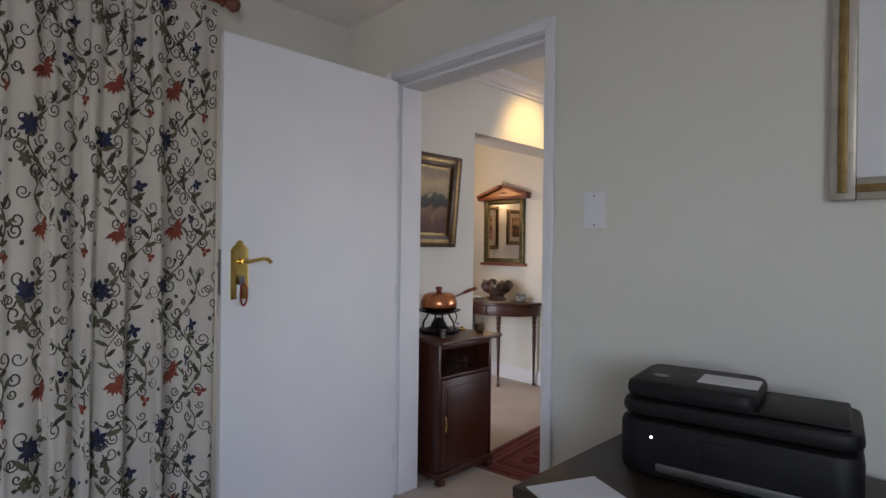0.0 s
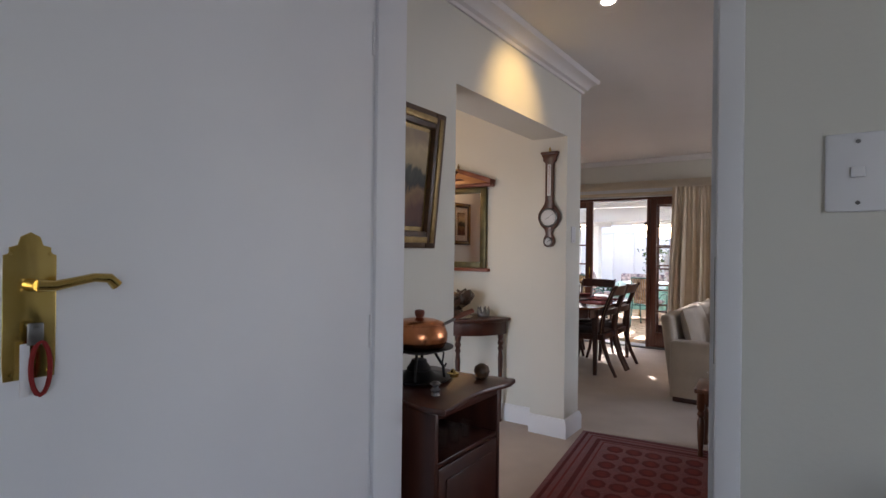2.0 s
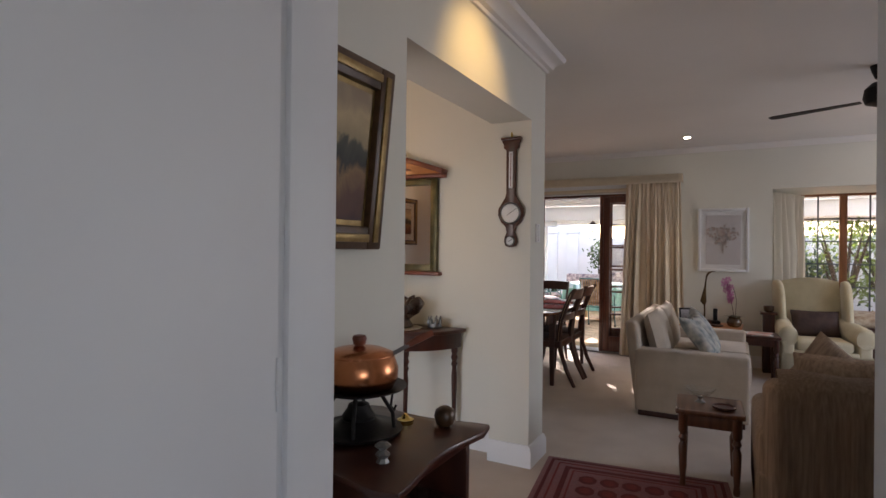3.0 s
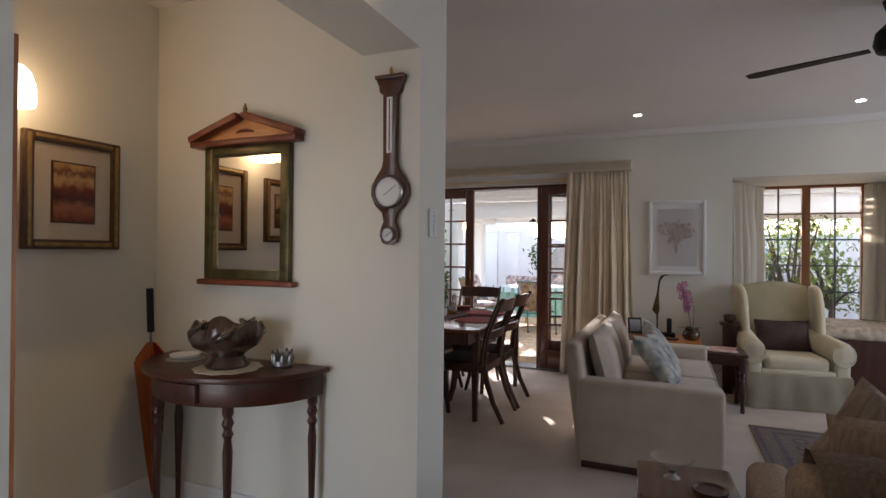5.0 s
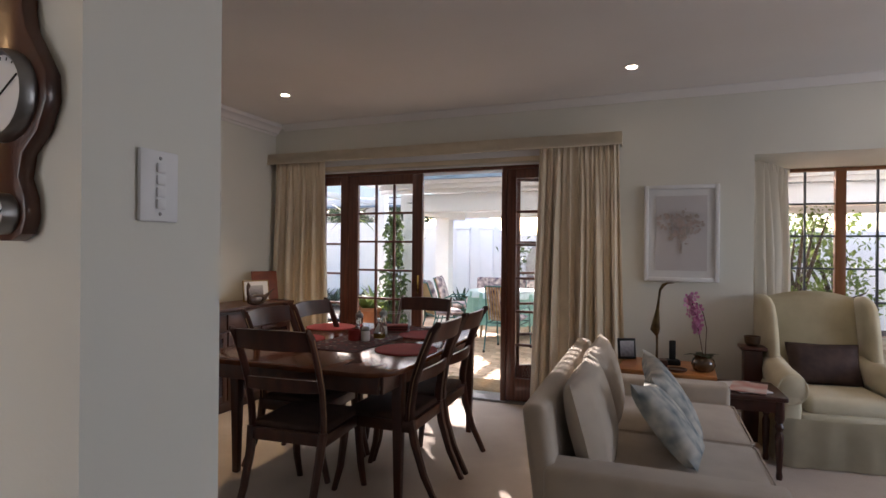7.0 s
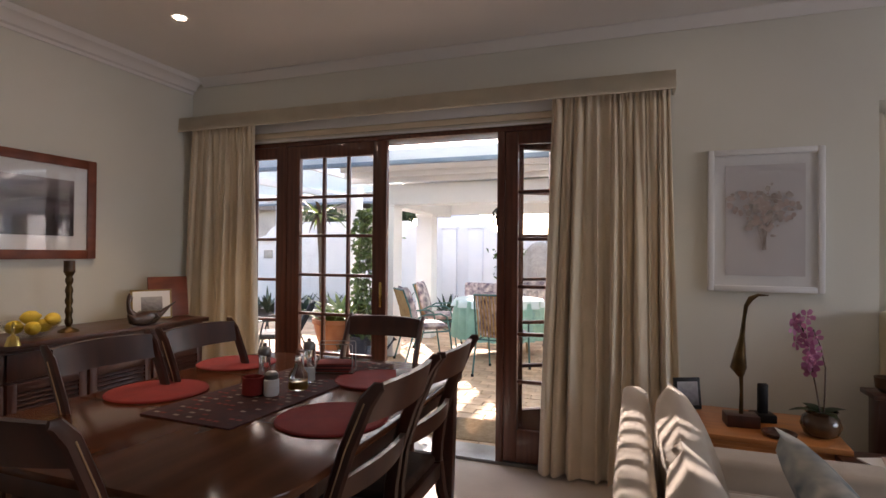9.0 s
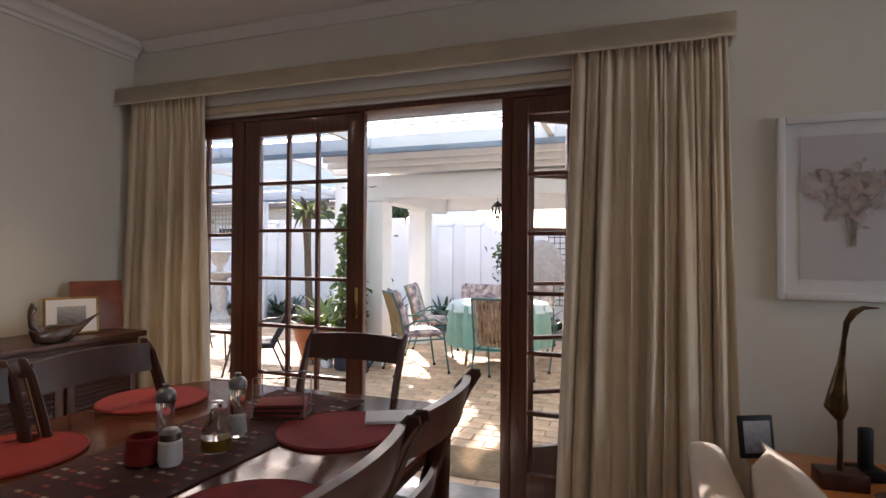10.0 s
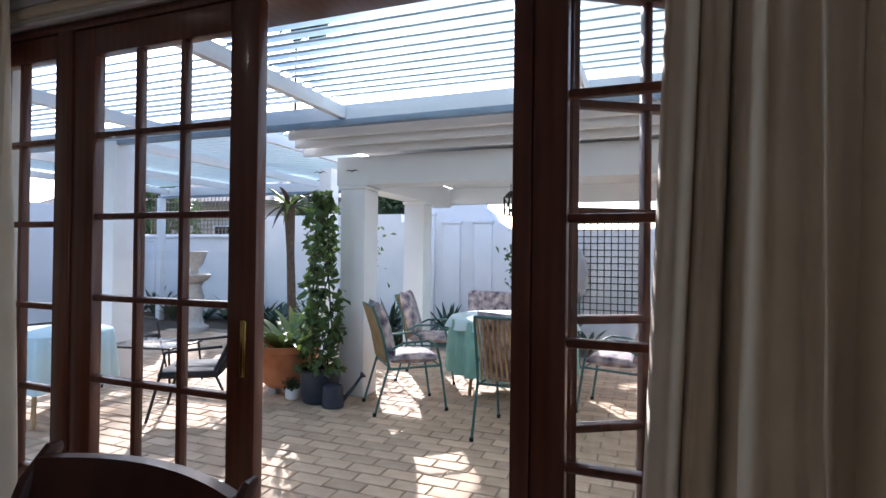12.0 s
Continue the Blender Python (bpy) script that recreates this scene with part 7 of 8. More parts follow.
part("ceiling_panel", box(B(), -3.79, 4.9, 12.505, 15.05, 2.242, 2.262), M_STUCCO, lapa, "", None)
for x, y in ((-3.84, 12.205), (-4.2, 12.0)):
    bm = B()
    for s in (-1, 1):
        tube(bm, [(0, 0, 0), (s * 0.035, 0, 0.012), (s * 0.075, 0, 0.0)], [0.006, 0.005, 0.001], 6)
    single("metal_bird", bm, M_BLACK, "small black metal bird on the beam", "ornament", "metal birds", m=pose(x, y if y > 12.1 else 12.205, 2.10))

# lantern under the shelter
lan = thing("hanging_lantern", "black iron lantern on a short chain", "lantern")
part("chain", tube(B(), [(0, 0, 0.27), (0, 0, 0.498)], 0.004, 6), M_BLACKIRON, lan)
part("roof", lathe(B(), [(0.085, 0.20), (0.05, 0.24), (0.015, 0.27), (0.004, 0.28)], (0, 0, 0), 4), M_BLACKIRON, lan)
part("base", lathe(B(), [(0.07, 0), (0.075, 0.012), (0.05, 0.015)], (0, 0, 0), 4), M_BLACKIRON, lan)
for k in range(4):
    a = k * math.pi / 2
    part("bar", tube(B(), [(0.07 * math.cos(a), 0.07 * math.sin(a), 0.01), (0.075 * math.cos(a), 0.075 * math.sin(a), 0.205)], 0.011, 6), M_BLACKIRON, lan)
    part("cross_bar", tube(B(), [(0.068 * math.cos(a), 0.068 * math.sin(a), 0.03), (0.068 * math.cos(a + 1.571), 0.068 * math.sin(a + 1.571), 0.18)], 0.007, 6), M_BLACKIRON, lan)
place(lan, -2.60, 13.5, 1.745)

# ---- garden wall with curved gables ----
gw = thing("garden_wall", "white plastered garden wall with scrolled gables", "wall", kind="structure")
prof = [(-16, -0.12), (-16, 1.68), (-9.7, 1.68), (-9.5, 1.74), (-9.35, 1.90), (-9.15, 2.02), (-8.9, 2.06), (-5.6, 2.06), (-5.6, 1.9), (-5.35, 1.95), (-5.15, 2.10), (-4.95, 2.18), (-4.95, 2.28), (-3.95, 2.28), (-3.95, 2.16), (-3.8, 2.05), (-3.68, 1.88), (-3.5, 1.78), (-3.2, 1.74), (-1.2, 1.74), (-0.9, 1.82), (-0.7, 2.0), (-0.5, 2.2), (0.6, 2.2), (0.8, 2.0), (1.2, 1.8), (9, 1.8), (9, -0.12)]
bm = B()
slab(bm, prof[::-1], 0, 0.24)
bmesh.ops.transform(bm, matrix=Matrix(((1, 0, 0, 0), (0, 0, -1, 17.24), (0, 1, 0, 0), (0, 0, 0, 1))), verts=bm.verts[:])
bmesh.ops.recalc_face_normals(bm, faces=bm.faces[:])
part("wall", bm, M_STUCCO, gw, "", None)
for x, z in ((-5.05, 2.02), (-4.55, 1.86), (-3.95, 1.86), (-6.6, 1.96), (-8.9, 1.96), (-12.0, 1.50)):
    part("pilaster", box(B(), x - 0.16, x + 0.16, 16.93, 16.998, -0.12, z, bev=0.01), M_STUCCO, gw)
    part("pilaster_cap", box(B(), x - 0.19, x + 0.19, 16.90, 16.998, z, z + 0.06, bev=0.012), M_STUCCO, gw)
part("ledge", box(B(), -16, -9.15, 16.93, 16.998, 1.60, 1.66, bev=0.01), M_STUCCO, gw)
structure("wall_garden_west", [(-12.4, -12.16, 9.4, 16.9, -0.12, 2.2)], M_STUCCO, "white plastered side garden wall", "wall")
structure("wall_garden_east", [(7.0, 7.24, 9.4, 17.0, -0.12, 2.2)], M_STUCCO, "white plastered side garden wall", "wall")


def lattice(name, w, h, label, step, mt):
    t = thing(name, label, "trellis")
    n, m_ = int(w / step), int(h / step)
    for k in range(n + 1):
        part("upright", box(B(), k * w / n - 0.008, k * w / n + 0.008, -0.008, 0.0, 0, h), mt, t, "", None)
    for k in range(m_ + 1):
        part("crosspiece", box(B(), 0, w, -0.017, -0.009, k * h / m_ - 0.008, k * h / m_ + 0.008), mt, t, "", None)
    return t


M_TRELLIS = surface("dark_green_trellis", (0.02, 0.03, 0.02), (0.04, 0.055, 0.035), 10, 0.7, 0.1, 60)
M_TRELLISB = surface("weathered_trellis", (0.16, 0.12, 0.08), (0.24, 0.18, 0.12), 10, 0.8, 0.1, 60)
place(lattice("trellis", 1.1, 1.55, "dark green wooden trellis on the garden wall", 0.105, M_TRELLIS), -2.42, 16.99, 0.30)
for x in (-12.15, -10.97):
    place(lattice("trellis", 1.15, 1.05, "weathered wooden trellis on the wall top", 0.10, M_TRELLISB), x, 17.1, 1.68)
M_STONE = surface("grey_cast_stone", (0.34, 0.32, 0.29), (0.48, 0.46, 0.42), 12, 0.9, 0.5, 60, dist=0.01)
rel = thing("wall_plaque", "oval grey stone relief plaque on the wall", "plaque")
part("plaque", lathe(B(), [(0.46, 0), (0.48, 0.03), (0.44, 0.06), (0.40, 0.05), (0.25, 0.075), (0.05, 0.09)], (0, 0, 0), 32, R90 @ Matrix.Diagonal((0.9, 1.25, 1, 1))), M_STONE, rel, "", 60)
place(rel, -2.55, 16.97, 0.98)
urn = thing("stone_fountain", "pale stone bird bath on a pedestal", "bird bath")
part("pedestal", lathe(B(), [(0.24, -0.12), (0.24, 0.02), (0.17, 0.06), (0.13, 0.2), (0.17, 0.5), (0.11, 0.7), (0.15, 0.76)], (0, 0, 0), 18), M_STONE, urn, "", 50)
part("basin", lathe(B(), [(0.12, 0.76), (0.22, 0.82), (0.27, 0.90), (0.24, 0.92), (0.12, 0.86)], (0, 0, 0), 22), M_STONE, urn, "", 50)
part("upper_urn", lathe(B(), [(0.08, 0.86), (0.06, 1.0), (0.14, 1.10), (0.19, 1.26), (0.21, 1.30), (0.18, 1.31), (0.05, 1.24)], (0, 0, 0), 18), M_STONE, urn, "", 50)
place(urn, -8.45, 14.8)
single("wall_tile", box(B(), -0.13, 0.13, -0.04, 0, -0.105, 0.105, bev=0.03, seg=3), M_STONE, "small square stone tile on the garden wall", "plaque", m=pose(-9.4, 16.998, 1.27))

# ---- the house next door ----
M_BEIGE = surface("beige_house_paint", (0.46, 0.40, 0.33), (0.56, 0.50, 0.42), 2, 0.9, 0.3, 60)
M_ROOFTILE = surface("grey_brown_roof", (0.16, 0.12, 0.10), (0.24, 0.19, 0.16), 9, 0.9, 0.5, 40)
nh = thing("neighbour_house", "beige single-storey house behind the garden wall", "house")
part("wall", box(B(), -24.0, -10.1, 22.0, 27.0, -0.12, 2.95), M_BEIGE, nh, "", None)
bm = slab(B(), [(-0.4, 2.95), (2.5, 4.1), (5.4, 2.95), (5.4, 2.82), (2.5, 3.95), (-0.4, 2.82)], 0, 14.5)
bmesh.ops.transform(bm, matrix=Matrix(((0, 0, 1, -24.3), (1, 0, 0, 22.0), (0, 1, 0, 0), (0, 0, 0, 1))), verts=bm.verts[:])
bmesh.ops.recalc_face_normals(bm, faces=bm.faces[:])
part("roof", bm, M_ROOFTILE, nh, "grey-brown pitched roof", None)
for x in (-18.5, -14.4):
    wn_ = part("window", box(B(), x - 0.6, x + 0.6, 21.95, 21.996, 1.0, 2.2, bev=0.01), M_STUCCO, nh)
    part("pane", box(B(), x - 0.52, x + 0.52, 21.93, 21.948, 1.08, 2.12), M_BLACK, wn_)

# ---- planting ----
M_GREEN = translucent("leaf_green", (0.075, 0.12, 0.035), 0.3)
M_LIGHTGREEN = translucent("light_leaf_green", (0.16, 0.22, 0.05), 0.35)
M_DARKGREEN = translucent("dark_leaf_green", (0.035, 0.06, 0.025), 0.2)
M_BLUEGREEN = translucent("blue_leaf_green", (0.06, 0.10, 0.075), 0.2)
M_BARK = surface("rough_bark", (0.05, 0.035, 0.025), (0.11, 0.08, 0.055), 14, 0.95, 0.8, 40, stretch=(3, 3, 1), dist=0.02)
M_TERRA = surface("terracotta", (0.36, 0.13, 0.055), (0.47, 0.20, 0.09), 8, 0.85, 0.2, 60)
RP = random.Random(21)


def leaf_cloud(rr, n, spread, size, shape=1.0):
    """Loose leaves inside an uneven envelope: spread(k) gives a leaf's middle."""
    verts, faces = [], []
    for k in range(n):
        c = Vector(spread(rr))
        s = size * rr.uniform(0.6, 1.3)
        q = Euler((rr.uniform(-1.2, 1.2), rr.uniform(-1.2, 1.2), rr.uniform(0, 6.28))).to_matrix()
        i = len(verts)
        for x, y, z in ((-0.5, 0, 0), (-0.1, -0.26 * shape, 0.05), (0.5, 0, -0.1), (-0.1, 0.26 * shape, 0.05)):
            verts.append(c + q @ Vector((x * s, y * s, z * s)))
        faces.append((i, i + 1, i + 2, i + 3))
    me = bpy.data.meshes.new("leaves")
    me.from_pydata([tuple(v) for v in verts], [], faces)
    return me


def cloud_part(name, me, mt, parent, label=""):
    me.materials.append(mt)
    ob = new(name, me)
    ob.parent = parent
    ob["kind"] = "stuff"
    if label:
        ob["label"] = label
    return ob


def tree(x, y, h, r, label, mt, n=2600, size=0.17, low=0.45):
    t = thing("tree", label, "tree", "garden trees")
    rr = random.Random(int(x * 31 + y * 7))
    part("trunk", tube(B(), [(0, 0, -0.15), (0.05, 0.02, h * 0.25), (-0.04, 0.05, h * 0.5), (0.02, 0, h * 0.8)], [q * (1.0 if h > 3.2 else 0.35) for q in (0.13, 0.10, 0.08, 0.03)], 10), M_BARK, t)
    clumps = []
    for k in range(9 if h < 9 else 20):
        a, u = rr.uniform(0, 6.28), rr.uniform(0.2, 1)
        c = (r * 0.62 * u * math.cos(a), r * 0.62 * u * math.sin(a), h * rr.uniform(low, max(0.92, low + 0.2)))
        clumps.append((c, r * rr.uniform(0.3, 0.5)))
        part("limb", tube(B(), [(0, 0, h * (low - 0.1)), (c[0] * 0.5, c[1] * 0.5, (h * (low - 0.05) + c[2]) / 2), c], [0.05, 0.035, 0.012], 7), M_BARK, t)

    def spread(q):
        c, s = clumps[q.randrange(len(clumps))]
        v = Vector((q.gauss(0, 1), q.gauss(0, 1), q.gauss(0, 0.8)))
        v = v.normalized() * s * q.random() ** 0.4 * 1.1
        return (c[0] + v.x, c[1] + v.y, c[2] + v.z)
    cloud_part("crown", leaf_cloud(rr, n, spread, size), mt, t)
    return place(t, x, y, -0.1)


tree(-9.1, 19.6, 3.5, 1.1, "dark leafy tree behind the garden wall", M_DARKGREEN)
tree(-6.9, 19.6, 3.4, 0.95, "dense dark tree behind the garden wall", M_DARKGREEN)
# added sun blocker: unseen crown shades dining floor and table
tree(-17.7, 30.0, 16.5, 2.4, "added tall tree, its crown out of view, shading the dining floor", M_GREEN, 9000, 0.40, 0.79)
tree(-14.6, 19.5, 3.6, 1.5, "broad green tree behind the garden wall", M_GREEN)
tree(2.9, 15.9, 2.5, 1.2, "light green tree seen from the window bay", M_LIGHTGREEN, 900, 0.13, 0.25)
tree(2.1, 15.2, 2.3, 0.9, "airy pale green shrub tree near the window bay", M_LIGHTGREEN, 800, 0.10, 0.2)
tree(1.5, 15.7, 1.5, 1.1, "blue-green shrub below the window bay", M_BLUEGREEN, 650, 0.15, 0.28)
tree(4.6, 14.6, 3.0, 1.2, "grey-green shrub tree outside the bay window", M_BLUEGREEN, 1200, 0.13)
tree(0.9, 19.2, 4.6, 1.8, "pale green tree beyond the garden wall", M_LIGHTGREEN, 900)


def strap_clump(name, x, y, z, n, ln, wd, lift, droop, mt, label, group=""):
    t = thing(name, label, "plant", group)
    for k in range(n):
        bm = B()
        blade(bm, (0, 0, 0), k * 2.4 + RP.uniform(-0.3, 0.3), ln * RP.uniform(0.5, 1.1), wd, droop * RP.uniform(0.6, 1.3), lift * RP.uniform(0.7, 1.2), 5)
        part("leaf", bm, mt, t, "", 70)
    return place(t, x, y, z)


for k in range(30):
    x = -11.6 + k * 0.33 + RP.uniform(-0.15, 0.15)
    strap_clump("fern", x, 16.35 + RP.uniform(-0.3, 0.25), -0.12, 20, RP.uniform(0.45, 0.70), 0.075, RP.uniform(0.4, 0.75), 0.25, M_DARKGREEN if k % 3 else M_BLUEGREEN, "dark green ferns growing along the garden wall", "border ferns")
for x, y in ((-4.7, 14.9), (-4.3, 15.3), (-3.7, 15.5), (-5.2, 15.2), (-3.2, 15.8)):
    strap_clump("fern", x, y, -0.12, 26, 0.62, 0.08, 0.6, 0.3, M_DARKGREEN, "dense green ferns beside the patio shelter", "shelter ferns")

pt = thing("potted_clivia", "leafy plant in a round terracotta pot", "plant")
part("pot", lathe(B(), [(0.15, 0.06), (0.19, 0.10), (0.24, 0.26), (0.255, 0.34), (0.27, 0.35), (0.27, 0.395), (0.245, 0.395), (0.22, 0.33), (0.05, 0.32)], (0, 0, 0), 26), M_TERRA, pt, "large terracotta pot", 50)
for k in range(3):
    a = k * 2.1
    part("pot_foot", box(B(), 0.10 * math.cos(a) - 0.04, 0.10 * math.cos(a) + 0.04, 0.10 * math.sin(a) - 0.04, 0.10 * math.sin(a) + 0.04, 0, 0.062, bev=0.01), M_STONE, pt)
for k in range(46):
    bm = B()
    blade(bm, (RP.uniform(-0.08, 0.08), RP.uniform(-0.08, 0.08), 0.33), k * 2.4, RP.uniform(0.30, 0.52), 0.06, RP.uniform(0.12, 0.3), RP.uniform(0.30, 0.55), 6)
    part("leaf", bm, M_LIGHTGREEN, pt, "", 70)
place(pt, -4.50, 12.12, G0 + 0.001)
pt.scale = (1.22, 1.22, 1.22)
pl = thing("climbing_plant", "tall twining plant in a dark blue planter", "plant")
M_BLUEPOT = surface("dark_blue_plastic", (0.015, 0.02, 0.035), (0.03, 0.038, 0.06), 8, 0.5, 0.05, 60)
part("planter", lathe(B(), [(0.15, 0), (0.165, 0.02), (0.185, 0.27), (0.20, 0.275), (0.20, 0.30), (0.175, 0.30), (0.16, 0.26), (0.03, 0.25)], (0, 0, 0), 24), M_BLUEPOT, pl, "dark blue plastic planter", 50)
for k in range(4):
    a = k * 1.6
    part("stem", tube(B(), [(0.08 * math.cos(a), 0.08 * math.sin(a), 0.25), (0.12 * math.cos(a + 1.5), 0.12 * math.sin(a + 1.5), 0.7), (0.10 * math.cos(a + 3), 0.10 * math.sin(a + 3), 1.2), (0.04 * math.cos(a + 4), 0.04 * math.sin(a + 4), 1.88)], 0.007, 6), M_BARK, pl)


def climb(q):
    z = 0.28 + 1.66 * q.random() ** 1.15
    a = q.uniform(0, 6.28)
    r = (0.30 - 0.18 * (z - 0.28) / 1.66) * (0.85 + 0.22 * math.sin(z * 8 + 2 * a)) * q.random() ** 0.5
    return (r * math.cos(a), r * math.sin(a), z)


cloud_part("foliage", leaf_cloud(random.Random(2), 760, climb, 0.10, 1.3), M_GREEN, pl)
cloud_part("young_foliage", leaf_cloud(random.Random(3), 110, climb, 0.075, 1.3), M_LIGHTGREEN, pl)
place(pl, -4.02, 11.98, G0 + 0.001)
wp = thing("watering_can", "dark blue watering can with a long spout", "watering can")
part("body", lathe(B(), [(0.09, 0), (0.10, 0.01), (0.09, 0.18), (0.08, 0.19)], (0, 0, 0), 18), M_BLUEPOT, wp)
part("spout", tube(B(), [(0.08, 0, 0.05), (0.17, 0, 0.16), (0.25, 0, 0.27)], [0.022, 0.015, 0.012], 8), M_BLUEPOT, wp)
part("rose", lathe(B(), [(0.012, 0), (0.035, 0.03), (0.03, 0.035)], (0.245, 0, 0.265), 12, pose(0, 0, 0, 0, 45, 0)), M_BLUEPOT, wp)
place(wp, -3.80, 11.86, G0 + 0.001, 25)
wpt = thing("potted_succulent", "small clipped plant in a white pot", "plant")
part("pot", lathe(B(), [(0.05, 0), (0.07, 0.015), (0.075, 0.09), (0.065, 0.10), (0.02, 0.09)], (0, 0, 0), 18), M_STUCCO, wpt, "little white pot", 50)
cloud_part("foliage", leaf_cloud(random.Random(6), 160, lambda q: (q.gauss(0, 0.035), q.gauss(0, 0.035), 0.10 + abs(q.gauss(0.03, 0.03))), 0.04), M_DARKGREEN, wpt)
place(wpt, -4.28, 11.93, G0 + 0.001)
pal = thing("palm_tree", "slender palm with a tuft of stiff fronds", "tree")
part("trunk", tube(B(), [(0.08, 0, -0.1), (0.03, 0, 0.7), (0, 0, 1.4), (-0.03, 0, 2.12)], [0.08, 0.065, 0.06, 0.085], 12), M_BARK, pal)
for k in range(34):
    bm = B()
    blade(bm, (-0.03, 0, 2.1), k * 2.4, RP.uniform(0.45, 0.75), 0.075, RP.uniform(0.05, 0.5), RP.uniform(0.1, 0.55), 6)
    part("frond", bm, M_LIGHTGREEN if k % 2 else M_BARK, pal, "", 70)
place(pal, -6.33, 14.6, -0.1)
ros = thing("climbing_rose", "spindly climber on a wire obelisk", "plant")
for s in (-1, 1):
    part("obelisk_wire", tube(B(), [(s * 0.12, 0, 0), (s * 0.05, 0, 1.3)], 0.006, 6), M_BLACKIRON, ros)
for k in range(4):
    part("obelisk_rung", tube(B(), [(-0.11 + 0.016 * k, 0, 0.25 + 0.3 * k), (0.11 - 0.016 * k, 0, 0.25 + 0.3 * k)], 0.005, 6), M_BLACKIRON, ros)
part("stem", tube(B(), [(0.02, 0, 0), (-0.05, 0, 0.6), (-0.12, 0, 1.2), (0.1, 0, 1.7)], 0.012, 6), M_BARK, ros)
cloud_part("foliage", leaf_cloud(random.Random(9), 130, lambda q: (q.gauss(0, 0.16), q.gauss(0, 0.12), 1.45 + q.gauss(0, 0.22)), 0.10), M_GREEN, ros)
place(ros, -5.35, 15.2, -0.12)
sw_ = thing("hanging_basket_plant", "leafy shrub by the shelter", "plant")
part("stem", tube(B(), [(0, 0, -0.1), (0.02, 0, 0.6), (0, 0, 1.3)], 0.015, 6), M_BARK, sw_)
cloud_part("foliage", leaf_cloud(random.Random(12), 240, lambda q: (q.gauss(0, 0.13), q.gauss(0, 0.13), 1.25 + q.gauss(0, 0.20)), 0.11), M_GREEN, sw_)
place(sw_, -3.0, 15.9)

# ---- patio furniture ----
M_TEALPAINT = surface("green_painted_steel", (0.03, 0.10, 0.095), (0.05, 0.15, 0.135), 20, 0.45, 0.08, 80)
M_SLATWOOD = surface("golden_slat_wood", (0.28, 0.17, 0.07), (0.42, 0.28, 0.13), 8, 0.5, 0.1, 60)
M_FLORAL = surface("mauve_floral_cotton", (0.075, 0.055, 0.10), (0.62, 0.52, 0.50), 11, 0.85, 0.3, 300, detail=2.5)
M_MINT = surface("mint_tablecloth", (0.20, 0.40, 0.33), (0.28, 0.50, 0.42), 6, 0.85, 0.2, 300)
M_TEALCLOTH = surface("pale_aqua_cloth", (0.50, 0.66, 0.68), (0.60, 0.74, 0.75), 6, 0.85, 0.2, 300)


def garden_chair():
    """A tubular steel armchair facing +y, with cushions; the paving under its middle is the origin."""
    t = thing("garden_chair", "green steel garden chair with floral cushions", "chair", "patio chairs")
    for s in (-1, 1):
        part("side_frame", tube(B(), [(s * 0.25, 0.30, 0.0), (s * 0.25, 0.24, 0.42), (s * 0.26, 0.20, 0.58), (s * 0.26, 0.12, 0.62), (s * 0.26, -0.10, 0.61), (s * 0.25, -0.22, 0.55)], 0.011, 8), M_TEALPAINT, t)
        part("back_leg", tube(B(), [(s * 0.24, -0.34, 0.0), (s * 0.24, -0.22, 0.42), (s * 0.235, -0.28, 0.70), (s * 0.22, -0.36, 0.92)], 0.011, 8), M_TEALPAINT, t)
        for y in (0.30, -0.34):
            part("foot_cap", lathe(B(), [(0.016, 0), (0.017, 0.02), (0.013, 0.03)], (s * (0.25 if y > 0 else 0.24), y, 0), 10), M_BLACK, t)
        part("seat_rail", tube(B(), [(s * 0.245, 0.245, 0.40), (s * 0.24, -0.22, 0.39)], 0.010, 8), M_TEALPAINT, t)
    for y in (0.24, -0.21):
        part("cross_rail", tube(B(), [(-0.245, y, 0.40), (0.245, y, 0.40)], 0.009, 8), M_TEALPAINT, t)
    for k in range(11):
        x = -0.20 + 0.04 * k
        part("back_slat", tube(B(), [(x, -0.235, 0.44), (x, -0.285, 0.68), (x, -0.36, 0.91)], [0.009, 0.009, 0.008], 6, 1.3), M_SLATWOOD, t)
    part("top_rail", tube(B(), [(-0.22, -0.36, 0.92), (0.22, -0.36, 0.92)], 0.011, 8), M_TEALPAINT, t)
    bm = pillow(B(), 0.46, 0.46, 0.11, pose(0, 0.02, 0.46, 90, 0, 0))
    part("seat_cushion", bm, M_FLORAL, t, "floral seat cushion", 75)
    bm = pillow(B(), 0.44, 0.50, 0.12, pose(0, -0.235, 0.72, 17, 0, 0))
    part("back_cushion", bm, M_FLORAL, t, "floral back cushion", 75)
    return t


gc = place(garden_chair(), -3.215, 12.15, G0 + 0.001, -50)
for x, y, rz in ((-2.12, 11.82, -4), (-1.42, 12.75, 80), (-3.42, 13.25, -80), (-2.2, 14.1, 178)):
    copy_thing(gc, pose(x, y, G0 + 0.001, 0, 0, rz))
bn = thing("garden_bench", "floral cushioned garden bench", "bench")
part("frame", box(B(), -0.6, 0.6, -0.25, 0.25, 0.28, 0.33, bev=0.01), M_TEALPAINT, bn)
for x in (-0.55, 0.55):
    for y in (-0.2, 0.2):
        part("leg", tube(B(), [(x, y, 0), (x, y, 0.3)], 0.014, 8), M_TEALPAINT, bn)
part("seat_cushion", soft(B(), -0.6, 0.6, -0.26, 0.24, 0.33, 0.44, 0.04, 4), M_FLORAL, bn, "", 60)
part("back_cushion", soft(B(), -0.6, 0.6, 0.18, 0.31, 0.40, 0.86, 0.05, 4), M_FLORAL, bn, "", 60)
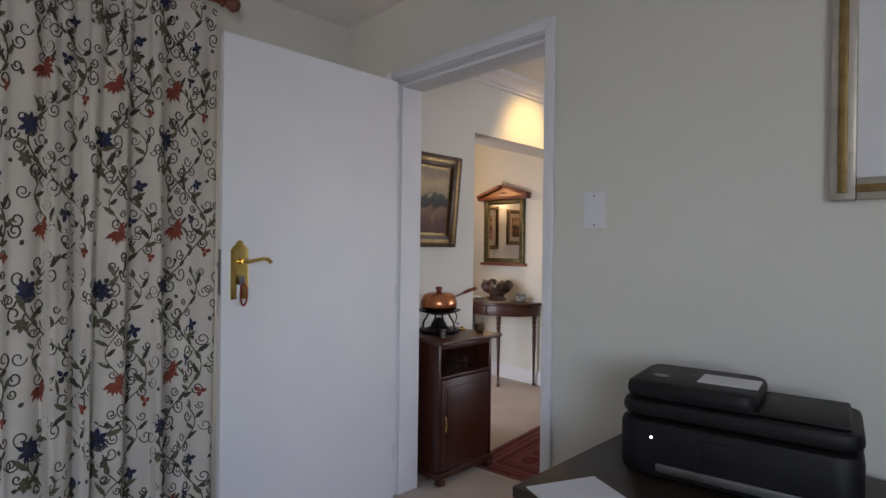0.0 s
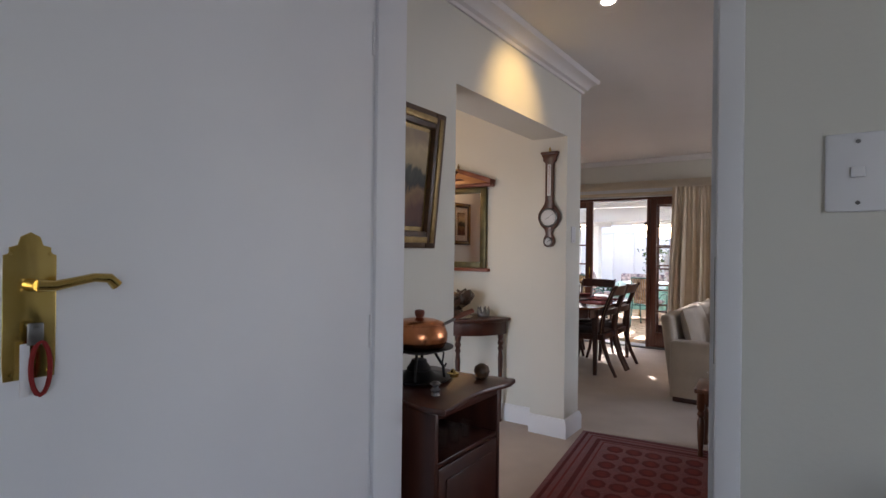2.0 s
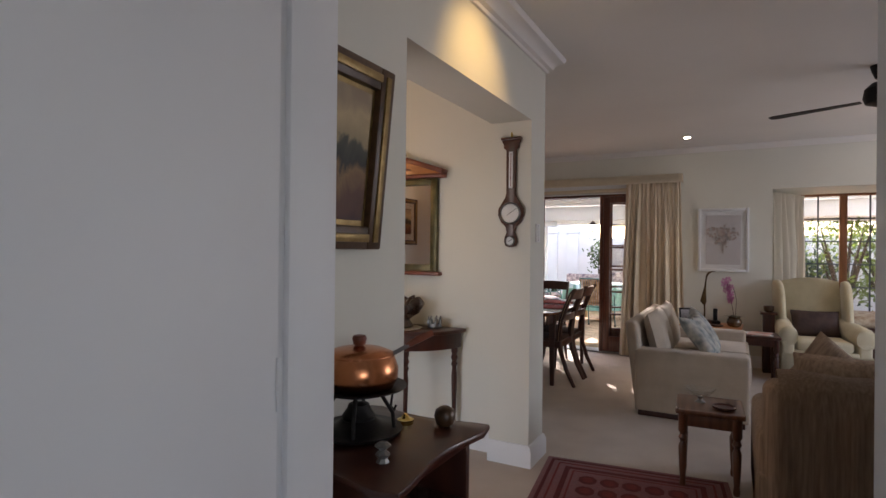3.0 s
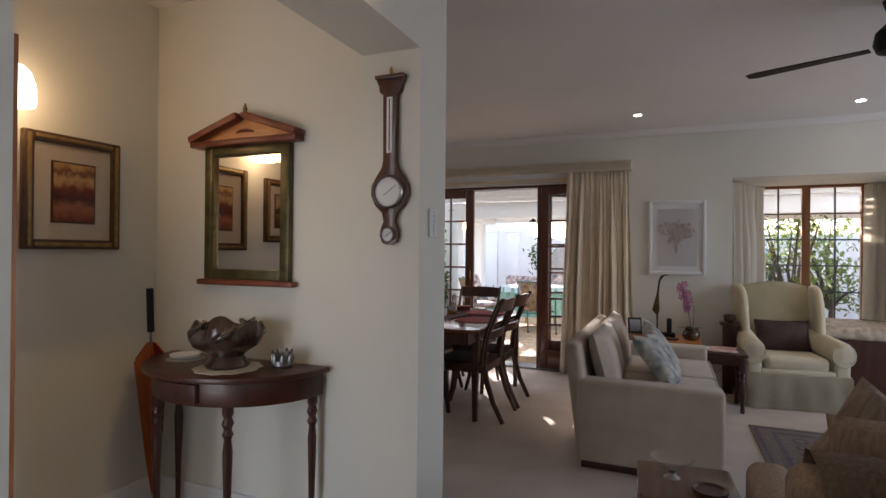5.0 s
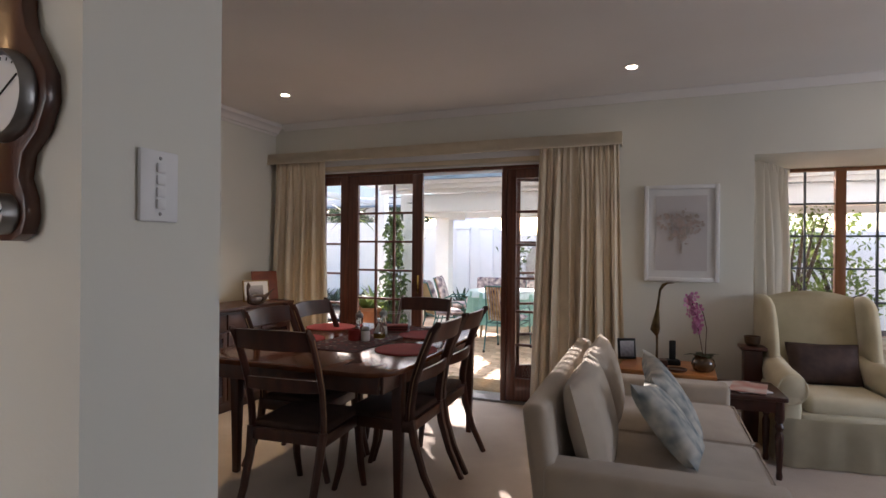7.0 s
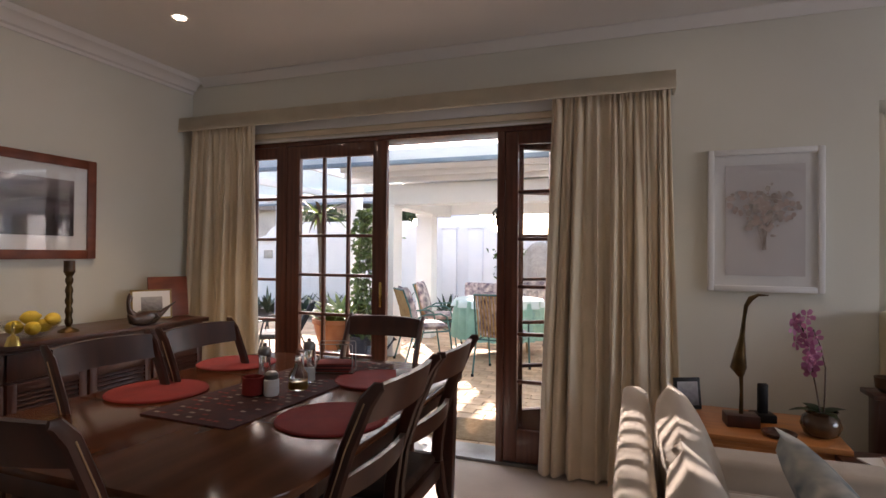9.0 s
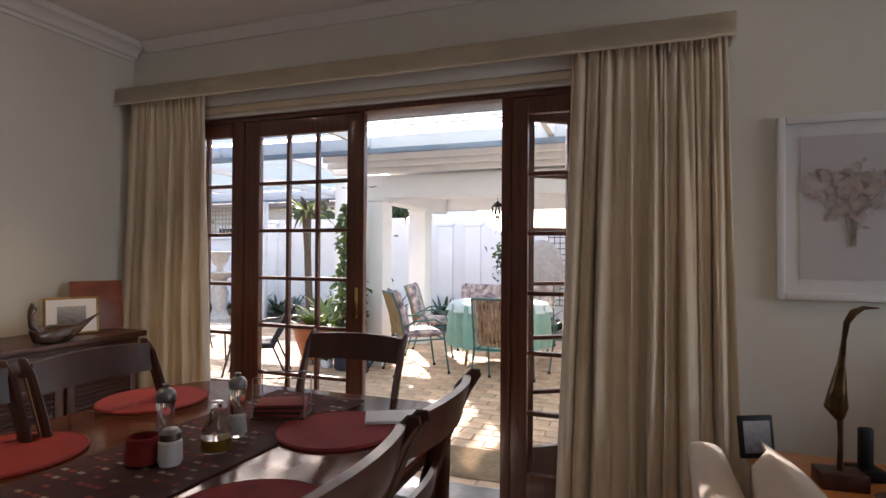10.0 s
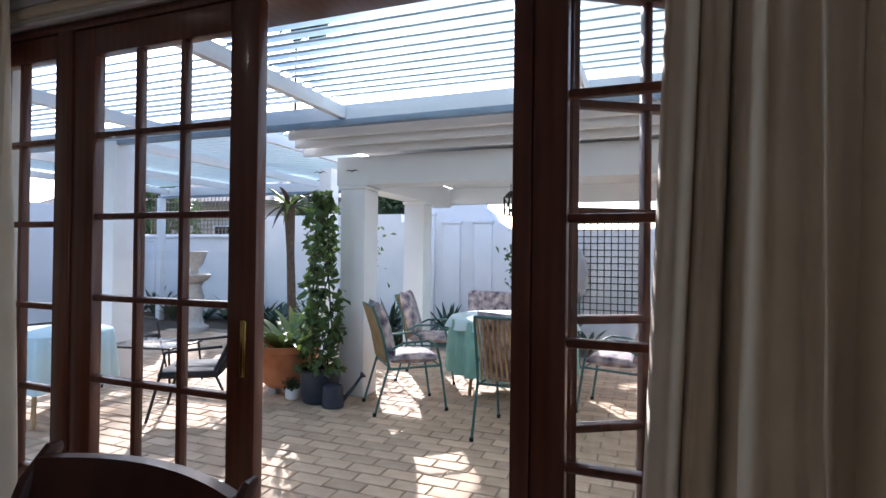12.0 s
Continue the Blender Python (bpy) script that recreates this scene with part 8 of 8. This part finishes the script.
place(bn, -3.05, 15.0 - 0.3, G0 + 0.001, -12)


def round_table(name, r, h, drop, mt, label):
    t = thing(name, label, "table")
    part("tabletop", lathe(B(), [(r, h - 0.03), (r, h), (0.02, h + 0.001)], (0, 0, 0), 40), M_STUCCO, t)
    for k in range(4):
        a = k * math.pi / 2 + 0.6
        part("leg", tube(B(), [(r * 0.72 * math.cos(a), r * 0.72 * math.sin(a), 0), (r * 0.6 * math.cos(a), r * 0.6 * math.sin(a), h - 0.03)], 0.018, 8), M_SLATWOOD, t)
    return t


def draped(r, h, drop, mt, label, folds=22):
    bm = B()
    rings = []
    n = folds * 6
    for q, z, wv in ((0.3, 0.006, 0), (0.97, 0.006, 0), (1.01, 0.0, 0.005), (1.03, -drop * 0.4, 0.022), (1.05, -drop, 0.038)):
        rings.append([bm.verts.new(((r * q + wv * math.cos(folds * 2 * math.pi * k / n)) * math.cos(2 * math.pi * k / n), (r * q + wv * math.cos(folds * 2 * math.pi * k / n)) * math.sin(2 * math.pi * k / n), h + z)) for k in range(n)])
    for a, b in zip(rings, rings[1:]):
        for k in range(n):
            bm.faces.new((a[k], a[(k + 1) % n], b[(k + 1) % n], b[k]))
    bm.faces.new(rings[0][::-1])
    bmesh.ops.recalc_face_normals(bm, faces=bm.faces[:])
    return single("tablecloth", bm, mt, label, "tablecloth", smooth=70)


place(round_table("patio_table", 0.60, 0.74, 0.5, M_MINT, "round patio table under a draped cloth"), -2.44, 12.95, G0 + 0.001)
place(draped(0.60, 0.748, 0.50, M_MINT, "mint green pleated cloth on the round table"), -2.44, 12.95, G0 + 0.001)
place(draped(0.605, 0.758, 0.09, M_TEALCLOTH, "pale aqua overcloth on the round table", 14), -2.44, 12.95, G0 + 0.001)
place(round_table("patio_table", 0.42, 0.70, 0.4, M_TEALCLOTH, "second round patio table in the sun"), -5.72, 10.68, G0 + 0.001)
place(draped(0.42, 0.708, 0.42, M_TEALCLOTH, "white and aqua cloth on the sunny table", 16), -5.72, 10.68, G0 + 0.001)

lt = thing("glass_table", "low dark iron table with a glass top", "table")
part("glass_top", box(B(), -0.36, 0.36, -0.26, 0.26, 0.42, 0.43, bev=0.003), M_CLEAR, lt, "clear glass top")
for b in ((-0.37, 0.37, -0.27, -0.25), (-0.37, 0.37, 0.25, 0.27), (-0.37, -0.35, -0.25, 0.25), (0.35, 0.37, -0.25, 0.25)):
    part("rim", box(B(), b[0], b[1], b[2], b[3], 0.40, 0.42, bev=0.004), M_BLACKIRON, lt)
for x in (-0.34, 0.34):
    for y in (-0.24, 0.24):
        part("leg", tube(B(), [(x * 1.1, y * 1.1, 0), (x, y, 0.41)], 0.011, 8), M_BLACKIRON, lt)
place(lt, -5.95, 11.85, G0 + 0.001, 12)


M_BLACKPAD = surface("black_canvas", (0.010, 0.009, 0.010), (0.022, 0.020, 0.020), 10, 0.85, 0.4, 200)


def lounge_chair():
    t = thing("lounge_chair", "dark iron garden chair with a dark cushion", "chair", "dark patio chairs")
    for s in (-1, 1):
        part("arm_frame", tube(B(), [(s * 0.28, 0.32, 0.0), (s * 0.28, 0.22, 0.38), (s * 0.29, 0.18, 0.56), (s * 0.29, -0.25, 0.60)], 0.012, 8), M_BLACKIRON, t)
        part("rear_frame", tube(B(), [(s * 0.27, -0.36, 0.0), (s * 0.27, -0.2, 0.36), (s * 0.26, -0.40, 0.74)], 0.012, 8), M_BLACKIRON, t)
    part("seat", soft(B(), -0.27, 0.27, -0.22, 0.25, 0.34, 0.40, 0.025, 3), M_BLACKPAD, t, "black seat pad")
    bm = soft(B(), -0.25, 0.25, -0.025, 0.025, -0.22, 0.22, 0.02, 3)
    bmesh.ops.transform(bm, matrix=pose(0, -0.28, 0.57, 26, 0, 0), verts=bm.verts[:])
    part("back_pad", bm, M_BLACKPAD, t, "black back pad")
    return t


lcg = place(lounge_chair(), -4.78, 11.28, G0 + 0.001, 122)
copy_thing(lcg, pose(-6.75, 12.15, G0 + 0.001, 0, 0, -80))

mat_ = thing("door_mat", "ribbed natural fibre mat by the doors", "door mat")
M_COIR = surface("coir", (0.36, 0.27, 0.17), (0.50, 0.39, 0.26), 30, 0.95, 0.6, 200)
part("backing", box(B(), -0.38, 0.38, -0.24, 0.24, 0, 0.008, bev=0.002), M_COIR, mat_)
for k in range(24):
    part("rib", tube(B(), [(-0.37, -0.225 + 0.0195 * k, 0.010), (0.37, -0.225 + 0.0195 * k, 0.010)], 0.006, 5), M_COIR, mat_)
place(mat_, -1.95, 9.75, G0 + 0.001)

# ---- brick paving, laid in running bond ----
def paver_mesh(w, l):
    bm = B()
    box(bm, -w / 2, w / 2, -l / 2, l / 2, -0.05, 0.0, bev=0.004, seg=1)
    me = finish(bm, "paver")
    me.materials.append(M_PAVER)
    return me


paving = thing("paving", "sunlit reddish brick paving in running bond", "paving", kind="structure")
PW, PL, GAP = 0.235, 0.118, 0.012
one = paver_mesh(PW, PL)
proto = [tuple(v.co) for v in one.vertices]
pfaces = [tuple(p.vertices) for p in one.polygons]
RB = random.Random(17)
verts, faces = [], []
row, count = 0, 0
y = FAR + 0.33
while y < 14.9:
    x = -8.9 + (PW + GAP) * (0.5 if row % 2 else 0)
    while x < 5.9:
        dz, rz = RB.uniform(-0.003, 0.002), RB.uniform(-0.6, 0.6)
        if -3.35 < x < -1.25 and y < 12.2 and count < 300:
            p = new("paver", one)
            p.parent = paving
            p.matrix_basis = pose(x, y, G0 + dz, RB.uniform(-0.5, 0.5), RB.uniform(-0.5, 0.5), rz)
            count += 1
        else:
            i = len(verts)
            verts += [(x + vx, y + vy, G0 + dz + vz) for vx, vy, vz in proto]
            faces += [tuple(i + k for k in f) for f in pfaces]
        x += PW + GAP
    y += PL + GAP
    row += 1
me = bpy.data.meshes.new("far_paving")
me.from_pydata(verts, [], faces)
M_PAVERFAR = surface("brick_paver_field", (0.48, 0.32, 0.20), (0.62, 0.45, 0.30), 5, 0.85, 0.5, 90)
_nt = M_PAVERFAR.node_tree
_geo, _hs, _mr = _nt.nodes.new("ShaderNodeNewGeometry"), _nt.nodes.new("ShaderNodeHueSaturation"), _nt.nodes.new("ShaderNodeMapRange")
_mr.inputs["To Min"].default_value, _mr.inputs["To Max"].default_value = 0.82, 1.18
_pb = _nt.nodes["Principled BSDF"]
_src = _pb.inputs["Base Color"].links[0].from_socket
_nt.links.new(_geo.outputs["Random Per Island"], _mr.inputs[0])
_nt.links.new(_mr.outputs[0], _hs.inputs["Value"])
_nt.links.new(_src, _hs.inputs["Color"])
_nt.links.new(_hs.outputs[0], _pb.inputs["Base Color"])
me.materials.append(M_PAVERFAR)
far = new("paver_field", me)
far.parent = paving
far["kind"] = "stuff"
